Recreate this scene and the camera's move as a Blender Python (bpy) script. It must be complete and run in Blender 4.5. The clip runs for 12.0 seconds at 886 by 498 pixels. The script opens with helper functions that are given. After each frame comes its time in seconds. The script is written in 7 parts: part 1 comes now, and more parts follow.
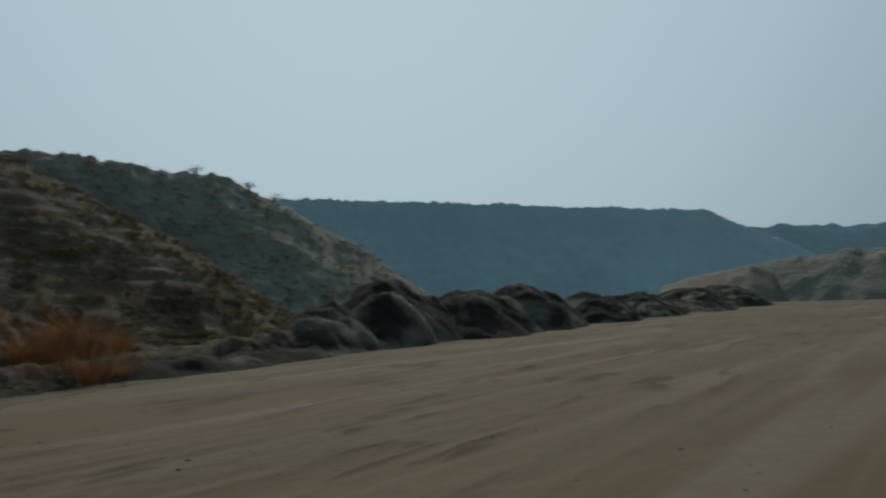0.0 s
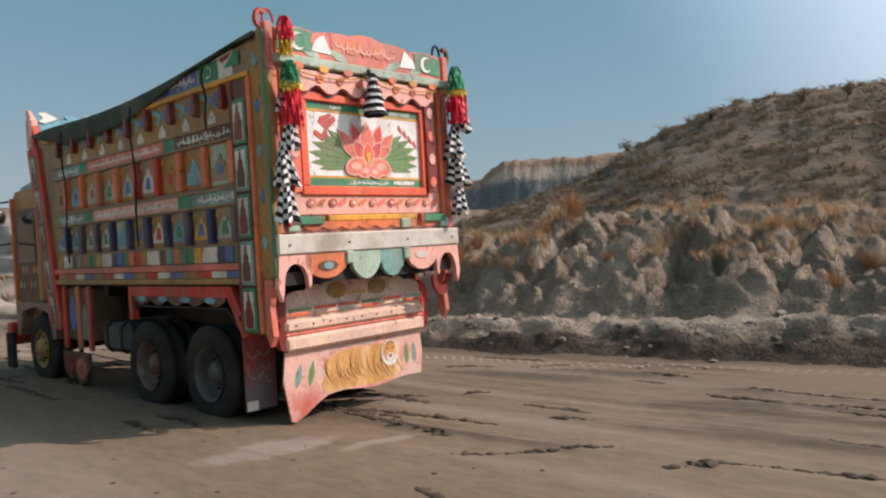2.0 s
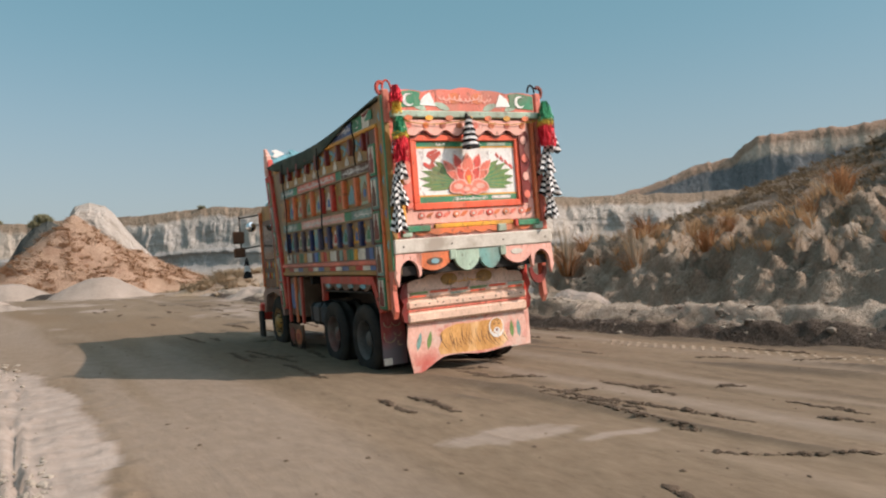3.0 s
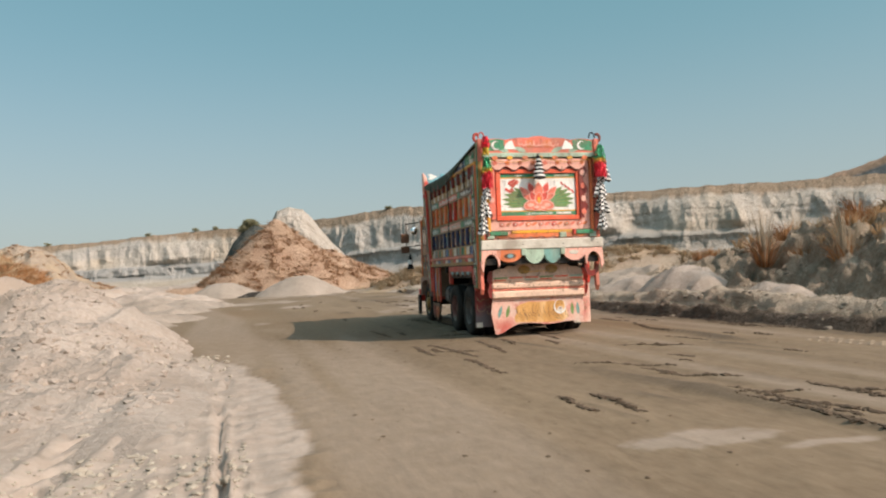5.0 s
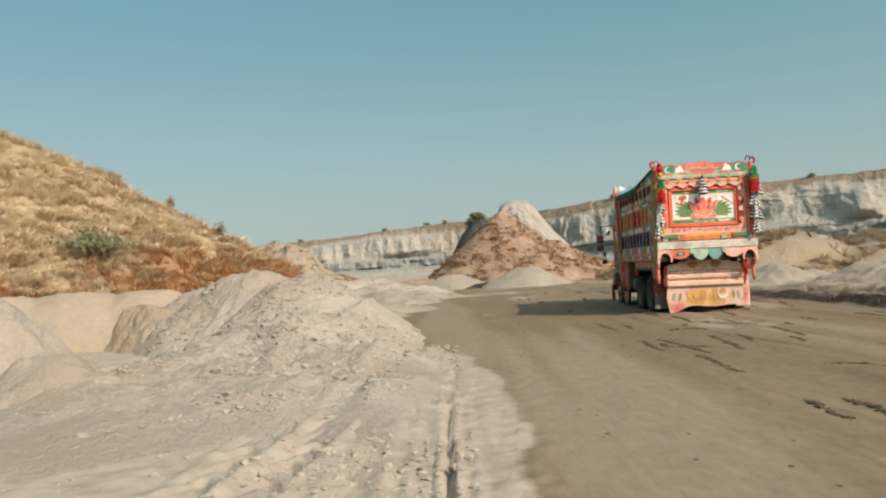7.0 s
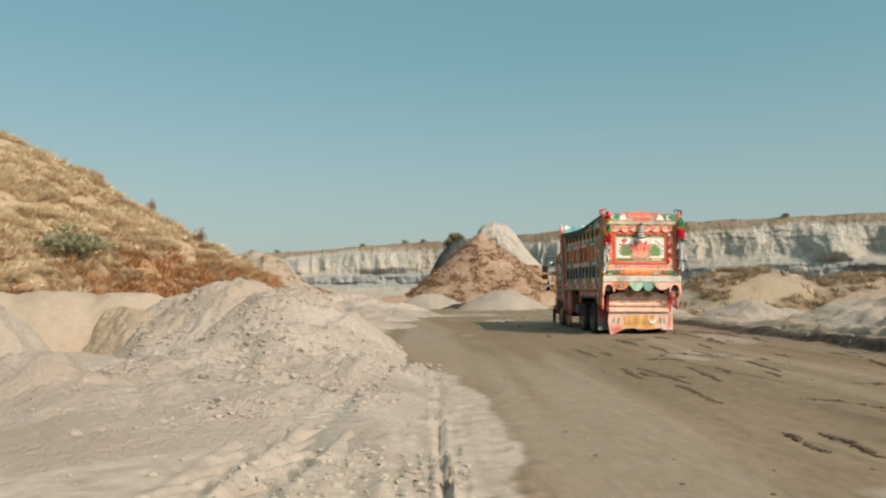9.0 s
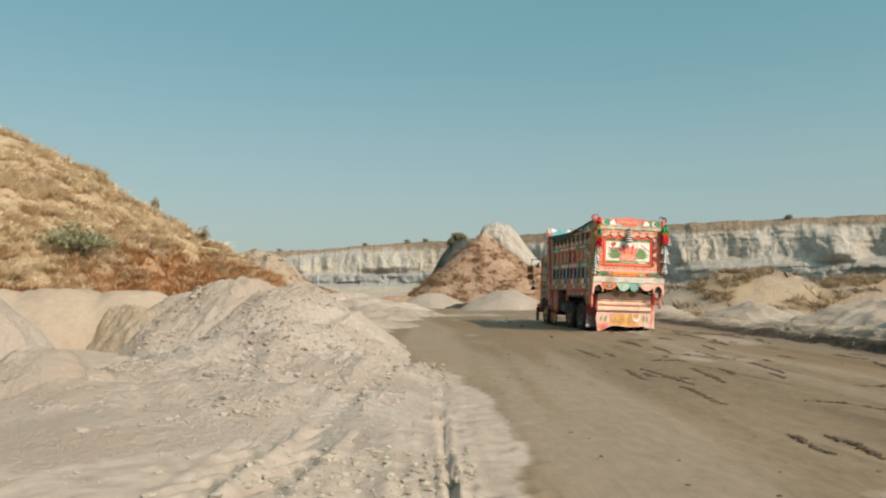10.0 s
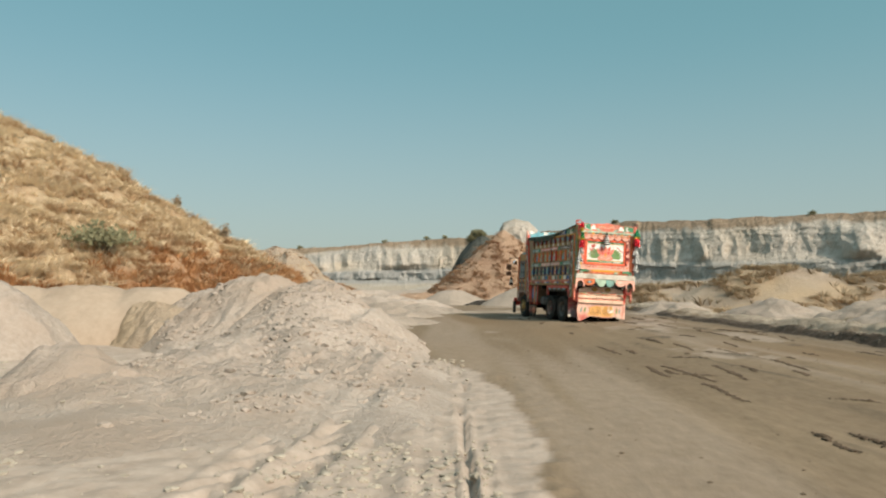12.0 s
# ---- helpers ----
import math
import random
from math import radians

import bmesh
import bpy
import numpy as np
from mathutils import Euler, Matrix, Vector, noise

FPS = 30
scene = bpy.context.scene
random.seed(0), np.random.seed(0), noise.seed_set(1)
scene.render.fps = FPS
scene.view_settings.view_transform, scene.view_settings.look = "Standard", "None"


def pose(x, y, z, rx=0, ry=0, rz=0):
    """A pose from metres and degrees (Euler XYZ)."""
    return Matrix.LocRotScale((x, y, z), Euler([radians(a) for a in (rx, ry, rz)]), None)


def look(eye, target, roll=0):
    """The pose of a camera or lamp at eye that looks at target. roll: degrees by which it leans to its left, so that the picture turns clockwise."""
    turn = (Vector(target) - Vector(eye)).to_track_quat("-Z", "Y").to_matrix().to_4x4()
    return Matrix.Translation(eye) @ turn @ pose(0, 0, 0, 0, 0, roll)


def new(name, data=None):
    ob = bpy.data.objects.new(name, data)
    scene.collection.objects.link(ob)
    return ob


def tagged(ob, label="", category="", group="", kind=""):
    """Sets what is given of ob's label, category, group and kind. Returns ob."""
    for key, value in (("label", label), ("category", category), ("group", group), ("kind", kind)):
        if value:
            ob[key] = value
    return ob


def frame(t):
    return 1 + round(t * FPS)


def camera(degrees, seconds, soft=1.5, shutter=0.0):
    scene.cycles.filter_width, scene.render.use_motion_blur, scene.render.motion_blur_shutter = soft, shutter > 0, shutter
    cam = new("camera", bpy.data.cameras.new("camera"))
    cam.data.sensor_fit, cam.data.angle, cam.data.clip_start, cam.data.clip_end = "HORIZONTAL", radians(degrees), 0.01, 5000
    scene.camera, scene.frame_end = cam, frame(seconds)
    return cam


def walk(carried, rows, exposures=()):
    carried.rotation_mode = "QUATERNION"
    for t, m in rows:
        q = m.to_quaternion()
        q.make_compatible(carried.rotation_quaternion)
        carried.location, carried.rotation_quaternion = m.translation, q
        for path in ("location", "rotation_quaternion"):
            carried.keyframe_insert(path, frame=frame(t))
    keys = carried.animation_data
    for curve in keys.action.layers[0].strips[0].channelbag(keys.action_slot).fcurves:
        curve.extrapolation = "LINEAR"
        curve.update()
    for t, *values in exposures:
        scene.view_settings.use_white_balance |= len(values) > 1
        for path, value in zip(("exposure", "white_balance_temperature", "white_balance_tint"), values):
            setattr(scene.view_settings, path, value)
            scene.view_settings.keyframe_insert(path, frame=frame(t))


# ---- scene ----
cam = camera(61.3, 12.0, soft=2.1, shutter=0.12)
PATH = [
    (0.0, pose(0.00, 0.00, 1.450, 95.92, 0.61, -143.00)),
    (0.2, pose(0.00, 0.00, 1.450, 96.42, -0.58, -129.41)),
    (0.6, pose(0.00, 0.00, 1.450, 95.21, -1.87, -103.21)),
    (1.0, pose(0.00, 0.00, 1.450, 93.53, -2.29, -82.42)),
    (1.5, pose(0.00, 0.00, 1.450, 92.69, -0.47, -62.66)),
    (2.0, pose(0.00, 0.00, 1.450, 91.73, 0.96, -49.16)),
    (2.5, pose(0.00, 0.00, 1.450, 91.07, 1.59, -38.55)),
    (3.0, pose(0.10, 0.06, 1.440, 91.20, 1.80, -30.80)),
    (5.0, pose(0.21, 0.19, 1.420, 91.39, 2.82, -16.95)),
    (5.5, pose(0.26, 0.26, 1.420, 91.23, 3.38, -11.83)),
    (6.0, pose(0.29, 0.29, 1.410, 90.94, 3.70, -3.68)),
    (6.5, pose(0.24, 0.36, 1.450, 91.22, 3.44, 3.16)),
    (7.0, pose(0.25, 0.20, 1.450, 91.60, 3.40, 0.20)),
    (7.5, pose(0.17, 0.10, 1.450, 92.15, 2.33, -1.02)),
    (9.5, pose(0.00, 0.00, 1.450, 93.06, -0.03, -1.62)),
    (10.0, pose(-0.02, 0.00, 1.450, 92.99, -0.06, -1.57)),
    (10.5, pose(-0.03, 0.00, 1.445, 92.94, -0.11, -1.45)),
    (11.0, pose(-0.03, 0.00, 1.445, 92.89, -0.10, -1.29)),
    (11.5, pose(-0.02, 0.00, 1.445, 92.80, -0.06, -1.08)),
    (12.0, pose(-0.02, 0.00, 1.445, 92.75, -0.04, -0.07)),
]
EXPOSURES = [(0.0, -1.64, 6500, 7), (0.3, -1.62, 6800, 12), (0.5, -1.27, 7150, 17), (0.7, -0.98, 7350, 19), (1.0, -0.80, 7600, 21), (1.5, -0.26, 7050, 27), (2.2, -0.02, 6950, 28), (3.0, 0.10, 7100, 26), (5.0, 0.18, 7350, 22), (6.0, 0.10, 7450, 16), (12.0, 0.12, 7450, 14)]
walk(cam, PATH, EXPOSURES)

# ---- daylight ----
SUN_AZ, SUN_EL = 136.0, 37.5
world = bpy.data.worlds.new("sky")
scene.world = world
world.use_nodes = True
wn = world.node_tree.nodes
wl = world.node_tree.links
sky = wn.new("ShaderNodeTexSky")
sky.sky_type = "NISHITA"
sky.sun_disc = False
sky.sun_elevation = radians(SUN_EL)
sky.sun_rotation = radians(SUN_AZ)
sky.air_density, sky.dust_density, sky.ozone_density = 1.0, 1.1, 1.5
wn["Background"].inputs["Strength"].default_value = 0.098
# dry haze evens out the clear sky
haze = wn.new("ShaderNodeMix")
haze.data_type = "RGBA"
haze.inputs[0].default_value = 0.45
haze.inputs[7].default_value = (1.35, 4.9, 5.2, 1)
wl.new(sky.outputs["Color"], haze.inputs[6])
# grey dust hangs low over the horizon
way = wn.new("ShaderNodeTexCoord")
rise = wn.new("ShaderNodeSeparateXYZ")
wl.new(way.outputs["Generated"], rise.inputs[0])
low = wn.new("ShaderNodeMapRange")
low.interpolation_type = "SMOOTHSTEP"
low.inputs[1].default_value, low.inputs[2].default_value, low.inputs[3].default_value, low.inputs[4].default_value = -0.02, 0.34, 0.62, 0.0
wl.new(rise.outputs["Z"], low.inputs[0])
dust = wn.new("ShaderNodeMix")
dust.data_type = "RGBA"
dust.inputs[7].default_value = (3.7, 4.45, 4.9, 1)
wl.new(low.outputs[0], dust.inputs[0])
wl.new(haze.outputs[2], dust.inputs[6])
# haze scatters more light on the side of the sun
toward = wn.new("ShaderNodeVectorMath")
toward.operation = "DOT_PRODUCT"
toward.inputs[1].default_value = (math.sin(radians(SUN_AZ)) * math.cos(radians(SUN_EL)), math.cos(radians(SUN_AZ)) * math.cos(radians(SUN_EL)), math.sin(radians(SUN_EL)))
wl.new(way.outputs["Generated"], toward.inputs[0])
near_sun = wn.new("ShaderNodeMapRange")
near_sun.interpolation_type = "SMOOTHSTEP"
near_sun.inputs[1].default_value, near_sun.inputs[2].default_value, near_sun.inputs[4].default_value = 0.38, 0.98, 0.80
wl.new(toward.outputs["Value"], near_sun.inputs[0])
glow = wn.new("ShaderNodeMix")
glow.data_type = "RGBA"
glow.inputs[7].default_value = (16.0, 20.0, 22.5, 1)
wl.new(near_sun.outputs[0], glow.inputs[0])
wl.new(dust.outputs[2], glow.inputs[6])
wl.new(glow.outputs[2], wn["Background"].inputs["Color"])
sun_data = bpy.data.lights.new("sun", "SUN")
sun_data.energy, sun_data.angle, sun_data.color = 4.3, radians(0.6), (1.0, 0.93, 0.82)
sun = new("sun", sun_data)
sun_way = Vector((math.sin(radians(SUN_AZ)) * math.cos(radians(SUN_EL)), math.cos(radians(SUN_AZ)) * math.cos(radians(SUN_EL)), math.sin(radians(SUN_EL))))
sun.matrix_world = look(sun_way * 60, (0, 0, 0))


# ---- materials ----
def links_of(m):
    return m.node_tree.nodes, m.node_tree.links


def earth(name, dark, light, scale=1.0, rough=0.95, bump=0.5, dist=0.03, third=None, stretch=(1, 1, 1), fine=14.0, metal=0.0):
    """A soil, stone or paint: two scales of colour variation, an optional third tone in patches, and fine relief."""
    m = bpy.data.materials.new(name)
    m.use_nodes = True
    n, l = links_of(m)
    b = n["Principled BSDF"]
    b.inputs["Roughness"].default_value = rough
    b.inputs["Metallic"].default_value = metal
    b.inputs["Specular IOR Level"].default_value = 0.2
    co = n.new("ShaderNodeTexCoord")
    mp = n.new("ShaderNodeMapping")
    mp.inputs["Scale"].default_value = stretch
    l.new(co.outputs["Object"], mp.inputs["Vector"])
    big = n.new("ShaderNodeTexNoise")
    big.inputs["Scale"].default_value, big.inputs["Detail"].default_value = scale, 5
    small = n.new("ShaderNodeTexNoise")
    small.inputs["Scale"].default_value, small.inputs["Detail"].default_value, small.inputs["Roughness"].default_value = scale * fine, 8, 0.65
    for k in (big, small):
        l.new(mp.outputs["Vector"], k.inputs["Vector"])
    mixf = n.new("ShaderNodeMix")
    mixf.inputs[0].default_value = 0.5
    l.new(big.outputs["Fac"], mixf.inputs[2])
    l.new(small.outputs["Fac"], mixf.inputs[3])
    ramp = n.new("ShaderNodeValToRGB")
    ramp.color_ramp.elements[0].position, ramp.color_ramp.elements[0].color = 0.36, (*dark, 1)
    ramp.color_ramp.elements[1].position, ramp.color_ramp.elements[1].color = 0.64, (*light, 1)
    l.new(mixf.outputs[0], ramp.inputs["Fac"])
    out = ramp.outputs["Color"]
    if third:
        pat = n.new("ShaderNodeTexNoise")
        pat.inputs["Scale"].default_value, pat.inputs["Detail"].default_value = scale * 0.45, 6
        l.new(mp.outputs["Vector"], pat.inputs["Vector"])
        rr = n.new("ShaderNodeMapRange")
        rr.inputs[1].default_value, rr.inputs[2].default_value = 0.5, 0.62
        l.new(pat.outputs["Fac"], rr.inputs[0])
        mx = n.new("ShaderNodeMix")
        mx.data_type = "RGBA"
        l.new(rr.outputs[0], mx.inputs[0])
        l.new(out, mx.inputs[6])
        mx.inputs[7].default_value = (*third, 1)
        out = mx.outputs[2]
    l.new(out, b.inputs["Base Color"])
    bp = n.new("ShaderNodeBump")
    bp.inputs["Strength"].default_value, bp.inputs["Distance"].default_value = bump, dist
    l.new(small.outputs["Fac"], bp.inputs["Height"])
    l.new(bp.outputs["Normal"], b.inputs["Normal"])
    return m


def masked(m, attribute, colour, colour2=None):
    """Blend a second soil into material m where the mesh attribute says so."""
    n, l = links_of(m)
    b = n["Principled BSDF"]
    src = b.inputs["Base Color"].links[0].from_socket
    at = n.new("ShaderNodeAttribute")
    at.attribute_name = attribute
    tex = n.new("ShaderNodeTexNoise")
    co = n.new("ShaderNodeTexCoord")
    tex.inputs["Scale"].default_value, tex.inputs["Detail"].default_value, tex.inputs["Roughness"].default_value = 3.0, 8, 0.7
    l.new(co.outputs["Object"], tex.inputs["Vector"])
    ramp = n.new("ShaderNodeValToRGB")
    ramp.color_ramp.elements[0].position, ramp.color_ramp.elements[0].color = 0.35, (*colour, 1)
    ramp.color_ramp.elements[1].position, ramp.color_ramp.elements[1].color = 0.65, (*(colour2 or colour), 1)
    l.new(tex.outputs["Fac"], ramp.inputs["Fac"])
    mx = n.new("ShaderNodeMix")
    mx.data_type = "RGBA"
    l.new(at.outputs["Fac"], mx.inputs[0])
    l.new(src, mx.inputs[6])
    l.new(ramp.outputs["Color"], mx.inputs[7])
    l.new(mx.outputs[2], b.inputs["Base Color"])
    return m


M_ROAD = earth("packed_dirt", (0.126, 0.089, 0.056), (0.208, 0.153, 0.101), 0.30, 0.95, 0.6, 0.02, (0.160, 0.108, 0.064), (1, 0.35, 1), 30)
masked(M_ROAD, "pale", (0.268, 0.214, 0.172), (0.375, 0.308, 0.256))
masked(M_ROAD, "mud", (0.060, 0.044, 0.030), (0.10, 0.076, 0.053))
M_SAND = earth("pale_sand", (0.275, 0.225, 0.185), (0.415, 0.352, 0.300), 0.8, 0.97, 1.0, 0.06, (0.33, 0.262, 0.210), fine=16)
M_PINK = earth("pinkish_sand", (0.27, 0.208, 0.155), (0.345, 0.275, 0.212), 0.5, 0.97, 0.3, 0.02)
M_TAN = earth("tan_spoil", (0.23, 0.175, 0.128), (0.37, 0.30, 0.232), 0.4, 0.97, 0.9, 0.15, (0.36, 0.27, 0.18))
M_GRAVEL = earth("grey_gravel", (0.225, 0.186, 0.150), (0.325, 0.272, 0.226), 0.7, 0.97, 0.8, 0.04)
# Dark soil deepened by backlit shade; pale third tone stands for sunlit rims.
M_BERM = earth("dark_soil_with_shade", (0.022, 0.019, 0.016), (0.065, 0.055, 0.045), 1.1, 0.97, 1.0, 0.12, (0.21, 0.18, 0.15))
M_BANK = earth("grey_clay", (0.20, 0.146, 0.100), (0.46, 0.37, 0.282), 1.1, 0.97, 1.0, 0.16, (0.28, 0.225, 0.165), (1, 1, 0.7))
M_HILL = earth("scrub_hill", (0.15, 0.112, 0.082), (0.30, 0.235, 0.175), 0.3, 0.97, 1.0, 0.5, (0.21, 0.155, 0.105), (1, 0.6, 2.0), 12)
# Paler than the near scrub hill: haze is put into the colour.
M_HILL_FAR = earth("hazed_scrub_hill", (0.275, 0.245, 0.215), (0.40, 0.355, 0.31), 0.08, 0.98, 0.8, 0.8, None, (1, 1, 1), 12)
# Distance haze is mixed straight into this pale blue colour.
M_MESA = earth("haze_blue_rock", (0.56, 0.66, 0.74), (0.64, 0.74, 0.82), 0.02, 0.98, 0.2, 1.0, None, (1, 1, 0.3), 12)
M_STRAW = earth("straw_slope", (0.32, 0.235, 0.148), (0.48, 0.37, 0.245), 0.5, 0.98, 0.9, 0.25, (0.40, 0.29, 0.19), (1, 1, 1), 8)
masked(M_STRAW, "cap", (0.30, 0.145, 0.075), (0.42, 0.23, 0.13))
M_CONE = earth("red_brown_spoil", (0.30, 0.18, 0.118), (0.465, 0.325, 0.228), 0.8, 0.98, 1.0, 0.3, (0.36, 0.24, 0.162), (1, 1, 1), 7)
M_CLIFF = earth("pale_clay_cliff", (0.31, 0.275, 0.23), (0.45, 0.40, 0.345), 0.10, 0.98, 1.0, 0.8, (0.37, 0.315, 0.25), (1, 1, 0.35), 12)
masked(M_CLIFF, "grey", (0.24, 0.235, 0.22), (0.35, 0.34, 0.315))
masked(M_CLIFF, "cap", (0.16, 0.108, 0.070), (0.31, 0.232, 0.160))
# The headland's shaded face is put into this dark grey base.
M_HEAD = earth("shade_tinted_shale", (0.09, 0.10, 0.105), (0.15, 0.16, 0.16), 0.05, 0.98, 1.0, 0.8, None, (1, 1, 0.4), 14)
# Near-black because the scarp's shade is part of the colour.
M_SCARP = earth("shade_dark_rock", (0.030, 0.036, 0.033), (0.07, 0.078, 0.070), 0.15, 0.98, 1.0, 0.5, (0.09, 0.09, 0.078), (1, 1, 0.5), 12)
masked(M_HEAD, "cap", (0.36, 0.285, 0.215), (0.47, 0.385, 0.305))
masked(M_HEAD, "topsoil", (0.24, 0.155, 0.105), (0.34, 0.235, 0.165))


# ---- noise and terrain ----
def lattice(ix, iy, seed):
    h = (ix.astype(np.int64) * 374761393 + iy.astype(np.int64) * 668265263 + seed * 1442695041) & 0xFFFFFFFF
    h = ((h ^ (h >> 13)) * 1274126177) & 0xFFFFFFFF
    return ((h ^ (h >> 16)) & 0xFFFFFF) / float(0xFFFFFF)


def vnoise(x, y, seed=0):
    x, y = np.asarray(x, float), np.asarray(y, float)
    ix, iy = np.floor(x), np.floor(y)
    fx, fy = x - ix, y - iy
    fx, fy = fx * fx * (3 - 2 * fx), fy * fy * (3 - 2 * fy)
    a, b = lattice(ix, iy, seed), lattice(ix + 1, iy, seed)
    c, d = lattice(ix, iy + 1, seed), lattice(ix + 1, iy + 1, seed)
    return (a * (1 - fx) + b * fx) * (1 - fy) + (c * (1 - fx) + d * fx) * fy


def fbm(x, y, octaves=5, seed=0, gain=0.5):
    """Layered noise about 0, within -1 and 1."""
    total, amp, norm = 0, 1.0, 0
    for k in range(octaves):
        total = total + amp * (vnoise(x * 2 ** k + 17.3 * k, y * 2 ** k - 9.1 * k, seed + k) * 2 - 1)
        norm += amp
        amp *= gain
    return total / norm


def ridged(x, y, octaves=4, seed=0):
    total, amp, norm = 0, 1.0, 0
    for k in range(octaves):
        total = total + amp * (1 - np.abs(vnoise(x * 2 ** k + 5.7 * k, y * 2 ** k + 3.3 * k, seed + k) * 2 - 1))
        norm += amp
        amp *= 0.5
    return total / norm


def smooth(a, b, x):
    t = np.clip((x - a) / (b - a), 0, 1)
    return t * t * (3 - 2 * t)


def sheet(name, X, Y, Z, material, label, category, attributes=(), wrap=False, kind="structure", shade=True):
    """A grid of points as one mesh object."""
    rows, cols = X.shape
    me = bpy.data.meshes.new(name)
    co = np.stack([X, Y, Z], -1).reshape(-1, 3)
    i = np.arange(rows * cols).reshape(rows, cols)
    if wrap:
        i = np.concatenate([i, i[:, :1]], 1)
    q = np.stack([i[:-1, :-1], i[:-1, 1:], i[1:, 1:], i[1:, :-1]], -1).reshape(-1, 4)
    me.vertices.add(len(co))
    me.vertices.foreach_set("co", co.ravel())
    me.loops.add(q.size)
    me.loops.foreach_set("vertex_index", q.ravel().astype(np.int32))
    me.polygons.add(len(q))
    me.polygons.foreach_set("loop_start", np.arange(0, q.size, 4, dtype=np.int32))
    me.polygons.foreach_set("use_smooth", np.full(len(q), shade))
    me.update(calc_edges=True)
    me.validate()
    for key, values in attributes:
        me.attributes.new(key, "FLOAT", "POINT").data.foreach_set("value", np.asarray(values, float).ravel())
    me.materials.append(material)
    ob = new(name, me)
    return tagged(ob, label, category, kind=kind)


# The foot of the roadside berm, as x for each y.
BERM_Y = [-199.13, -59.42, -29.48, -17.54, -9.59, -4.64, 0.31, 5.27, 10.12, 20, 30, 42, 60]
BERM_X = [37.88, 24.46, 21.53, 19.03, 17.04, 14.92, 12.8, 11.17, 10.38, 10.2, 10.2, 10.6, 12]


def berm_x(y):
    return np.interp(y, BERM_Y, BERM_X)


def base_z(x, y):
    """The lie of the land: level ahead, climbing gently behind."""
    s = np.maximum(0, -(np.asarray(y, float) + 1.0))
    return np.minimum(0.041 * s * s / (s + 6), 4.6) + 0 * np.asarray(x, float)


# The edge of the pale sand beside the road.
PALE_Y = [-30, 0, 4.8, 8.4, 12.4, 15, 18, 20, 24, 34, 60]
PALE_X = [-0.5, 0.3, 0.65, 0.95, 0.65, -0.3, -0.9, -1.6, -1.2, -2.4, -3]


def sand_tracks(x, y):
    """Tyre grooves in the pale sand: straight along the edge, and two lugged ones curving up from the flat."""
    z = 0.0 * x
    for c, w, d in ((0.16, 0.035, 0.06), (-0.20, 0.05, 0.009), (-0.06, 0.04, 0.007), (0.05, 0.03, 0.007), (0.30, 0.04, 0.008), (0.44, 0.05, 0.006), (-0.52, 0.12, 0.016)):
        u = (x - c - 0.006 * y - 0.03 * np.sin(y * 0.7) - 0.05 * fbm(y * 0.9, y * 0 + c, 3, 25)) / w
        z = z + d * (-np.exp(-u * u) + 0.6 * np.exp(-((np.abs(u) - 1.7) / 0.6) ** 2)) * (0.5 + 0.9 * vnoise(y * 1.1, y * 0 + c, 26))
    v = x + 1.20 - 0.09 * (y - 5.0)
    for c, w, d in ((0.0, 0.17, 0.07), (-0.48, 0.15, 0.045)):
        u = (v - c) / w
        lug = 0.5 + 0.5 * np.tanh(3 * np.sin((y + 0.35 * np.abs(u)) * 13))
        z = z + (0.5 + 0.8 * vnoise(x * 1.5, y * 1.1, 29)) * (-d * np.exp(-u ** 4) + 0.05 * lug * np.exp(-u ** 4) + 0.5 * d * np.exp(-((np.abs(u) - 1.5) / 0.45) ** 2))
    return z


def road_z(x, y):
    """Road surface with ruts and dried mud ridges."""
    z = base_z(x, y)
    edge = np.interp(y, PALE_Y, PALE_X)
    on_road = smooth(0, 0.5, x - edge) * smooth(0, 1.0, berm_x(y) - x)
    z = z + 0.02 * fbm(x * 0.5, y * 0.25, 4, 3) + 0.010 * fbm(x * 4, y * 2, 4, 9, 0.6)
    lane = x + 0.35 * np.sin(y * 0.11) + 0.05 * y * 0
    for c, w, d in ((3.4, 0.25, 0.014), (5.1, 0.3, 0.022), (5.7, 0.16, 0.016), (6.9, 0.3, 0.03), (7.4, 0.15, 0.022), (8.6, 0.25, 0.025), (9.4, 0.2, 0.02)):
        u = (lane - c - 0.3 * fbm(y * 0.12, y * 0 + c, 3, 21)) / w
        z = z + on_road * d * (-np.exp(-u * u) + 0.6 * np.exp(-((np.abs(u) - 1.5) / 0.45) ** 2)) * (0.4 + vnoise(y * 0.5, y * 0 + c, 5))
    streak = ridged(x * 1.6 + 0.15 * y, y * 0.22, 3, 33)
    far = smooth(2.5, 5, x)
    z = z + on_road * far * 0.03 * smooth(0.74, 0.9, streak) * smooth(0.35, 0.6, vnoise(x * 0.7, y * 0.5, 44))
    sandy = (1 - on_road) * smooth(2.5, 4, y) * (1 - smooth(13, 16, y))
    z = z + sandy * sand_tracks(x, y)
    z = z + 0.09 * np.exp(-((y - 13.3 - 0.06 * (x + 6)) / 0.16) ** 2) * smooth(-4.6, -5.4, x)
    z = z + (1 - on_road) * (0.045 * fbm(x * 0.9, y * 0.9, 6, 27, 0.62) + 0.014 * (ridged(x * 2.5, y * 2.5, 4, 28) - 0.6) + 0.03 * smooth(0.5, 0.85, vnoise(x * 2.1, y * 1.7, 30)) * vnoise(x * 6, y * 6, 31) + 0.022 * fbm(x * 7, y * 7, 3, 32))
    return z


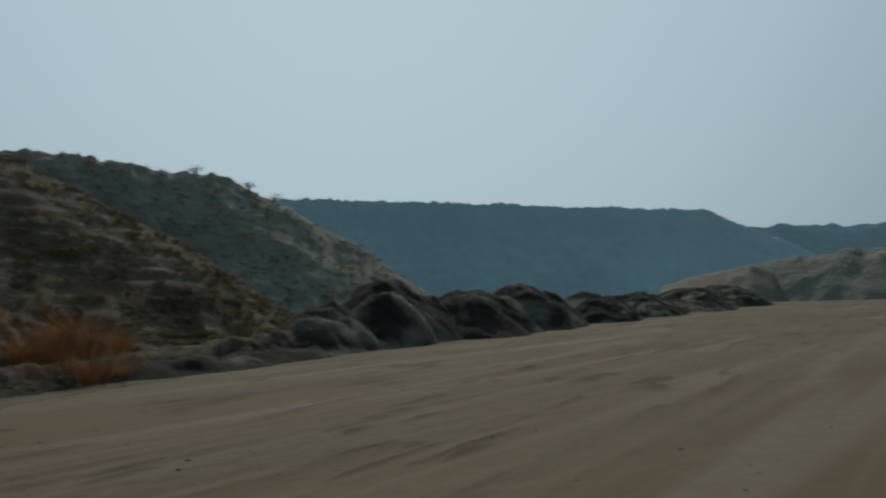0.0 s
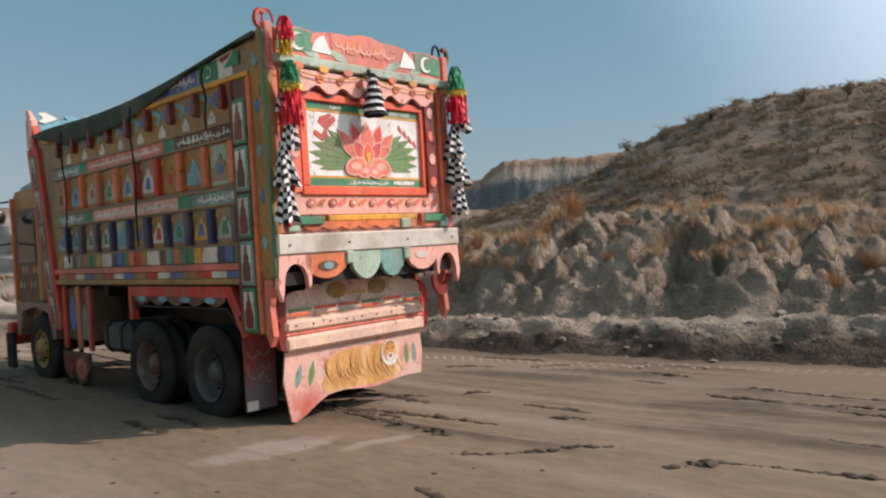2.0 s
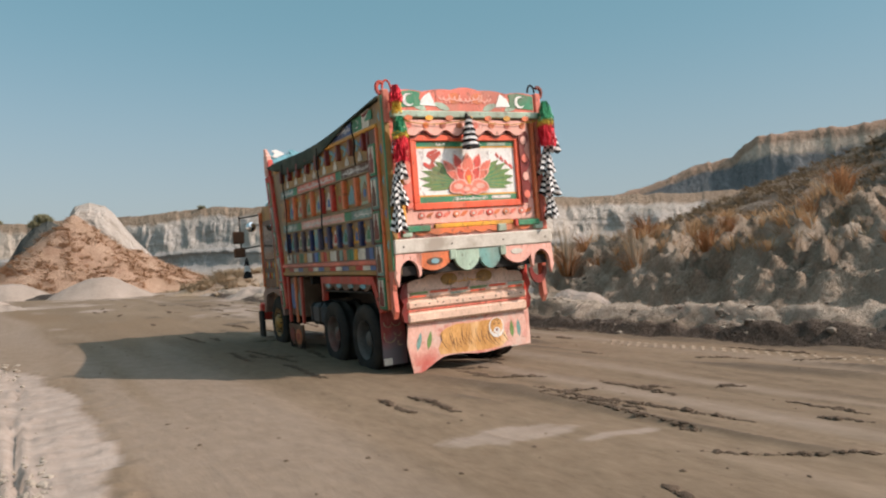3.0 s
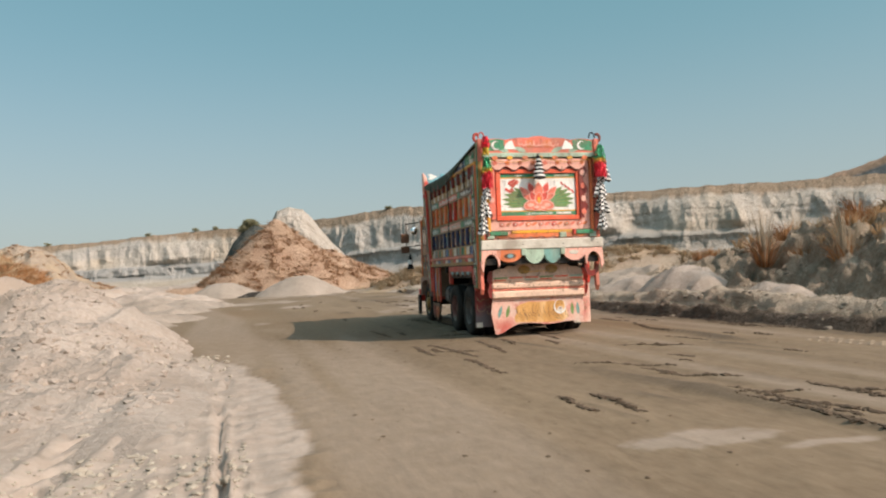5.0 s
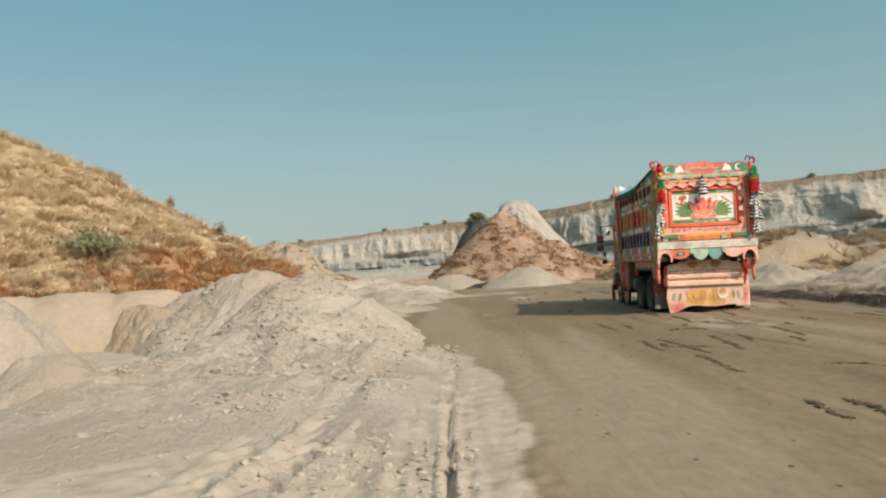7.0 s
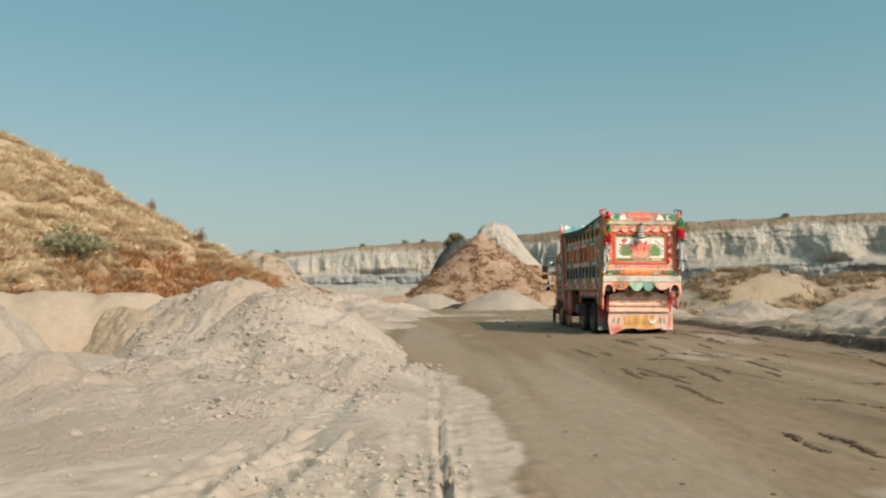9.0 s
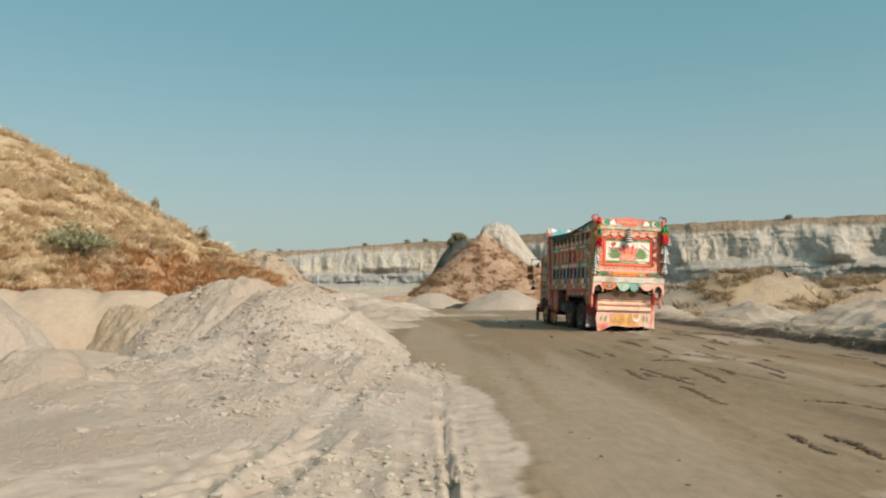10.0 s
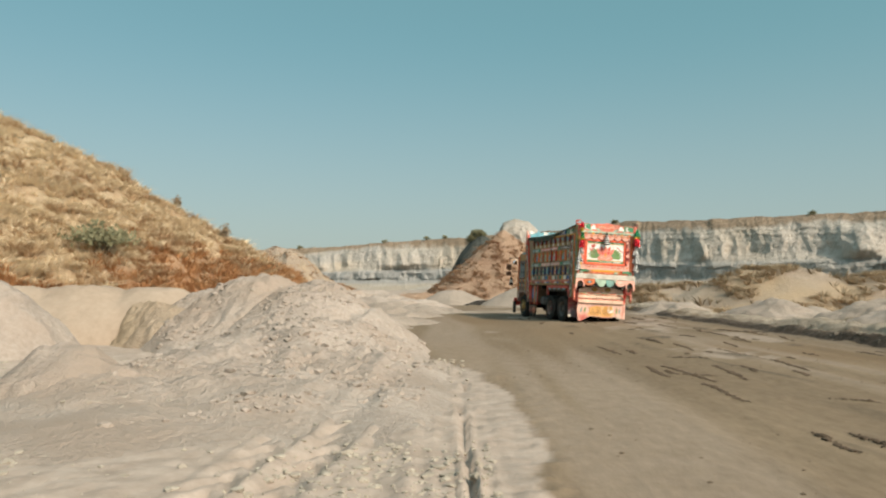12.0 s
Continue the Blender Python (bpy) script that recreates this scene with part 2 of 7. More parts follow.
def ground_sheet():
    az = np.radians(np.concatenate([np.arange(-38, 182, 0.36), np.arange(182, 322, 3.0)]))
    r = np.concatenate([[-0.02, 0.1], 0.4 * np.exp(np.arange(0, math.log(3.4 / 0.4), 0.02)), 3.4 * np.exp(np.arange(0, math.log(20 / 3.4), 0.0075)), 20 * np.exp(np.arange(0, math.log(75 / 20), 0.0165)), 75 * np.exp(np.arange(0, math.log(4500 / 75) + 0.1, 0.07))])
    A, R_ = np.meshgrid(az, r)
    X, Y = R_ * np.sin(A), R_ * np.cos(A)
    Z = road_z(X, Y)
    edge = np.interp(Y, PALE_Y, PALE_X) + 0.22 * fbm(X * 1.3, Y * 1.3, 5, 77, 0.65)
    pale = 1 - smooth(-0.06, 0.08, X - edge)
    pale = np.maximum(pale, 0.75 * smooth(0.2, 0.5, fbm(X * 0.6, Y * 0.35, 4, 88)) * smooth(18, 26, Y))
    pale = np.maximum(pale, 0.30 * smooth(0.62, 0.85, ridged(X * 0.75 + 0.4 * fbm(X * 0.1, Y * 0.08, 3, 81), Y * 0.035, 3, 82)) * smooth(0.3, 0.7, vnoise(X * 0.5, Y * 0.12, 83)) * (X < berm_x(Y)))
    for cx, cy, rx, ry in ((3.75, 5.2, 0.6, 0.26), (4.5, 4.7, 0.4, 0.10), (6.0, 16.0, 0.8, 1.6), (8.6, 21, 0.5, 2.2), (7.7, 28, 0.8, 3)):
        pale = np.maximum(pale, 0.55 * smooth(1.1, 0.55, np.hypot((X - cx) / rx, (Y - cy) / ry) + 0.9 * fbm(X * 2.5, Y * 2.5, 5, 12, 0.65)))
    streak = ridged(X * 1.6 + 0.15 * Y, Y * 0.22, 3, 33)
    mud = smooth(0.76, 0.9, streak) * smooth(0.38, 0.6, vnoise(X * 0.7, Y * 0.5, 44)) * smooth(2.5, 5, X) * (X < berm_x(Y))
    mud = np.maximum(mud, smooth(1.1, 0.2, np.abs(X - berm_x(Y) + 0.1) / 0.5) * 0.8 * (Y > -20))
    return sheet("ground", X, Y, Z, M_ROAD, "packed brown dirt haul road with ruts and dried mud", "ground", (("pale", pale), ("mud", mud * 0.85)), wrap=True)


def ridge(name, table, crest, foot, material, label, category="hill", n_az=400, n_d=90, back=1.5, rough=0.06, gully=0.0, gully_f=0.5, z0=0.0, power=1.0, cap=None, seed=1, steep=None, terrace=0.0, tuft=0.0, mask_of=None):
    """A hill or cliff round the open ground: azimuth, rise of the skyline and distance of crest and foot."""
    az_t = [a for a, e in table]
    az = np.linspace(az_t[0], az_t[-1], n_az)
    el = np.interp(az, az_t, [e for a, e in table])
    cr = np.interp(az, [a for a, d in crest], [d for a, d in crest])
    ft = np.interp(az, [a for a, d in foot], [d for a, d in foot])
    top = np.maximum(el * cr + 1.45, 0.0)
    u = np.concatenate([np.linspace(0, 1, n_d), 1 + (back - 1) * np.linspace(0.03, 1, 14)])
    U, A = np.meshgrid(u, np.radians(az), indexing="ij")
    D = ft + (cr - ft) * U
    X, Y = D * np.sin(A), D * np.cos(A)
    s = np.cumsum(np.concatenate([[0], np.hypot(np.diff(cr * np.sin(np.radians(az))), np.diff(cr * np.cos(np.radians(az))))]))
    S = np.broadcast_to(s, U.shape)
    if steep is None:
        prof = np.clip(U, 0, 1) ** power
        prof = prof * prof * (3 - 2 * prof) * 0.45 + prof * 0.55
    else:
        prof = np.interp(U, [p for p, q in steep], [q for p, q in steep])
    prof = np.where(U > 1, 1 - 0.25 * (U - 1) / max(back - 1, 0.01), prof)
    H = top * prof
    span = float(np.max(cr - ft))
    mask = smooth(0.0, 0.25, U) * smooth(1.6, 0.85, U) if steep is None else smooth(0.0, 0.15, U)
    H = H + mask * top * rough * fbm(X / span * 6, Y / span * 6, 6, seed)
    H = H - smooth(0.02, 0.3, U) * smooth(1.02 if steep is None else 0.92, 0.75, U) * gully * top * (1 - ridged(S * gully_f, U * 1.5, 4, seed + 5))
    H = H + 0.02 * top * smooth(0.5, 1, U) * fbm(S * 0.9, U * 3, 5, seed + 9)
    if terrace:
        H = H + terrace * mask * np.sin(H * 2 * np.pi / 0.85 + 3.0 * fbm(S * 0.15, U * 3, 3, seed + 3)) * (0.3 + vnoise(S * 0.5, U * 12, seed + 7))
    if tuft:
        H = H + tuft * mask * (np.sqrt(vnoise(S * 1.25 + 0.4 * fbm(S, U * 30, 2, seed + 12), U * 24, seed + 11)) + 0.5 * np.sqrt(vnoise(S * 2.9, U * 52, seed + 13)) - 0.9)
    at = () if mask_of is None else (("cap", mask_of(X, Y, H)),)
    if cap:
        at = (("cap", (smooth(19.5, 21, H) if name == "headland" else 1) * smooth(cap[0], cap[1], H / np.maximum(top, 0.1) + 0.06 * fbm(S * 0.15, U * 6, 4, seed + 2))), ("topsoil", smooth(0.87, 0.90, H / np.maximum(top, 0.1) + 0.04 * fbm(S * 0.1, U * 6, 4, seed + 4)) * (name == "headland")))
    GRIDS[name] = (X[:n_d], Y[:n_d], H[:n_d] + z0 - 0.05)
    return sheet(name, X, Y, H + z0 - 0.05, material, label, category, at)


GRIDS = {}


def cliff_face(name, table, stand, material, label, n_az, steps, ribs, seed, layered, category="cliff"):
    """An eroded clay face built up by height: steps gives the set-back at each share of the height, ribs the depth of the flutes."""
    az = np.linspace(table[0][0], table[-1][0], n_az)
    top = np.maximum(np.interp(az, [a for a, e in table], [e for a, e in table]) * (np.interp(az, [a for a, d in stand], [d for a, d in stand]) + steps[-1][1]) + 1.45, 0.02)
    far = np.interp(az, [a for a, d in stand], [d for a, d in stand])
    s = np.cumsum(np.concatenate([[0], np.hypot(np.diff(far * np.sin(np.radians(az))), np.diff(far * np.cos(np.radians(az))))]))
    v = np.concatenate([np.linspace(0, 0.16, 8)[:-1], np.linspace(0.16, 0.90, 66), np.linspace(0.91, 1, 12)])
    V, A = np.meshgrid(v, np.radians(az), indexing="ij")
    S = np.broadcast_to(s, V.shape)
    top = top * (1 + 0.025 * fbm(s * 0.07, s * 0, 4, seed) + 0.02 * fbm(s * 0.5, s * 0, 3, seed + 1) * smooth(1, 4, top))
    W = V + 0.045 * fbm(S * 0.035, V * 1.5, 3, seed + 2) * smooth(0, 0.1, V) * smooth(1, 0.9, V)
    D = np.interp(W, [p for p, q in steps], [q for p, q in steps])
    bend = S + 2.5 * fbm(S * 0.05, V * 2.0, 3, seed + 3)
    flute = ridged(bend / 13.0, V * 0.35 + 3, 2, seed + 4)
    fine = ridged(bend / 4.3, V * 0.8 + 5, 3, seed + 5)
    upper = smooth(0.38, 0.52, V) * smooth(0.88, 0.74, V) if layered else smooth(0.05, 0.4, V) * smooth(1.0, 0.85, V)
    spread = 0.35 + 0.9 * smooth(0.9, 0.45, V) if layered else 1.0
    D = D - upper * spread * ribs * (flute - 0.62) * (0.5 + vnoise(S * 0.022, V * 0, seed + 6)) - upper * 0.42 * ribs * (fine - 0.6)
    if layered:
        wall = smooth(0.14, 0.20, V) * smooth(0.44, 0.38, V)
        slab = lattice(np.floor(S / 7.5 + 0.5 * fbm(S * 0.1, V * 2, 2, seed + 7)), np.floor(W * 9), seed + 8)
        D = D + wall * (1.3 * (slab - 0.5) + 1.1 * fbm(S * 0.35, V * 4, 4, seed + 9))
        bed = lattice(np.floor(W * 26 + 0.6 * fbm(S * 0.04, V * 3, 2, seed + 10)), np.floor(S / 40), seed + 11)
        D = D + 0.22 * (bed - 0.5) * smooth(0.2, 0.3, V) * smooth(0.9, 0.82, V)
        D = D - 5.5 * smooth(0.20, 0.05, V) * smooth(0.35, 0.8, vnoise(S * 0.05, V * 0, seed + 12))
    D = far + D + 0.55 * fbm(S * 0.5, V * 9, 5, seed + 13, 0.6)
    Z = top * V + 0.25 * fbm(S * 0.4, V * 8, 4, seed + 14) * smooth(0.0, 0.2, V) * smooth(1.0, 0.97, V) - 0.15 - 0.6 * (V == 0)
    X, Y = D * np.sin(A), D * np.cos(A)
    GRIDS[name] = (X, Y, Z)
    rows = lambda M, back, drop: np.concatenate([M, (M[-1] * back + drop)[None]], 0)
    edge = W + 0.10 * fbm(S * 0.06, V * 3, 4, seed + 15) + 0.05 * fbm(S * 0.5, V * 4, 3, seed + 16)
    cap = smooth(0.83, 0.90, edge) * 0.95 if layered else 0 * edge
    grey = np.clip(smooth(0.43, 0.37, V) * smooth(0.10, 0.16, V) * (0.55 + 0.45 * smooth(6, 0, np.degrees(A))) + 0.5 * smooth(0.1, 0.4, fbm(S * 0.03, V * 2.5, 4, seed + 17)), 0, 1) * (1 if layered else 0.4)
    at = (("cap", rows(cap, 1, 0)), ("grey", rows(grey, 1, 0)), ("topsoil", rows(cap * 0, 1, 0)))
    return sheet(name, rows(X, 1.16, 0), rows(Y, 1.16, 0), rows(Z, 1.0, -0.5), material, label, category, at)


def scatter(name, count, seed, keep=None):
    """Random places on a hill or pile, as an array of points."""
    X, Y, Z = GRIDS[name]
    g = np.random.default_rng(seed)
    i, j = g.integers(0, X.shape[0] - 1, count), g.integers(0, X.shape[1] - 1, count)
    u, v = g.random(count), g.random(count)
    pts = np.stack([(A[i, j] * (1 - u) + A[i + 1, j] * u) * (1 - v) + (A[i, j + 1] * (1 - u) + A[i + 1, j + 1] * u) * v for A in (X, Y, Z)], -1)
    return pts[keep(pts)] if keep else pts

# ---- the open ground and the hills round it ----
ground_sheet()
SCRUB = [(42.6, 0.0), (47.6, 0.040), (51.3, 0.062), (54.2, 0.080), (57, 0.094), (60.1, 0.113), (62.3, 0.135), (63.8, 0.148), (65.6, 0.163), (69, 0.187), (71.6, 0.197), (82.6, 0.210), (87.6, 0.223), (94.6, 0.231), (100, 0.236), (106.6, 0.246), (110.6, 0.214), (116.6, 0.165), (124.6, 0.095), (132.6, 0.0)]
ridge("hill_scrub", SCRUB, [(42.6, 50), (88.6, 55), (132.6, 50)], [(42.6, 20), (88.6, 20.5), (102.6, 30), (132.6, 40)], M_HILL, "brown scrub-covered hill above the clay bank", n_az=560, n_d=240, rough=0.05, gully=0.045, gully_f=0.2, z0=0.3, seed=4, terrace=0.07)
ridge("hill_second", [(98.6, 0.14), (106.6, 0.20), (110.6, 0.210), (119.6, 0.209), (126.6, 0.200), (129.1, 0.176), (132.6, 0.15), (138.6, 0.085), (145.6, 0.0)], [(98.6, 95), (145.6, 90)], [(98.6, 70), (145.6, 66)], M_HILL_FAR, "grey-brown hill with a flat crest, paled for haze", n_az=260, gully=0.12, gully_f=0.12, seed=14)
ridge("mesa", [(120.6, 0.165), (129.6, 0.170), (134.6, 0.171), (147.6, 0.164), (158.6, 0.150), (162.6, 0.146), (164.6, 0.126), (168.6, 0.092), (171.6, 0.06), (175.6, 0.0)], [(120.6, 330), (175.6, 330)], [(120.6, 288), (175.6, 288)], M_MESA, "distant flat-topped mesa with haze in its blue-grey colour", n_az=300, gully=0.05, gully_f=0.03, rough=0.02, seed=24, steep=[(0, 0), (0.9, 0.9), (1, 1), (2, 1)])
ridge("ridge_far", [(156.6, 0.124), (164.6, 0.122), (173.6, 0.114), (188.6, 0.11), (203.6, 0.0)], [(156.6, 620), (203.6, 620)], [(156.6, 585), (203.6, 585)], M_MESA, "very distant low ridge with haze in its blue-grey colour", n_az=140, seed=34)
ridge("hill_low", [(156.6, 0.0), (161.6, 0.055), (166.6, 0.075), (170.6, 0.083), (176.6, 0.09), (184.6, 0.07), (194.6, 0.0)], [(156.6, 170), (194.6, 150)], [(156.6, 150), (194.6, 132)], M_HILL_FAR, "low grey spoil hill beyond the road, paled for haze", n_az=160, seed=44)
ridge("headland", [(38.6, 0.062), (45.4, 0.089), (48, 0.102), (50.1, 0.114), (52.2, 0.122), (53, 0.136), (53.9, 0.148), (54.7, 0.151), (60.1, 0.149), (63.8, 0.155), (68.6, 0.15)], [(38.6, 170), (68.6, 165)], [(38.6, 125), (68.6, 120)], M_HEAD, "headland with shade in its grey face and a pale tan cap", n_az=220, gully=0.25, gully_f=0.1, cap=(0.76, 0.80), seed=54, steep=[(0, 0), (0.3, 0.25), (0.75, 0.7), (0.88, 0.98), (1, 1), (2, 1)])
CLIFF = [(-42, 0.028), (-20, 0.041), (-14.6, 0.045), (-7.9, 0.052), (-0.2, 0.062), (2, 0.065), (4, 0.069), (8.7, 0.074), (14, 0.083), (21, 0.085), (31, 0.087), (38, 0.088), (46, 0.084), (56, 0.08)]
ridge("track_far", [(157.5, 0.0), (159.5, 0.050), (162, 0.060), (165.5, 0.073), (167, 0.060), (168.5, 0.0)], [(157.5, 142), (168.5, 142)], [(157.5, 112), (168.5, 126)], M_GRAVEL, "pale dirt track climbing the spoil hill", n_az=70, n_d=40, seed=47)
cliff_face("cliff", CLIFF, [(-42, 290), (-15, 250), (0, 218), (10, 178), (20, 150), (35, 134), (56, 134)], M_CLIFF, "long pale grey fluted clay cliff with brown topsoil", 1800,
           [(0.0, -22), (0.10, -12), (0.17, -8.5), (0.20, -7.4), (0.36, -6.6), (0.40, -4.6), (0.47, -3.2), (0.74, 0.6), (0.79, 1.6), (0.90, 4.2), (1.0, 7.5)], 6.8, 64, True)
cliff_face("knoll", [(3.9, 0.0), (4.15, 0.045), (4.4, 0.078), (4.7, 0.087), (5.6, 0.0905), (6.6, 0.087), (7.2, 0.076), (7.6, 0.066), (8.0, 0.056), (8.5, 0.045), (9.2, 0.032), (10.2, 0.012), (11.0, 0.0)], [(3.9, 112), (11.0, 112)], M_CLIFF, "pale eroded clay knoll with ribbed flanks", 420,
           [(0.0, -7), (0.25, -4), (0.6, -1.8), (0.86, -0.4), (0.95, 0.8), (1.0, 3.0)], 5.2, 74, False, "knoll")
cliff_face("scarp", [(-0.2, 0.0), (0.6, 0.018), (1.4, 0.043), (2.3, 0.063), (3.0, 0.070), (3.7, 0.062), (4.4, 0.0)], [(-0.2, 126), (4.4, 126)], M_SCARP, "scarp with shade in its dark colour beside the clay knoll", 130,
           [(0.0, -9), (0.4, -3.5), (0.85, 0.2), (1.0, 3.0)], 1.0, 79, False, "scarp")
STRAW = [(-75, 0.30), (-60, 0.32), (-45, 0.275), (-31, 0.195), (-27.5, 0.170), (-23.9, 0.139), (-20.2, 0.100), (-15.4, 0.052), (-11.3, 0.012), (-9, -0.02)]
ridge("hill_straw", STRAW, [(-75, 50), (-31, 48), (-9, 44)], [(-75, 22), (-31, 24), (-9, 34)], M_STRAW, "steep hill covered in dry straw-coloured grass", n_az=560, n_d=170, rough=0.05, gully=0.05, gully_f=0.3, seed=84, tuft=0.5,
      mask_of=lambda x, y, z: 0.85 * smooth(0.18, 0.60, 0.075 * (x + 16) - 0.10 * (z - 3.0) + 0.5 * fbm(x * 0.25, y * 0.25, 4, 95)))
ridge("hill_tan", [(-16, 0.03), (-13, 0.046), (-11.5, 0.049), (-10.5, 0.046), (-9.7, 0.031), (-9, 0.014), (-8, 0.004), (-6, -0.01)], [(-16, 110), (-6, 110)], [(-16, 80), (-6, 80)], M_TAN, "low tan and rust spoil slope", n_az=240, n_d=110, rough=0.30, gully=0.22, gully_f=0.3, seed=94)


# ---- small builders ----
def finish(name, bm, material, parent=None, label="", flat=False):
    """Link a bmesh as one mesh object, under a thing or a part if one is given."""
    bmesh.ops.recalc_face_normals(bm, faces=bm.faces[:])
    me = bpy.data.meshes.new(name)
    bm.to_mesh(me)
    bm.free()
    me.materials.append(material)
    ob = new(name, me)
    if parent is not None:
        ob.parent = parent
    return tagged(ob, label)


def box(bm, x0, x1, y0, y1, z0, z1, bevel=0.0):
    g = bmesh.ops.create_cube(bm, size=1, matrix=Matrix.Translation(((x0 + x1) / 2, (y0 + y1) / 2, (z0 + z1) / 2)) @ Matrix.Diagonal((abs(x1 - x0), abs(y1 - y0), abs(z1 - z0), 1)))
    if bevel:
        vs = set(g["verts"])
        bmesh.ops.bevel(bm, geom=[e for e in bm.edges if e.verts[0] in vs and e.verts[1] in vs], offset=bevel, segments=1, affect="EDGES")
    return bm


def prism(bm, poly, axis, a, b):
    """A flat outline pushed from a to b along an axis: x takes (y, z), y takes (x, z), z takes (x, y)."""
    def at(p, d):
        return {"x": (d, p[0], p[1]), "y": (p[0], d, p[1]), "z": (p[0], p[1], d)}[axis]
    v0 = [bm.verts.new(at(p, a)) for p in poly]
    v1 = [bm.verts.new(at(p, b)) for p in poly]
    bm.faces.new(v0)
    bm.faces.new(v1[::-1])
    for i in range(len(poly)):
        j = (i + 1) % len(poly)
        bm.faces.new((v0[i], v1[i], v1[j], v0[j]))
    return bm


def rod(bm, p, q, r, sides=8, r2=None):
    p, q = Vector(p), Vector(q)
    m = Matrix.Translation((p + q) / 2) @ (q - p).to_track_quat("Z", "Y").to_matrix().to_4x4()
    bmesh.ops.create_cone(bm, cap_ends=True, segments=sides, radius1=r, radius2=r if r2 is None else r2, depth=(q - p).length, matrix=m)
    return bm


def lathe(bm, profile, centre, axis="x", sides=36):
    """Turn a profile of (along, radius) round an axis."""
    rings = []
    for a, r in profile:
        ring = []
        for k in range(sides):
            w = 2 * math.pi * k / sides
            c, s = r * math.cos(w), r * math.sin(w)
            p = {"x": (a, c, s), "y": (c, a, s), "z": (c, s, a)}[axis]
            ring.append(bm.verts.new((centre[0] + p[0], centre[1] + p[1], centre[2] + p[2])))
        rings.append(ring)
    for ra, rb in zip(rings, rings[1:]):
        for k in range(sides):
            f = bm.faces.new((ra[k], ra[(k + 1) % sides], rb[(k + 1) % sides], rb[k]))
            f.smooth = True
    return bm


def oval(cx, cz, rx, rz, n=16, turn=0.0):
    c, s = math.cos(turn), math.sin(turn)
    out = []
    for k in range(n):
        u, v = rx * math.cos(2 * math.pi * k / n), rz * math.sin(2 * math.pi * k / n)
        out.append((cx + u * c - v * s, cz + u * s + v * c))
    return out


def leaf_shape(x, z, length, width, turn):
    c, s = math.cos(turn), math.sin(turn)
    pts = [(0, 0), (0.25, 0.42), (0.55, 0.5), (0.8, 0.3), (1, 0), (0.8, -0.3), (0.55, -0.5), (0.25, -0.42)]
    return [(x + length * u * c - width * v * s, z + length * u * s + width * v * c) for u, v in pts]


def arch_shape(c0, z0, w, h):
    """A pointed Mughal arch over (c, z)."""
    pts = [(-0.5, 0), (-0.5, 0.45), (-0.32, 0.52), (-0.32, 0.68), (-0.14, 0.74), (-0.12, 0.86), (0, 1), (0.12, 0.86), (0.14, 0.74), (0.32, 0.68), (0.32, 0.52), (0.5, 0.45), (0.5, 0)]
    return [(c0 + w * u, z0 + h * v) for u, v in pts]


# ---- berm, clay bank and heaps beside the road ----
M_MUD = earth("dried_dark_mud", (0.060, 0.042, 0.028), (0.13, 0.092, 0.062), 6, 0.95, 0.8, 0.02)
M_CRUMB = earth("brown_dirt_crumbs", (0.075, 0.052, 0.034), (0.17, 0.125, 0.084), 6, 0.95, 0.8, 0.02)
M_DUST = earth("dusty_tread_marks", (0.22, 0.17, 0.12), (0.29, 0.23, 0.165), 4, 0.97, 0.5, 0.01)
M_STONE = earth("pale_stones", (0.24, 0.197, 0.160), (0.41, 0.348, 0.295), 9, 0.95, 0.6, 0.01)
M_STONE_DARK = earth("grey_brown_clods", (0.24, 0.205, 0.16), (0.42, 0.37, 0.30), 9, 0.95, 0.6, 0.01)
M_RUBBLE = earth("grey_clay_rubble", (0.12, 0.10, 0.08), (0.30, 0.255, 0.20), 9, 0.95, 0.6, 0.01)
# Dark soil together with backlit shade, coloured into berm and bank.
masked(M_BANK, "ash_shade", (0.036, 0.026, 0.019), (0.125, 0.096, 0.073))
masked(M_BANK, "crust", (0.35, 0.285, 0.218), (0.52, 0.435, 0.345))


def dry(name, dark, light, through_light=0.35):
    """Dry grass: leaf colour with some light coming through the blades, varied from blade to blade and clump to clump."""
    m = bpy.data.materials.new(name)
    m.use_nodes = True
    n, l = links_of(m)
    out, b = n["Material Output"], n["Principled BSDF"]
    b.inputs["Roughness"].default_value = 0.85
    b.inputs["Specular IOR Level"].default_value = 0.15
    geo = n.new("ShaderNodeNewGeometry")
    info = n.new("ShaderNodeObjectInfo")
    add = n.new("ShaderNodeMath")
    add.operation = "ADD"
    l.new(geo.outputs["Random Per Island"], add.inputs[0])
    l.new(info.outputs["Random"], add.inputs[1])
    half = n.new("ShaderNodeMath")
    half.operation = "MULTIPLY"
    half.inputs[1].default_value = 0.5
    l.new(add.outputs[0], half.inputs[0])
    mx = n.new("ShaderNodeMix")
    mx.data_type = "RGBA"
    mx.inputs[6].default_value, mx.inputs[7].default_value = (*dark, 1), (*light, 1)
    l.new(half.outputs[0], mx.inputs[0])
    l.new(mx.outputs[2], b.inputs["Base Color"])
    tr = n.new("ShaderNodeBsdfTranslucent")
    l.new(mx.outputs[2], tr.inputs["Color"])
    sh = n.new("ShaderNodeMixShader")
    sh.inputs[0].default_value = through_light
    l.new(b.outputs[0], sh.inputs[1])
    l.new(tr.outputs[0], sh.inputs[2])
    l.new(sh.outputs[0], out.inputs["Surface"])
    return m


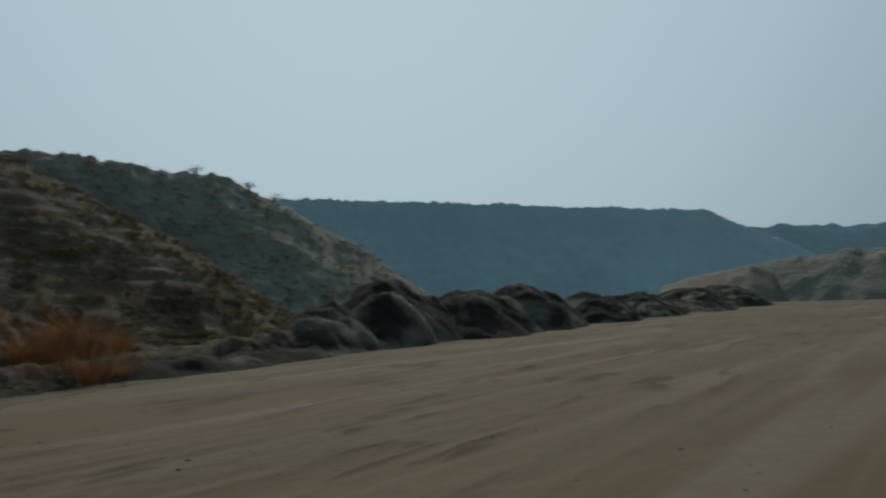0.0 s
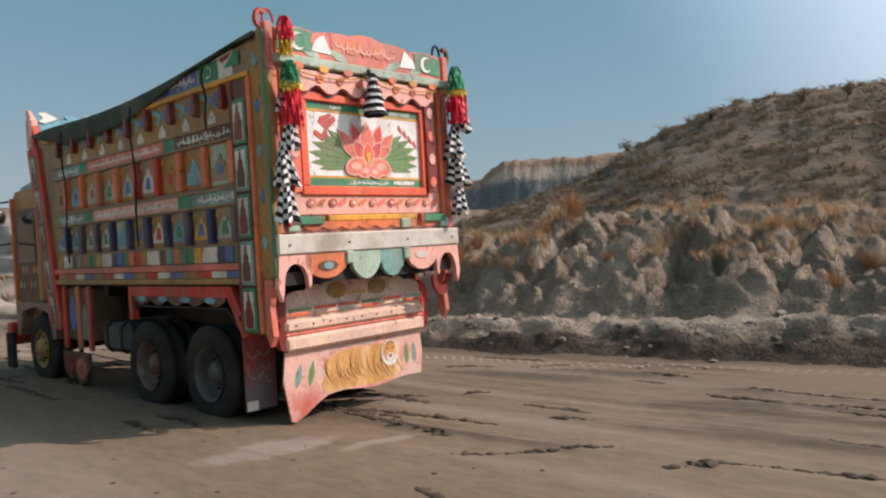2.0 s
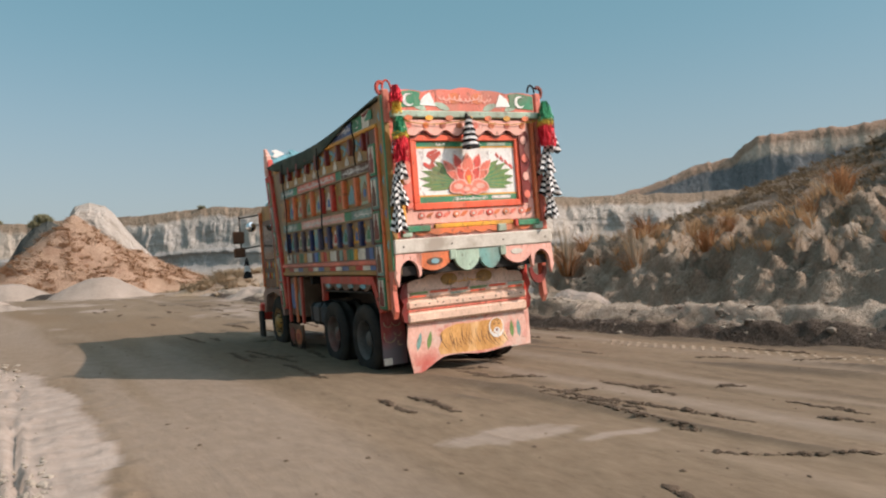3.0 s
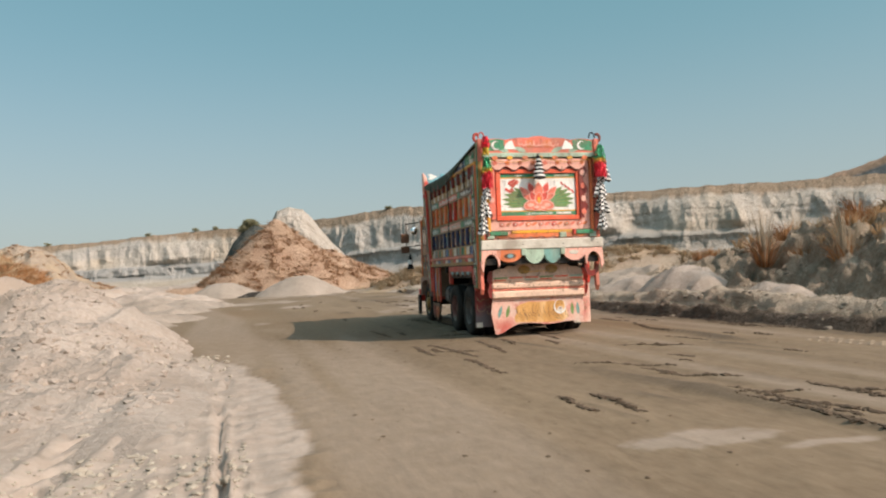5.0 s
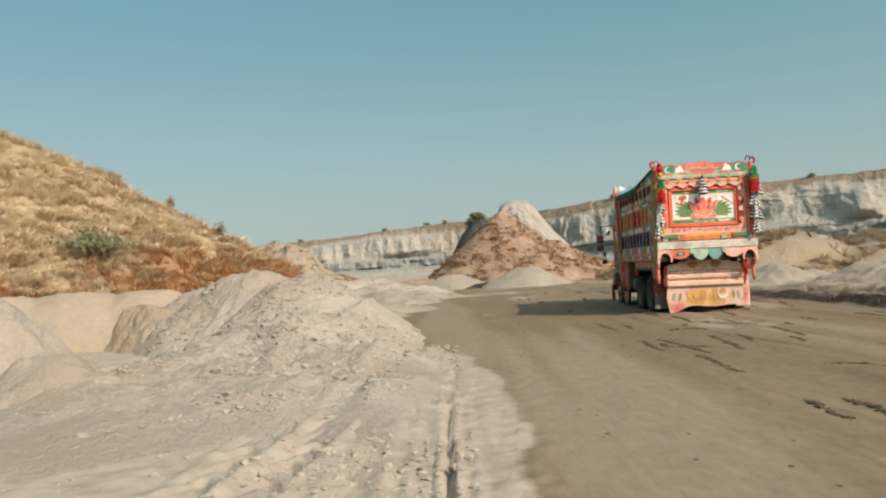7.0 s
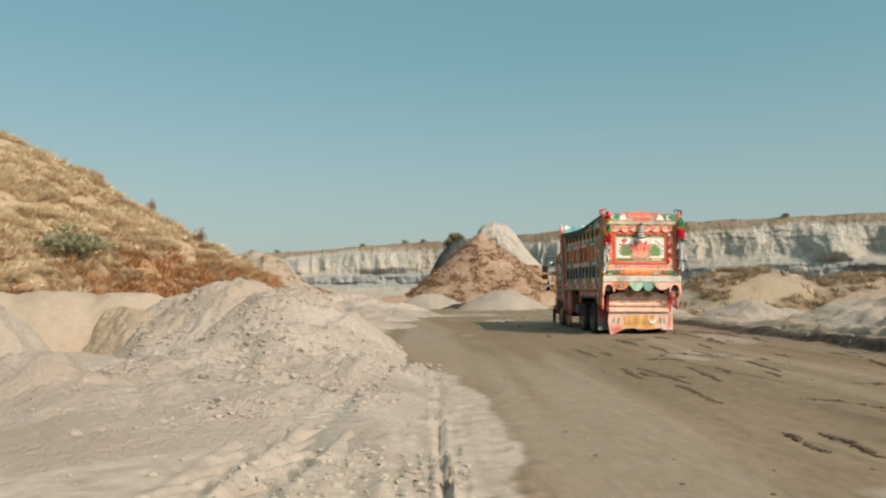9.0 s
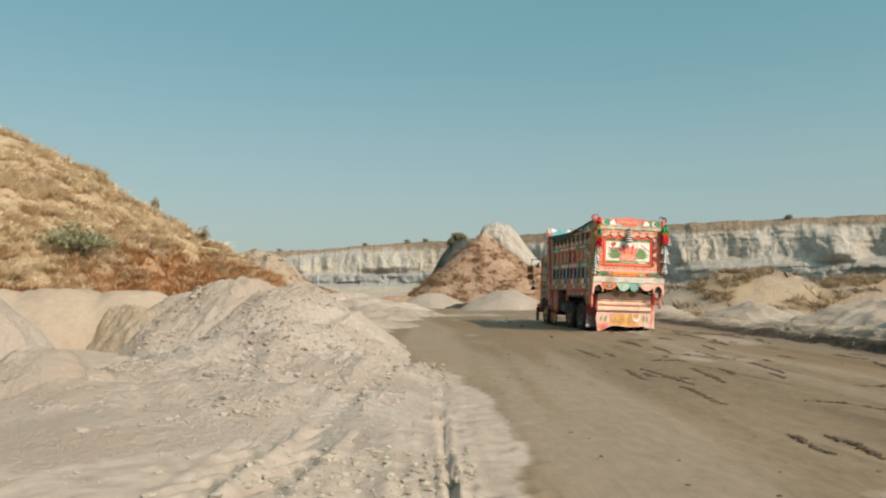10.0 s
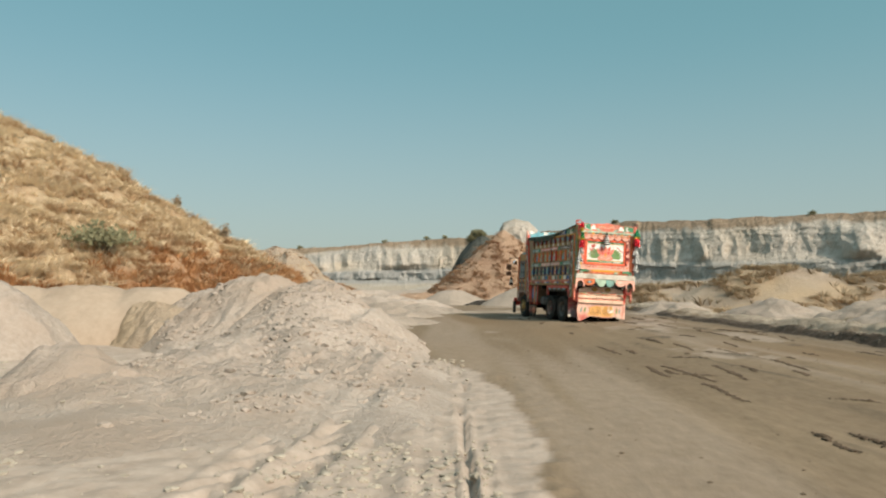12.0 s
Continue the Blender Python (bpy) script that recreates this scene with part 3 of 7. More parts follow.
M_RUST_GRASS = dry("rust_dry_grass", (0.26, 0.115, 0.052), (0.46, 0.24, 0.11), 0.2)
M_STRAW_GRASS = dry("straw_dry_grass", (0.55, 0.43, 0.285), (0.80, 0.665, 0.475), 0.3)
M_HILL_TUFT = dry("tan_hill_tufts", (0.36, 0.23, 0.13), (0.60, 0.43, 0.27), 0.3)
M_TAN_GRASS = dry("tan_dry_scrub", (0.27, 0.19, 0.12), (0.46, 0.35, 0.23), 0.3)
M_BROWN_GRASS = dry("brown_scrub", (0.13, 0.092, 0.058), (0.30, 0.225, 0.145), 0.25)
M_BANK_TUFT = dry("orange_tan_bank_grass", (0.40, 0.235, 0.12), (0.62, 0.43, 0.25), 0.3)
M_CONE_TUFT = dry("rust_brown_cone_scrub", (0.31, 0.172, 0.098), (0.50, 0.33, 0.21), 0.3)
M_REED = dry("grey_reed_heads", (0.30, 0.235, 0.165), (0.48, 0.39, 0.285))
M_GREEN = dry("grey_green_leaves", (0.12, 0.12, 0.065), (0.24, 0.23, 0.14))


def from_arrays(name, verts, faces, material, label="", category="", kind="", parent=None, group=""):
    me = bpy.data.meshes.new(name)
    me.from_pydata([tuple(v) for v in verts], [], [tuple(f) for f in faces])
    me.update()
    me.materials.append(material)
    ob = new(name, me)
    if parent is not None:
        ob.parent = parent
    return tagged(ob, label, category, group, kind)


def blade_arrays(pts, per, height, spread, seed, width=0.03, droop=0.3):
    """Tufts of narrow bent blades round each point."""
    g = np.random.default_rng(seed)
    n = len(pts) * per
    base = np.repeat(pts, per, 0)
    size = np.repeat(g.uniform(0.55, 1.25, len(pts)), per)
    a = g.random(n) * 2 * math.pi
    out = g.random(n) ** 0.6 * spread * size
    h = height * size * g.uniform(0.6, 1.15, n)
    d = np.stack([np.cos(a), np.sin(a), 0 * a], -1)
    s = np.stack([-np.sin(a + 0.6), np.cos(a + 0.6), 0 * a], -1) * (width * size * g.uniform(0.6, 1.4, n))[:, None]
    root = base + d * (out * 0.3)[:, None] - np.array([0, 0, 0.05])
    mid = root + d * (out * 0.5)[:, None] + np.array([0, 0, 1.0]) * (h * 0.6)[:, None]
    tip = mid + d * (out * (0.5 + droop))[:, None] + np.array([0, 0, 1.0]) * (h * (0.4 - 0.3 * droop * g.random(n)))[:, None]
    v = np.stack([root - s, root + s, mid + s * 0.8, mid - s * 0.8, tip], 1).reshape(-1, 3)
    i = np.arange(n)[:, None] * 5
    f = np.concatenate([i + [0, 1, 2], i + [0, 2, 3], i + [3, 2, 4]], 1).reshape(-1, 3)
    return v, f


def grass_stuff(name, pts, per, height, spread, material, label, seed, width=0.03, droop=0.3):
    v, f = blade_arrays(pts, per, height, spread, seed, width, droop)
    return from_arrays(name, v, f, material, label, "grass", "stuff")


def lump_arrays(pts, sizes, seed, flat=0.6, stretch=None):
    """Irregular stones: a dented ball for each point."""
    bm = bmesh.new()
    bmesh.ops.create_icosphere(bm, subdivisions=1, radius=1.0)
    bv = np.array([v.co[:] for v in bm.verts])
    bf = np.array([[v.index for v in f.verts] for f in bm.faces])
    bm.free()
    g = np.random.default_rng(seed)
    n = len(pts)
    sc = np.asarray(sizes)[:, None] * np.stack([g.uniform(0.7, 1.3, n), g.uniform(0.7, 1.3, n) * (1 if stretch is None else stretch), g.uniform(0.5, 1.0, n) * flat], -1)
    j = 1 + g.uniform(-0.28, 0.28, (n, len(bv), 1))
    v = bv[None] * j * sc[:, None]
    a = g.random(n) * 2 * math.pi if stretch is None else g.normal(0, 0.3, n)
    c, s = np.cos(a)[:, None], np.sin(a)[:, None]
    v = np.stack([v[..., 0] * c - v[..., 1] * s, v[..., 0] * s + v[..., 1] * c, v[..., 2]], -1) + np.asarray(pts)[:, None]
    f = (bf[None] + (np.arange(n) * len(bv))[:, None, None]).reshape(-1, 3)
    return v.reshape(-1, 3), f


def build_berm():
    y = np.concatenate([np.arange(-115, -30, 0.8), np.arange(-30, -12, 0.16), np.arange(-12, 20, 0.075), np.arange(20, 46, 0.18)])
    n = np.concatenate([np.linspace(-0.25, 2.4, 46)])
    N, Y = np.meshgrid(n, y)
    wob = 0.18 * fbm(Y * 0.5, Y * 0, 4, 101)
    X = berm_x(Y) + N + wob
    size = np.interp(Y, [-115, -40, -18, -8, 18, 24, 46], [0.9, 0.9, 0.75, 0.55, 0.5, 0.30, 0.28]) * (0.75 + 0.5 * vnoise(Y * 0.35, Y * 0, 102))
    prof = np.interp(N, [-0.25, 0.0, 0.25, 0.55, 0.85, 1.3, 1.9, 2.4], [-0.25, 0.0, 0.42, 0.50, 0.98, 1.0, 0.72, -0.1])
    Z = base_z(X, Y) + size * prof + smooth(-0.1, 0.4, N) * smooth(2.4, 2.0, N) * (0.42 * size * fbm(X * 2.2, Y * 1.6, 6, 103, 0.68) + 0.10 * (ridged(X * 1.4, Y * 0.5, 4, 104) - 0.6))
    # Dark foot soil and the berm's shadow side, both in the colour.
    ash_shade = smooth(0.8, 0.3, N + 0.3 * fbm(X * 1.3, Y * 0.5, 4, 105)) + 0.6 * smooth(0.1, 0.4, fbm(X * 0.9, Y * 0.35, 5, 107)) * smooth(2.2, 1.4, N)
    ash_shade = np.maximum(np.clip(ash_shade, 0, 1), smooth(-6, -16, Y))
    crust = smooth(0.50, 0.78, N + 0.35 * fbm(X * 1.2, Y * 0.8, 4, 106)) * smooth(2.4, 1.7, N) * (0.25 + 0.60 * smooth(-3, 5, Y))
    ash_shade = ash_shade * (1 - 0.8 * crust)
    # Backlit stretch of the berm, its shade put into the colour.
    ash_shade = np.maximum(ash_shade, 0.95 * smooth(7.0, 0.0, Y + 3 * fbm(X * 0.6, Y * 0.3, 4, 108)) * smooth(2.3, 1.6, N))
    GRIDS["berm"] = (X, Y, Z)
    return sheet("berm", X, Y, Z, M_BANK, "low dark earth berm with backlit shade in its colour and a pale crust", "berm", (("ash_shade", ash_shade * 0.95), ("crust", crust)))


BANK_Y = [-17, -13, -10, -7, -3, 0, 5, 10, 14, 17, 20, 24, 27]
BANK_H = [0.1, 0.55, 1.1, 1.75, 2.0, 2.15, 2.15, 2.1, 1.9, 1.55, 1.05, 0.5, 0.1]


def build_bank():
    y = np.arange(-17, 27, 0.085)
    n = np.concatenate([np.linspace(1.7, 2.4, 14), np.linspace(2.43, 6.6, 96), np.linspace(6.7, 13.0, 34)])
    N, Y = np.meshgrid(n, y)
    bay = 0.9 * fbm(Y * 0.22, Y * 0, 4, 111) + 0.5 * smooth(0.9, -1.1, Y) * smooth(-6.1, -4.1, Y)
    X = berm_x(Y) + N + 0.12 * fbm(N * 2, Y * 1.5, 4, 118) * smooth(2, 3, N)
    top = np.interp(Y, BANK_Y, BANK_H) * (0.92 + 0.16 * vnoise(Y * 0.6, Y * 0, 112))
    M = N - bay + 0.55 * (ridged(X * 0.9, Y * 0.75, 4, 113) - 0.6) * smooth(2.4, 3.2, N)
    sheer = smooth(1.2, -0.3, Y) * smooth(-6.8, -5.2, Y)
    rise = np.interp(M, [1.7, 2.3, 2.8, 3.3, 3.8, 4.4, 5.0, 6.2, 7, 13], [0.0, 0.08, 0.30, 0.42, 0.66, 0.78, 0.92, 1.0, 1.05, 1.3])
    rise = rise * (1 - sheer) + sheer * np.interp(M, [1.7, 3.0, 3.3, 3.55, 3.7, 5.2, 7, 13], [0.0, 0.2, 0.28, 0.75, 0.98, 1.0, 1.05, 1.3])
    warp = 0.5 * fbm(X * 0.8, Y * 0.8, 3, 121)
    knob = 1 - np.abs(2 * vnoise(X * 1.05 + warp, Y * 1.05, 124) - 1)
    knob2 = 1 - np.abs(2 * vnoise(X * 2.3, Y * 2.3 + warp, 125) - 1)
    lumps = 0.75 * (np.sqrt(np.clip(vnoise(X * 1.1 + warp, Y * 0.95 - warp, 126), 0, 1)) - 0.62) - 0.40 * knob ** 5 - 0.20 * knob2 ** 4 + 0.46 * fbm(X * 2.0, Y * 2.0, 6, 115, 0.68) + 0.26 * (ridged(X * 3.4, Y * 3.0, 3, 127) - 0.6) + 0.12 * (ridged(X * 8.0, Y * 6.5, 2, 129) - 0.6) + 0.12
    cleft = smooth(0.80, 0.97, ridged(Y * 0.55 + warp, N * 0.18 + warp, 2, 122)) + 0.6 * smooth(0.82, 0.96, ridged(Y * 1.5 + warp, N * 0.4, 2, 123))
    lumps = lumps - 0.75 * cleft * smooth(2.4, 3.0, N) * smooth(6.4, 5.2, N)
    Z = base_z(X, Y) + 0.34 * smooth(0.1, 0.7, top) + top * rise + lumps * np.clip(top / 2, 0.15, 1) * smooth(1.8, 2.8, N) * (1 - 0.6 * smooth(6, 7.5, N))
    Z = np.where(N < 1.75, base_z(X, Y) - 0.2, Z)
    # Dark tone near the foot, and shade coloured into the sheer face.
    ash_shade = 0.55 * smooth(0.15, 0.55, fbm(X * 0.8, Y * 0.5, 4, 117)) * smooth(2.6, 2.0, N) + 0.6 * sheer * smooth(2.8, 3.1, M) * smooth(3.9, 3.6, M)
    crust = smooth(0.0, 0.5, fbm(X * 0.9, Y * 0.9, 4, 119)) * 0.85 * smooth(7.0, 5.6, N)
    # Backlit stretch of the bank darkened in its colour.
    ash_shade = np.maximum(ash_shade, 0.9 * smooth(5.0, -1.5, Y) * smooth(-0.4, 0.15, fbm(X * 0.7, Y * 0.5, 5, 128)))
    GRIDS["bank"] = (X, Y, Z)
    return sheet("bank", X, Y, Z, M_BANK, "eroded grey clay bank with lumps and dry grass", "bank", (("ash_shade", np.clip(ash_shade, 0, 1)), ("crust", crust)))


def pile(name, lobes, material, label, category="heap", res=0.1, rough=0.10, seed=1, power=0.9, pad=0.4, crumbs=0.035, blunt=0.18, tracked=False):
    """A tipped heap: merged cones at the angle of rest, with slumps and crumbs."""
    x0, x1 = min(a[0] - a[3] for a in lobes) - pad, max(a[0] + a[3] for a in lobes) + pad
    y0, y1 = min(a[1] - a[4] for a in lobes) - pad, max(a[1] + a[4] for a in lobes) + pad
    X, Y = np.meshgrid(np.arange(x0, x1, res), np.arange(y0, y1, res))
    H = np.zeros_like(X)
    for k, (cx, cy, h, rx, ry) in enumerate(lobes):
        a = np.arctan2(Y - cy, X - cx)
        rho = np.hypot((X - cx) / rx, (Y - cy) / ry) * (1 + 0.14 * fbm(np.cos(a) * 1.5 + k, np.sin(a) * 1.5, 3, seed + k))
        c = np.clip(1 - rho, 0, 1)
        hk = h * (np.sqrt(c * c + 0.0) ** power) * (1 - blunt * smooth(0.7, 1.0, c))
        H = np.maximum(H, hk) + 0.12 * np.minimum(H, hk)
    big = max(a[2] for a in lobes)
    on = smooth(0.0, 0.25 * big, H)
    Z = base_z(X, Y) + H - 0.07 + on * (rough * big * fbm(X / big * 1.2, Y / big * 1.2, 5, seed + 9) + crumbs * fbm(X * 3, Y * 3, 5, seed + 19, 0.65) + 0.8 * crumbs * (ridged(X * 1.6, Y * 1.6, 4, seed + 29) - 0.6))
    if tracked:
        Z = Z + on * smooth(15.5, 12.5, Y) * sand_tracks(X, Y)
    GRIDS[name + str(seed)] = (X, Y, Z)
    return sheet(name, X, Y, Z, material, label, category, (), kind="structure" if category == "hill" else "")


build_berm()
build_bank()
pile("sand_mound", [(-4.5, 18.6, 1.95, 2.7, 3.6), (-2.95, 16.9, 1.78, 2.3, 3.4), (-6.0, 19.6, 1.65, 2.2, 2.6), (-1.85, 16.3, 1.1, 1.6, 2.6), (-2.6, 12.9, 0.95, 2.1, 2.4), (-1.7, 13.7, 0.90, 1.4, 2.3), (-3.6, 11.7, 0.65, 2.1, 1.9), (-1.15, 15.1, 0.6, 1.0, 1.9), (-2.4, 10.0, 0.50, 2.7, 3.0), (-3.9, 9.6, 0.42, 2.1, 2.3), (-1.25, 11.9, 0.52, 1.5, 2.8), (-2.9, 7.9, 0.24, 2.3, 2.3), (-0.6, 9.6, 0.26, 0.9, 3.4)], M_SAND, "large heap of pale sand and gravel beside the road", res=0.05, rough=0.12, seed=201, crumbs=0.13, tracked=True)
pile("sand_mound", [(-9.6, 15.6, 1.7, 2.0, 2.2), (-8.9, 15.4, 1.35, 0.95, 1.5)], M_SAND, "pale rounded sand heap at the foot of the straw hill", res=0.07, seed=211, rough=0.20, crumbs=0.14)
pile("sand_mound", [(-4.95, 9.8, 0.88, 1.15, 1.2), (-4.2, 9.8, 0.5, 1.2, 1.0)], M_SAND, "small pale sand mound on the flat", res=0.05, seed=221, rough=0.22, crumbs=0.10)
pile("earth_ramp", [(-11.5, 19.3, 1.65, 3.2, 1.9), (-9.4, 19.6, 1.55, 3.0, 1.9), (-7.6, 19.8, 1.55, 2.4, 1.8)], M_PINK, "smooth pinkish earth ramp with a crumbling end", res=0.08, rough=0.05, seed=231, power=0.55)
pile("earth_bank", [(-6.9, 18.4, 1.25, 1.1, 1.3), (-6.4, 18.0, 1.0, 1.0, 1.1), (-7.5, 18.8, 1.3, 0.9, 1.2)], M_TAN, "crumbling brown earth at the end of the ramp", res=0.06, rough=0.22, seed=236, crumbs=0.2)
pile("spoil_cone", [(5.4, 66, 6.2, 7.8, 8.0), (10.1, 67, 3.4, 8.0, 6.5)], M_CONE, "red-brown conical spoil heap dotted with dry scrub", res=0.28, rough=0.05, seed=241, power=1.0, blunt=0.0)
pile("gravel_mound", [(0.8, 56, 1.4, 2.9, 2.4)], M_GRAVEL, "grey gravel heap in front of the spoil cone", res=0.14, rough=0.05, seed=251)
pile("gravel_mound", [(5.8, 53, 1.70, 3.3, 2.8), (7.5, 53.6, 0.8, 2.0, 2.0)], M_GRAVEL, "larger grey gravel heap in front of the spoil cone", res=0.14, rough=0.05, seed=261)
pile("dark_mound", [(3.0, 53.5, 0.55, 1.6, 1.0)], M_BERM, "small dark earth heap between gravel heaps", res=0.12, seed=271)
for k, (hx, hy, hh, hr) in enumerate(((-4.0, 47, 1.0, 4.2), (-8.5, 52, 1.5, 4.5), (-2.2, 62, 1.0, 4.0), (-6.5, 66, 1.3, 4.5), (-6.2, 33, 0.7, 3.8), (-3.6, 30, 0.45, 2.6), (-2.7, 24, 0.55, 1.6), (-1.9, 27.5, 0.5, 1.7), (-2.4, 33.5, 0.6, 2.2), (-1.3, 38.5, 0.5, 2.4), (-3.0, 41, 0.7, 2.8))):
    pile("pale_mound", [(hx, hy, hh, hr, hr * 0.7), (hx + hr * 0.5, hy + 0.8, hh * 0.7, hr * 0.7, hr * 0.6)], (M_SAND, M_SAND, M_CONE, M_SAND, M_SAND, M_GRAVEL)[min(k, 5)], "low pale spoil mound on the flat", res=0.12, seed=281 + k * 10, rough=0.22, crumbs=0.10)
for k, (hx, hy, hh, rx, ry) in enumerate(((12.5, 17.6, 1.35, 1.6, 2.6), (12.8, 20.8, 1.15, 1.8, 2.3), (12.6, 14.6, 0.95, 1.2, 1.8), (11.9, 38.5, 0.8, 2.0, 2.4), (13.9, 31.5, 1.05, 2.4, 2.6), (16.4, 26.8, 1.35, 3.4, 2.8), (13.3, 46, 0.6, 3.0, 2.0), (19.5, 29.5, 1.3, 3.0, 3.0))):
    pile("ash_mound", [(hx, hy, hh, rx, ry), (hx + rx * 0.5, hy - 0.6, hh * 0.6, rx * 0.7, ry * 0.7)], M_SAND if k < 3 else M_GRAVEL, "pale grey ash heap behind the berm", res=0.10, seed=351 + k * 10, rough=0.2, crumbs=0.09)
pile("scrub_mound", [(20.5, 46, 3.1, 7.5, 6.5), (15.5, 50, 1.9, 6.5, 5), (27, 44, 2.6, 8, 6), (33, 38, 2.2, 9, 6)], M_TAN, "tan spoil mound dotted with dry scrub", "hill", res=0.25, rough=0.08, seed=421)
# Added low ridge; its near-black colour makes the road edge's backlit band.
pile("edge_shade_ridge", [(float(berm_x(y)) - 0.15, y, 0.34 + 0.012 * -y, 1.0, 3.4) for y in range(-66, -9, 3)], M_BERM, "low added earth ridge, its dark colour making the shaded road edge", res=0.10, rough=0.18, seed=611, crumbs=0.07)
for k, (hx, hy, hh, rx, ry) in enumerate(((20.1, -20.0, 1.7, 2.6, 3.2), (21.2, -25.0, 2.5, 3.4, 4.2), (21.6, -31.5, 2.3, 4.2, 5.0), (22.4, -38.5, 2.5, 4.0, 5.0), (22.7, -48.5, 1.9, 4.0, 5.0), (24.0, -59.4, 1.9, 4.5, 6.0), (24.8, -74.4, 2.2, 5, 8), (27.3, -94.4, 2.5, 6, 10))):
    pile("backlit_ash_mound", [(hx + 1, hy, hh * 1.2, rx, ry), (hx + 1 - rx * 0.45, hy + ry * 0.4, hh * 0.95, rx * 0.7, ry * 0.7), (hx + 0.7, hy - ry * 0.6, hh * 1.0, rx * 0.6, ry * 0.6)], M_BERM, "dark ash heap behind the berm, backlit shade and sunlit rims in colour", res=0.14, rough=0.2, seed=451 + k * 10, crumbs=0.16)


# ---- loose stones, clods and tread marks ----
def mud_streaks(seed):
    """Broken ridges of dried mud along the ruts: runs of small crumbs."""
    g = np.random.default_rng(seed)
    runs = [((4.6, 3.9), (5.5, 2.9)), ((5.2, 2.4), (5.6, 1.9)), ((5.2, 6.6), (5.9, 6.4)), ((6.1, 6.1), (6.6, 5.9)), ((6.9, 5.7), (7.2, 5.5)), ((8.6, 7.4), (9.2, 6.9)), ((9.4, 6.4), (9.9, 6.0)), ((5.0, 9.6), (5.9, 8.6)), ((5.3, 8.2), (6.0, 7.5)), ((6.6, 11.4), (7.4, 10.3)), ((3.7, 12.2), (4.3, 11.8)), ((4.6, 15.4), (5.2, 14.6))]
    for k in range(95):
        y = -2 + 38 * g.random() ** 1.1
        x = g.choice([3.8, 5.3, 6.3, 7.2, 8.2, 9.0, 9.6]) + g.normal(0, 0.3)
        L = g.uniform(0.3, 2.4)
        runs.append(((x, y), (x + g.normal(0.02, 0.09) * L, y + L)))
    pts, size = [], []
    for (xa, ya), (xb, yb) in runs:
        n = int(150 * math.hypot(xb - xa, yb - ya))
        t = g.random(n)
        wob = 0.03 * np.sin(t * 5 + xa)
        fat = np.sin(np.pi * t) ** 0.5
        px_, py_ = xa + (xb - xa) * t + wob + g.normal(0, 0.020, n), ya + (yb - ya) * t + g.normal(0, 0.02, n)
        pts.append(np.stack([px_, py_], -1))
        size.append(g.exponential(0.011, n).clip(0.005, 0.055) * (0.35 + 0.85 * fat))
    pts, size = np.concatenate(pts), np.concatenate(size)
    return np.column_stack([pts, road_z(pts[:, 0], pts[:, 1]) + 0.003]), size


cl, cs = mud_streaks(5)
v, f = lump_arrays(cl, cs, 7, 0.55)
from_arrays("mud_clods", v, f, M_MUD, "dark dried mud clods strewn along the ruts", "clods", "stuff")
gr = np.random.default_rng(8)
spot = np.stack([gr.uniform(0.8, 17, 6000), -22 + 40 * gr.random(6000)], -1)
spot = spot[(spot[:, 0] < berm_x(spot[:, 1]) - 0.3) & (spot[:, 0] > np.interp(spot[:, 1], PALE_Y, PALE_X) + 0.4) & (vnoise(spot[:, 0] * 0.8, spot[:, 1] * 0.4, 9) > 0.45)]
v, f = lump_arrays(np.column_stack([spot, road_z(spot[:, 0], spot[:, 1])]), gr.exponential(0.007, len(spot)).clip(0.003, 0.03), 10, 0.6)
from_arrays("road_crumbs", v, f, M_CRUMB, "brown dirt crumbs scattered over the road", "crumbs", "stuff")
k1 = scatter("sand_mound201", 16000, 11, lambda p: (p[:, 2] > 0.12) & (vnoise(p[:, 0] * 0.9, p[:, 1] * 0.9, 71) > 0.42))
v, f = lump_arrays(k1, np.random.default_rng(12).exponential(0.020, len(k1)).clip(0.008, 0.09), 13, 0.8)
from_arrays("heap_stones", v, f, M_STONE, "pale stones on the sand heap", "stones", "stuff")
k2 = scatter("sand_mound201", 2600, 14, lambda p: (p[:, 2] > 0.1) & (vnoise(p[:, 0] * 0.7, p[:, 1] * 0.7, 72) > 0.5))
g0 = np.random.default_rng(15)
flat = np.stack([g0.uniform(-9, 0.4, 26000), 3.6 + 11 * g0.random(26000) ** 1.4], -1)
flat = flat[(vnoise(flat[:, 0] * 1.1, flat[:, 1] * 0.8, 73) > 0.58) | (g0.random(26000) < 0.08)]
k2 = np.concatenate([k2, np.column_stack([flat, road_z(flat[:, 0], flat[:, 1])])])
v, f = lump_arrays(k2, np.random.default_rng(16).exponential(0.012, len(k2)).clip(0.005, 0.055), 17, 0.7)
from_arrays("scattered_clods", v, f, M_STONE_DARK, "grey-brown clods scattered over the sand", "clods", "stuff")
k3 = np.concatenate([scatter("berm", 2600, 18, lambda p: (p[:, 1] > -14) & (p[:, 1] < 24)), scatter("bank", 3200, 19)])
v, f = lump_arrays(k3, np.random.default_rng(20).exponential(0.022, len(k3)).clip(0.01, 0.12), 21, 0.75)
from_arrays("bank_rubble", v, f, M_RUBBLE, "grey clay rubble on berm and bank", "rubble", "stuff")
lug_y = np.arange(-11, 10, 0.17)
tv, tf = [], []
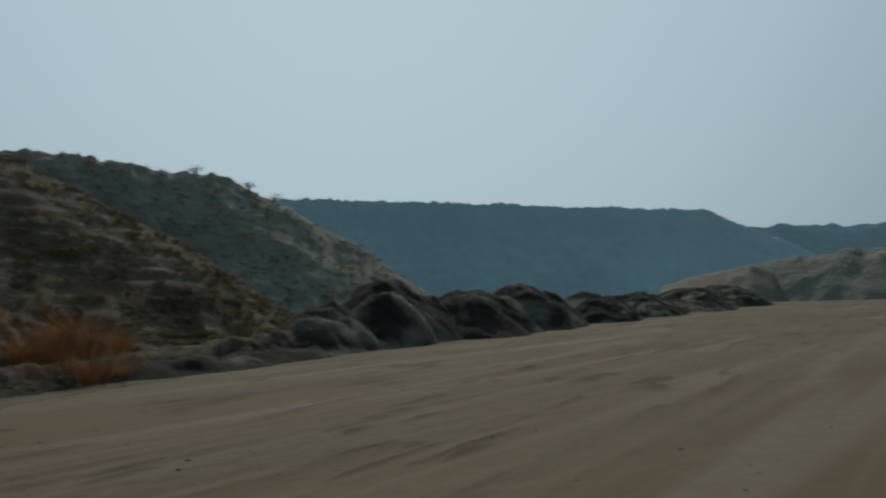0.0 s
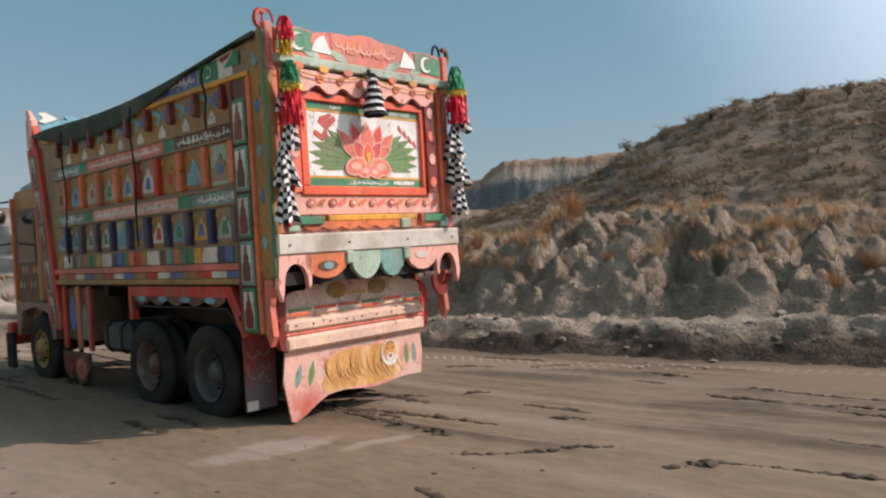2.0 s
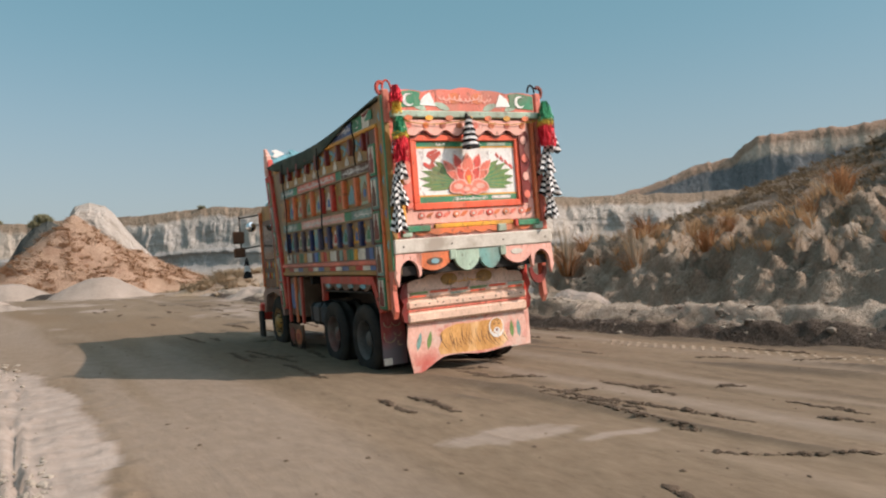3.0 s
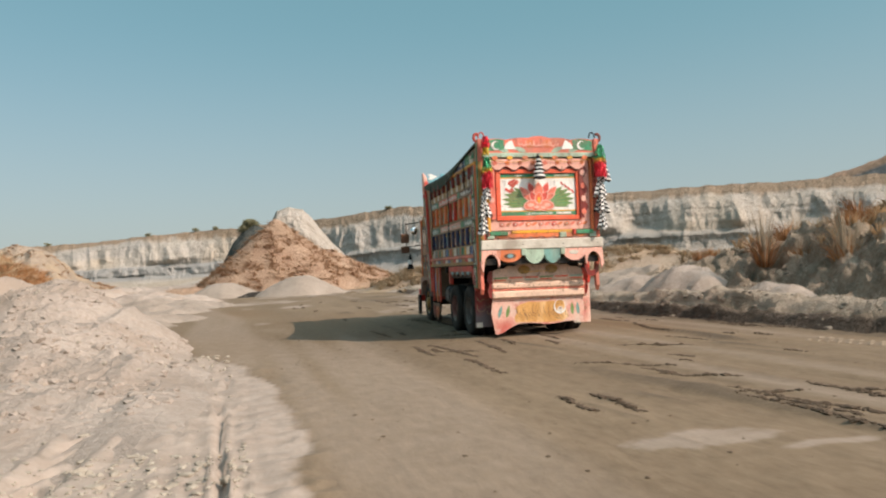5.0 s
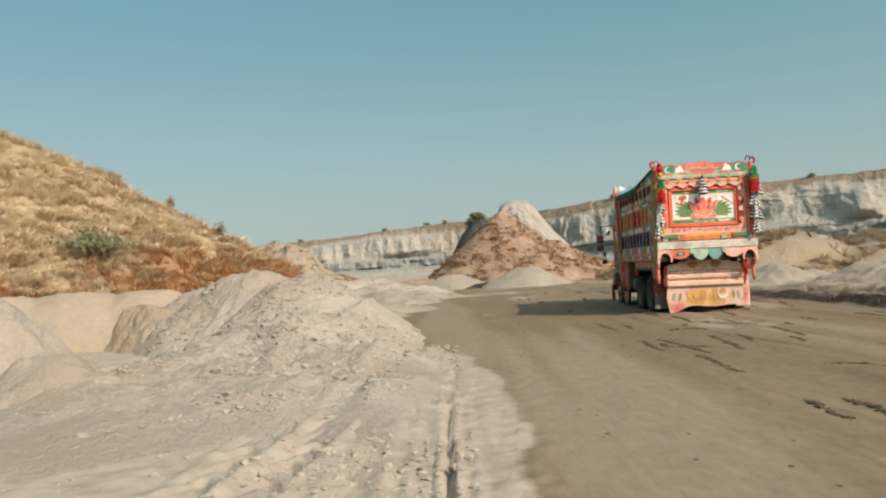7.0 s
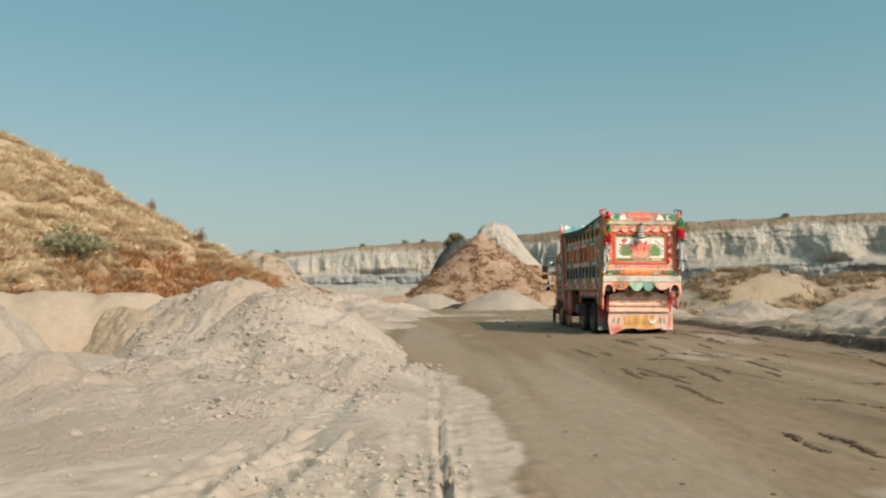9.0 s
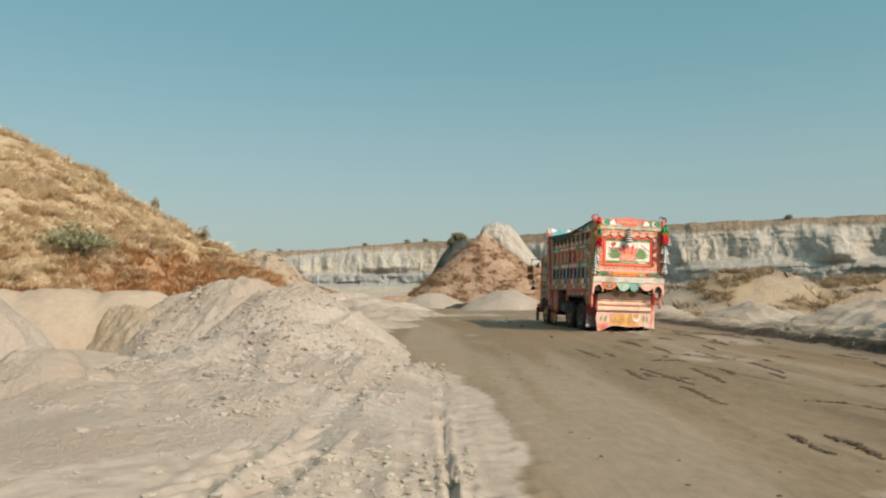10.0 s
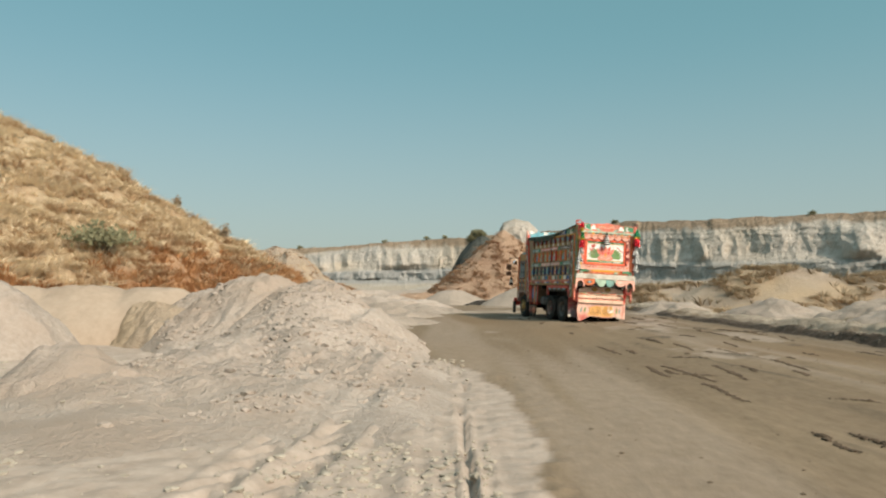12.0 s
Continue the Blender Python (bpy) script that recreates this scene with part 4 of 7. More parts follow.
for row in (0, 1):
    for y in lug_y:
        x = float(berm_x(y)) - 0.95 - 0.22 * row + 0.05 * math.sin(y * 0.5)
        z = float(road_z(np.array(x), np.array(y))) - 0.005
        i = len(tv)
        for dx, dy in ((-0.07, -0.05), (0.07, -0.02), (0.07, 0.05), (-0.07, 0.02)):
            tv.append((x + dx, y + dy, z))
        for dx, dy in ((-0.05, -0.035), (0.05, -0.01), (0.05, 0.035), (-0.05, 0.01)):
            tv.append((x + dx, y + dy, z + 0.013))
        tf += [(i + 4, i + 5, i + 6, i + 7), (i, i + 1, i + 5, i + 4), (i + 1, i + 2, i + 6, i + 5), (i + 2, i + 3, i + 7, i + 6), (i + 3, i, i + 4, i + 7)]
from_arrays("tread_marks", tv, tf, M_DUST, "raised tyre tread marks in the dust by the berm", "tyre marks", "stuff")


# ---- dry grass and scrub ----
g1 = np.random.default_rng(31)
grass_stuff("hill_scrub_grass", scatter("hill_scrub", 9000, 32, lambda p: vnoise(p[:, 0] * 0.8, p[:, 1] * 0.8, 33) > 0.3), 9, 0.30, 0.45, M_BROWN_GRASS, "brown scrub tufts over the hill", 34, 0.035, 0.6)
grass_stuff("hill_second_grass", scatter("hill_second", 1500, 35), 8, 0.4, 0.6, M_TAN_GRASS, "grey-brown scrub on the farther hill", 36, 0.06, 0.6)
def hill_place(p):
    """How far a spot lies towards the rusty foot of the straw hill."""
    return 0.075 * (p[:, 0] + 16) - 0.10 * (p[:, 2] - 3.0) + 0.5 * fbm(p[:, 0] * 0.25, p[:, 1] * 0.25, 4, 95)


grass_stuff("straw_hill_grass", scatter("hill_straw", 9500, 37, lambda p: (vnoise(p[:, 0] * 1.2, p[:, 1] * 1.2, 38) > 0.30) & (hill_place(p) < 0.36)), 44, 0.36, 0.46, M_STRAW_GRASS, "dense straw-coloured grass over the hill", 39, 0.022, 0.8)
grass_stuff("tan_hill_grass", scatter("hill_straw", 3400, 137, lambda p: vnoise(p[:, 0] * 0.9 + 3, p[:, 1] * 0.9, 138) > 0.5), 40, 0.42, 0.36, M_HILL_TUFT, "tan and brown scrub tufts among the straw grass", 139, 0.022, 0.7)
grass_stuff("rust_hill_grass", scatter("hill_straw", 5500, 40, lambda p: hill_place(p) > 0.26), 26, 0.45, 0.45, M_RUST_GRASS, "rust-brown grass at the foot of the hill", 42, 0.022, 0.5)
grass_stuff("slope_scrub", scatter("hill_tan", 1500, 47, lambda p: (p[:, 2] > 0.3) & (vnoise(p[:, 0] * 0.9, p[:, 1] * 0.9, 147) > 0.45)), 12, 0.25, 0.40, M_CONE_TUFT, "rusty scrub on the low spoil slope", 48, 0.04, 0.8)
grass_stuff("cone_scrub", scatter("spoil_cone241", 4800, 43, lambda p: (p[:, 2] > 0.4) & (vnoise(p[:, 0] * 1.3, p[:, 1] * 1.3, 143) > 0.38)), 12, 0.22, 0.34, M_CONE_TUFT, "rusty scrub on the spoil cone", 44, 0.035, 0.8)
grass_stuff("mound_scrub", scatter("scrub_mound421", 4200, 45, lambda p: (p[:, 2] > 0.2) & (vnoise(p[:, 0] * 0.4, p[:, 1] * 0.4, 46) > 0.45)), 22, 0.34, 0.5, M_TAN_GRASS, "tan scrub on the spoil mound", 47, 0.03, 0.7)
flats = np.stack([g1.uniform(11, 42, 900), g1.uniform(30, 75, 900)], -1)
grass_stuff("mound_rust_scrub", scatter("scrub_mound421", 900, 145, lambda p: (p[:, 2] > 0.2) & (vnoise(p[:, 0] * 0.5, p[:, 1] * 0.5, 146) > 0.55)), 12, 0.6, 0.6, M_BROWN_GRASS, "brown scrub on the spoil mound", 147, 0.03)
grass_stuff("flat_scrub", np.column_stack([flats, base_z(flats[:, 0], flats[:, 1])]), 20, 0.38, 0.6, M_TAN_GRASS, "tan scrub on the flat below the cliff", 48, 0.035, 0.7)
flats = np.stack([g1.uniform(14, 45, 700), g1.uniform(75, 125, 700)], -1)
grass_stuff("far_flat_scrub", np.column_stack([flats, base_z(flats[:, 0], flats[:, 1])]), 18, 0.55, 0.9, M_TAN_GRASS, "tan scrub on the flat farther off", 49, 0.06, 0.7)
grass_stuff("bank_grass", scatter("bank", 2200, 50, lambda p: (p[:, 2] > 1.55) & (vnoise(p[:, 0] * 0.6, p[:, 1] * 0.6, 51) > 0.5)), 9, 0.24, 0.24, M_TAN_GRASS, "short tan tufts on the clay bank", 52, 0.012)
grass_stuff("bank_rust_grass", scatter("bank", 2600, 53, lambda p: (p[:, 2] > 1.5) & (vnoise(p[:, 0] * 0.5 + 9, p[:, 1] * 0.5, 54) > 0.52)), 18, 0.34, 0.28, M_BANK_TUFT, "short rust tufts on the clay bank", 55, 0.012)


def clump_mesh(name, seed, blades, height, spread, width, material, droop=0.3):
    v, f = blade_arrays(np.zeros((1, 3)), blades, height, spread, seed, width, droop)
    me = bpy.data.meshes.new(name)
    me.from_pydata([tuple(a) for a in v], [], [tuple(a) for a in f])
    me.materials.append(material)
    return me


CLUMPS = [clump_mesh("clump_leaves", 60 + k, 150, 0.95, 0.55, 0.011, M_RUST_GRASS, 0.5) for k in range(3)]
REEDS = [clump_mesh("reed_leaves", 70 + k, 60, 1.75, 0.42, 0.012, M_REED, 0.15) for k in range(2)]


def bank_z(x, y):
    X, Y, Z = GRIDS["bank"]
    i = int(np.argmin(np.abs(Y[:, 0] - y)))
    return float(np.interp(x, X[i], Z[i]))


def grass_clump(x, y, size, reeds, k, label="rust-coloured dry grass clump on the clay bank"):
    """A clump of dry grass, with tall grey reeds in it where they grow."""
    base = tagged(new("dry_grass_clump"), label, "grass clump", "grass clumps on the bank")
    base.matrix_basis = pose(x, y, bank_z(x, y) - 0.03, 0, 0, k * 67) @ Matrix.Diagonal((size, size, size, 1))
    lf = new("leaves", CLUMPS[k % 3])
    lf.parent = base
    if reeds:
        rd = tagged(new("reeds", REEDS[k % 2]), "tall grey reed stalks")
        rd.parent = base
    return base


PLACES = [(18.9, 0.5, 1.6, 1), (19.6, -3.9, 1.4, 1), (19.9, -5.6, 1.8, 1), (20.1, -6.3, 1.5, 1), (18.6, 0.1, 1.2, 1), (19.4, -4.4, 1.1, 0), (15.6, 6.3, 0.75, 1), (15.8, 4.8, 0.5, 0), (15.5, 3, 0.5, 1), (15.7, 8, 0.6, 0), (15, 9.7, 0.7, 0), (14.3, 11.8, 0.8, 0),
          (13.9, 13.7, 1.25, 1), (14.6, 14.3, 0.9, 0), (15, 16.8, 0.8, 0), (16, 12.6, 0.7, 0), (16.7, 10.5, 0.7, 1), (17.1, 7, 0.6, 1), (17.5, 3.6, 0.6, 1), (17.2, 2, 0.5, 0), (16.9, -2.2, 0.5, 0), (17.6, -7, 0.85, 0), (17.2, -7.9, 1.36, 0),
          (17, -9, 1.44, 0), (17.5, -10.1, 1.44, 0), (18.5, -8.4, 0.94, 0), (18.7, -10.4, 0.85, 0), (18.3, -11.9, 0.68, 0), (18.8, -9.1, 1.61, 0), (19.2, -10, 1.7, 0), (18.6, -8.2, 1.44, 0), (19.4, -11, 1.53, 0), (18.7, -7.1, 1.27, 0), (19.7, -9.4, 1.61, 0), (14.8, 5.3, 0.4, 0), (14.5, 3.4, 0.45, 0), (15.3, 1.5, 0.4, 0), (14.1, 7.6, 0.4, 0), (14.4, 19.8, 0.6, 0), (13.5, 15.9, 1.2, 1), (14.2, 15.4, 1, 0), (15.4, 14.8, 0.9, 0), (16.4, 15.7, 0.9, 0), (14.9, 11, 0.8, 0), (15.7, 9.4, 0.8, 0), (15.7, 20.9, 0.7, 0), (17.3, 19, 0.8, 1)]
for k, (x, y, s, r) in enumerate(PLACES):
    grass_clump(x, y, s, r, k)


def shrub(name, x, y, z, w, h, seed, material, label, leaf=0.06, count=520):
    """A bush: forked stems and a crown of small leaves with gaps."""
    rnd = random.Random(seed)
    base = tagged(new(name), label, "shrub")
    base.matrix_basis = pose(x, y, z)
    bm = bmesh.new()
    tips = []
    for k in range(11):
        a = rnd.uniform(0, 2 * math.pi)
        r = rnd.uniform(0.25, 0.95) * w / 2
        mid = (0.4 * r * math.cos(a), 0.4 * r * math.sin(a), h * rnd.uniform(0.3, 0.45))
        tip = (r * math.cos(a), r * math.sin(a), h * rnd.uniform(0.5, 0.95) * (1.1 - 0.5 * (2 * r / w) ** 2))
        rod(bm, (0, 0, -0.1), mid, 0.035, 6, 0.022)
        rod(bm, mid, tip, 0.022, 5, 0.008)
        tips += [tip, tuple((p + q) / 2 for p, q in zip(mid, tip))]
    finish("stems", bm, P_STEM, base)
    vs, fs = [], []
    for k in range(count):
        t = rnd.choice(tips)
        c = Vector(t) + Vector((rnd.gauss(0, 0.13) * w, rnd.gauss(0, 0.13) * w, rnd.gauss(0, 0.10) * h))
        d = Vector((rnd.gauss(0, 1), rnd.gauss(0, 1), rnd.gauss(0.6, 1))).normalized()
        s = d.orthogonal().normalized() * leaf * rnd.uniform(0.5, 0.8)
        L = d * leaf * rnd.uniform(1.6, 3.0)
        i = len(vs)
        vs += [c, c + L * 0.5 + s, c + L, c + L * 0.5 - s]
        fs.append((i, i + 1, i + 2, i + 3))
    from_arrays("leaves", vs, fs, material, parent=base)
    return base


P_STEM = earth("grey_stems", (0.06, 0.045, 0.03), (0.12, 0.095, 0.07), 8, 0.9, 0.4, 0.01)


def on_ridge(name, az, el):
    """The place on a hill seen from the road at that azimuth and rise."""
    X, Y, Z = GRIDS[name]
    d = np.hypot(np.degrees(np.arctan2(X, Y)) - az, np.degrees(np.arctan2(Z - 1.45, np.hypot(X, Y))) - math.degrees(math.atan(el)))
    i = np.unravel_index(np.argmin(d), d.shape)
    return float(X[i]), float(Y[i]), float(Z[i])


sx, sy, sz = on_ridge("hill_straw", -24.2, 0.035)
shrub("green_shrub", sx, sy, sz, 3.0, 1.25, 3, M_GREEN, "grey-green leafy shrub on the straw hillside", 0.10, 620)
for k, (rname, az, el, w, h) in enumerate((("hill_straw", -19.6, 0.098, 0.5, 0.9), ("hill_straw", -16.2, 0.056, 0.8, 0.9), ("hill_scrub", 106.9, 0.243, 1.0, 1.2), ("hill_scrub", 106.0, 0.24, 0.7, 0.9), ("hill_scrub", 83.1, 0.207, 1.2, 1.0), ("hill_scrub", 78.1, 0.2, 0.9, 0.8), ("hill_scrub", 75.1, 0.198, 1.1, 0.9),
                                           ("hill_scrub", 69.1, 0.186, 1.0, 0.8), ("hill_second", 124.6, 0.2, 2.4, 0.9), ("hill_second", 128.3, 0.183, 2.2, 0.9), ("hill_second", 130.2, 0.166, 2.4, 1.0), ("hill_scrub", 63.1, 0.16, 1.0, 0.8))):
    sx, sy, sz = on_ridge(rname, az, el)
    shrub("dry_shrub", sx, sy, sz - 0.05, w, h, 80 + k, M_BROWN_GRASS, "small dry leafless-looking shrub on the hill crest", 0.06, 220)
for k, (az, el, w, h) in enumerate(((2.35, 0.074, 3.4, 2.4), (1.9, 0.066, 2.4, 1.6), (2.9, 0.072, 2.4, 1.5))):
    sx, sy, sz = on_ridge("scarp", az, el)
    shrub("dark_bush", sx, sy, sz - 0.5, w * 0.62, h * 0.6, 110 + k, M_GREEN, "dark green bush on the scarp beside the clay knoll", 0.2, 420)
for k, (az, h) in enumerate(((-10.8, 1.0), (-4.4, 1.0), (-1.2, 1.3), (0.2, 1.1), (13.0, 0.9), (26.5, 0.9))):
    X, Y, Z = GRIDS["cliff"]
    i = int(np.argmin(np.abs(np.degrees(np.arctan2(X[-2], Y[-2])) - az)))
    shrub("crest_bush", float(X[-2, i]), float(Y[-2, i]), float(Z[-2, i]) - 0.3, h * 1.6, h, 130 + k, M_GREEN, "small dark bush on the cliff crest", 0.18, 160)


# ---- the painted tipper truck ----
def weather(m, colour, scale, lo, hi, amount, stretch=(1, 1, 1)):
    """Chips, grime or dust in broken patches over material m."""
    n, l = links_of(m)
    b = n["Principled BSDF"]
    src = b.inputs["Base Color"].links[0].from_socket
    co, mp, tex, rng, mx = n.new("ShaderNodeTexCoord"), n.new("ShaderNodeMapping"), n.new("ShaderNodeTexNoise"), n.new("ShaderNodeMapRange"), n.new("ShaderNodeMix")
    mp.inputs["Scale"].default_value = stretch
    mp.inputs["Location"].default_value = (scale, scale * 0.37, scale * 0.71)
    tex.inputs["Scale"].default_value, tex.inputs["Detail"].default_value, tex.inputs["Roughness"].default_value = scale, 8, 0.68
    rng.inputs[1].default_value, rng.inputs[2].default_value, rng.inputs[4].default_value = lo, hi, amount
    mx.data_type = "RGBA"
    mx.inputs[7].default_value = (*colour, 1)
    l.new(co.outputs["Object"], mp.inputs["Vector"])
    l.new(mp.outputs["Vector"], tex.inputs["Vector"])
    l.new(tex.outputs["Fac"], rng.inputs[0])
    l.new(rng.outputs[0], mx.inputs[0])
    l.new(src, mx.inputs[6])
    l.new(mx.outputs[2], b.inputs["Base Color"])
    return m


def paint(name, c, wear=(0.13, 0.085, 0.055), rough=0.5, amount=0.5):
    d = tuple(v * 0.66 for v in c)
    li = tuple(min(1, v * 1.1) for v in c)
    t = tuple(v * (1 - amount) + w * amount for v, w in zip(c, wear))
    m = earth(name, d, li, 3.2, rough, 0.18, 0.004, t, (1, 1, 0.45), fine=11)
    m.node_tree.nodes["Principled BSDF"].inputs["Specular IOR Level"].default_value = 0.4
    weather(m, (0.46, 0.35, 0.25), 4.5, 0.48, 0.76, 0.30, (1, 1, 0.5))
    return weather(m, (0.07, 0.042, 0.028), 15.0, 0.57, 0.64, 0.60, (1, 1, 0.55))


P = {
    "flame": paint("orange_red_paint", (0.88, 0.13, 0.055), amount=0.1), "shell": paint("weathered_shell_pink_paint", (0.80, 0.55, 0.41), (0.30, 0.19, 0.13), 0.6, 0.65), "mauve": paint("mauve_brown_paint", (0.27, 0.16, 0.13)),
    "orange": paint("orange_paint", (0.80, 0.20, 0.07)), "pink": paint("salmon_pink_paint", (0.86, 0.44, 0.35), (0.5, 0.2, 0.14), 0.5, 0.25), "red": paint("red_paint", (0.64, 0.045, 0.025)),
    "dark_red": paint("dark_red_paint", (0.22, 0.025, 0.018)), "yellow": paint("yellow_paint", (0.82, 0.38, 0.035)), "ochre": paint("ochre_paint", (0.42, 0.225, 0.055)),
    "tan": paint("tan_paint", (0.33, 0.235, 0.125)), "green": paint("green_paint", (0.02, 0.25, 0.12)), "teal": paint("teal_paint", (0.16, 0.35, 0.31)),
    "cream": paint("cream_paint", (0.74, 0.70, 0.60)), "white": paint("white_paint", (0.82, 0.81, 0.76), (0.4, 0.34, 0.27), 0.5, 0.2), "blue": paint("blue_paint", (0.05, 0.18, 0.45)),
    "navy": paint("navy_paint", (0.018, 0.03, 0.10)), "sky": paint("turquoise_paint", (0.16, 0.45, 0.52)), "brown": paint("brown_paint", (0.13, 0.055, 0.025)),
    "leaf": paint("leaf_green_paint", (0.17, 0.29, 0.09)), "mint": paint("mint_paint", (0.38, 0.52, 0.40)), "rose": paint("rose_red_paint", (0.72, 0.085, 0.06)),
    "coral": paint("coral_paint", (0.82, 0.20, 0.13)), "fur": paint("tawny_paint", (0.50, 0.28, 0.11)), "dirty_white": earth("weathered_white_wood", (0.44, 0.40, 0.33), (0.66, 0.62, 0.54), 5, 0.7, 0.3, 0.006, (0.36, 0.31, 0.25)),
}
M_RUBBER = earth("dusty_black_rubber", (0.018, 0.017, 0.016), (0.04, 0.037, 0.033), 4, 0.85, 0.3, 0.006, (0.05, 0.043, 0.035))
M_STEEL = earth("dark_greasy_steel", (0.02, 0.018, 0.016), (0.05, 0.045, 0.04), 3, 0.6, 0.2, 0.004, metal=0.4)
M_RIM = earth("rust_painted_rim", (0.13, 0.05, 0.04), (0.26, 0.14, 0.12), 4, 0.6, 0.2, 0.004, (0.2, 0.16, 0.13))
M_RIM_GREY = earth("dusty_grey_rim", (0.08, 0.075, 0.07), (0.17, 0.155, 0.14), 4, 0.6, 0.2, 0.004)
M_TANK = earth("grey_tank_steel", (0.06, 0.066, 0.07), (0.12, 0.125, 0.125), 3, 0.5, 0.1, 0.003, metal=0.3)
M_TARP = earth("dark_green_tarpaulin", (0.035, 0.05, 0.038), (0.07, 0.09, 0.066), 2.5, 0.8, 0.4, 0.02, (0.09, 0.10, 0.075))
M_TINSEL_RED = earth("red_tinsel", (0.42, 0.012, 0.02), (0.85, 0.05, 0.07), 30, 0.22, 0.6, 0.01, metal=0.55)
M_TINSEL_GREEN = earth("green_tinsel", (0.01, 0.12, 0.05), (0.03, 0.33, 0.15), 30, 0.22, 0.6, 0.01, metal=0.55)
M_TINSEL_GOLD = earth("gold_tinsel", (0.50, 0.30, 0.03), (0.85, 0.60, 0.10), 30, 0.22, 0.6, 0.01, metal=0.65)
M_BLACK = earth("black_cloth", (0.010, 0.010, 0.011), (0.03, 0.03, 0.03), 10, 0.9, 0.4, 0.01)
M_WHITE_CLOTH = earth("white_cloth", (0.58, 0.57, 0.54), (0.76, 0.75, 0.72), 10, 0.9, 0.4, 0.01)
M_CHROME = earth("chrome", (0.75, 0.75, 0.74), (0.85, 0.85, 0.84), 6, 0.12, 0.02, 0.002, metal=1.0)
M_GLASS = earth("dark_cab_glass", (0.012, 0.015, 0.016), (0.02, 0.024, 0.025), 2, 0.08, 0.02, 0.001)


M_FLAP = earth("worn_pink_rubber", (0.56, 0.26, 0.20), (0.80, 0.50, 0.40), 3.0, 0.75, 0.3, 0.01, (0.56, 0.17, 0.13), (1, 1, 0.6), 10)
weather(M_FLAP, (0.48, 0.10, 0.08), 2.2, 0.50, 0.62, 0.60)
weather(M_FLAP, (0.58, 0.50, 0.42), 3.5, 0.48, 0.66, 0.65)
weather(M_FLAP, (0.16, 0.07, 0.05), 12.0, 0.58, 0.66, 0.5)
M_TIGER = earth("brushed_tawny_paint", (0.42, 0.19, 0.05), (0.74, 0.42, 0.16), 3.0, 0.6, 0.3, 0.004, (0.74, 0.52, 0.30), (2.2, 1, 0.7), 9)
M_MUDFLAP = earth("faded_red_rubber", (0.20, 0.035, 0.03), (0.36, 0.09, 0.075), 1.8, 0.7, 0.3, 0.01, (0.13, 0.11, 0.115), (1, 1, 0.6), 10)


def tarp_top(y):
    """Height of the sagging tarpaulin along the bed."""
    return 3.80 - 0.20 * (y / 5.3) - 0.13 * np.sin(np.pi * np.clip(y / 5.3, 0, 1)) ** 1.2


def under_tarp(y0, y1, z0):
    """Outline from z0 up to just below the tarpaulin, over (y, z)."""
    return [(y0, z0), (y1, z0)] + [(y, float(tarp_top(y)) - 0.035) for y in np.linspace(y1, y0, 14)]


truck = tagged(new("tipper_truck"), "brightly painted tipper truck with carved panels and tassels on dirt road", "truck")
CAB_Y = 5.6


def build_chassis():
    bm = bmesh.new()
    for x in (-0.42, 0.42):
        box(bm, x - 0.05, x + 0.05, 0.35, 7.2, 0.82, 1.08)
    for y in (0.5, 2.0, 3.4, 4.8, 6.6):
        box(bm, -0.42, 0.42, y - 0.05, y + 0.05, 0.86, 1.04)
    finish("chassis_frame", bm, M_STEEL, truck, "dark greasy steel frame")
    for y in (1.37, 2.70, 6.10):
        bm = bmesh.new()
        rod(bm, (-0.95, y, 0.52), (0.95, y, 0.52), 0.075, 10)
        lathe(bm, [(-0.2, 0.08), (-0.12, 0.2), (0.12, 0.2), (0.2, 0.08)], (0, y, 0.52), "x", 14)
        finish("axle", bm, M_STEEL, truck)
    for y in (1.37, 2.70):
        for x in (-0.62, 0.62):
            bm = bmesh.new()
            for k in range(4):
                box(bm, x - 0.05, x + 0.05, y - 0.6 + 0.12 * k, y + 0.6 - 0.12 * k, 0.64 + 0.03 * k, 0.665 + 0.03 * k)
            finish("leaf_spring", bm, M_STEEL, truck)
    bm = bmesh.new()
    box(bm, -1.12, -0.62, 3.30, 4.02, 0.60, 0.98, 0.07)
    tank = finish("fuel_tank", bm, M_TANK, truck, "dusty grey steel tank")
    # Added dark plates and guards that block light so the underside stays dark.
    for x in (-0.72, 0.72):
        bm = bmesh.new()
        box(bm, x - 0.01, x + 0.01, 0.42, 5.3, 0.98, 1.44)
        finish("underbed_light_block", bm, M_STEEL, truck, "added dark plate keeping light out under the bed")
        bm = bmesh.new()
        s = 1 if x > 0 else -1
        prism(bm, [(0.72, 1.0), (0.95, 1.2), (3.0, 1.2), (3.12, 1.05), (3.14, 1.07), (3.02, 1.225), (0.93, 1.225), (0.70, 1.02)], "x", s * 0.73, s * 1.17)
        finish("wheel_guard", bm, M_STEEL, truck, "added dark guard over the rear wheels, shading the underside")
    for y in (3.45, 3.85):
        bm = bmesh.new()
        box(bm, -1.13, -0.63, y - 0.025, y + 0.025, 0.595, 0.985, 0.06)
        finish("tank_strap", bm, M_STEEL, tank)


def tyre_profile(w):
    return [(-w / 2 + 0.03, 0.27), (-w / 2, 0.33), (-w / 2 - 0.008, 0.42), (-w / 2 + 0.01, 0.485), (-w / 2 + 0.035, 0.51), (-0.05, 0.52), (-0.045, 0.505), (0.045, 0.505), (0.05, 0.52),
            (w / 2 - 0.035, 0.51), (w / 2 - 0.01, 0.485), (w / 2 + 0.008, 0.42), (w / 2, 0.33), (w / 2 - 0.03, 0.27)]


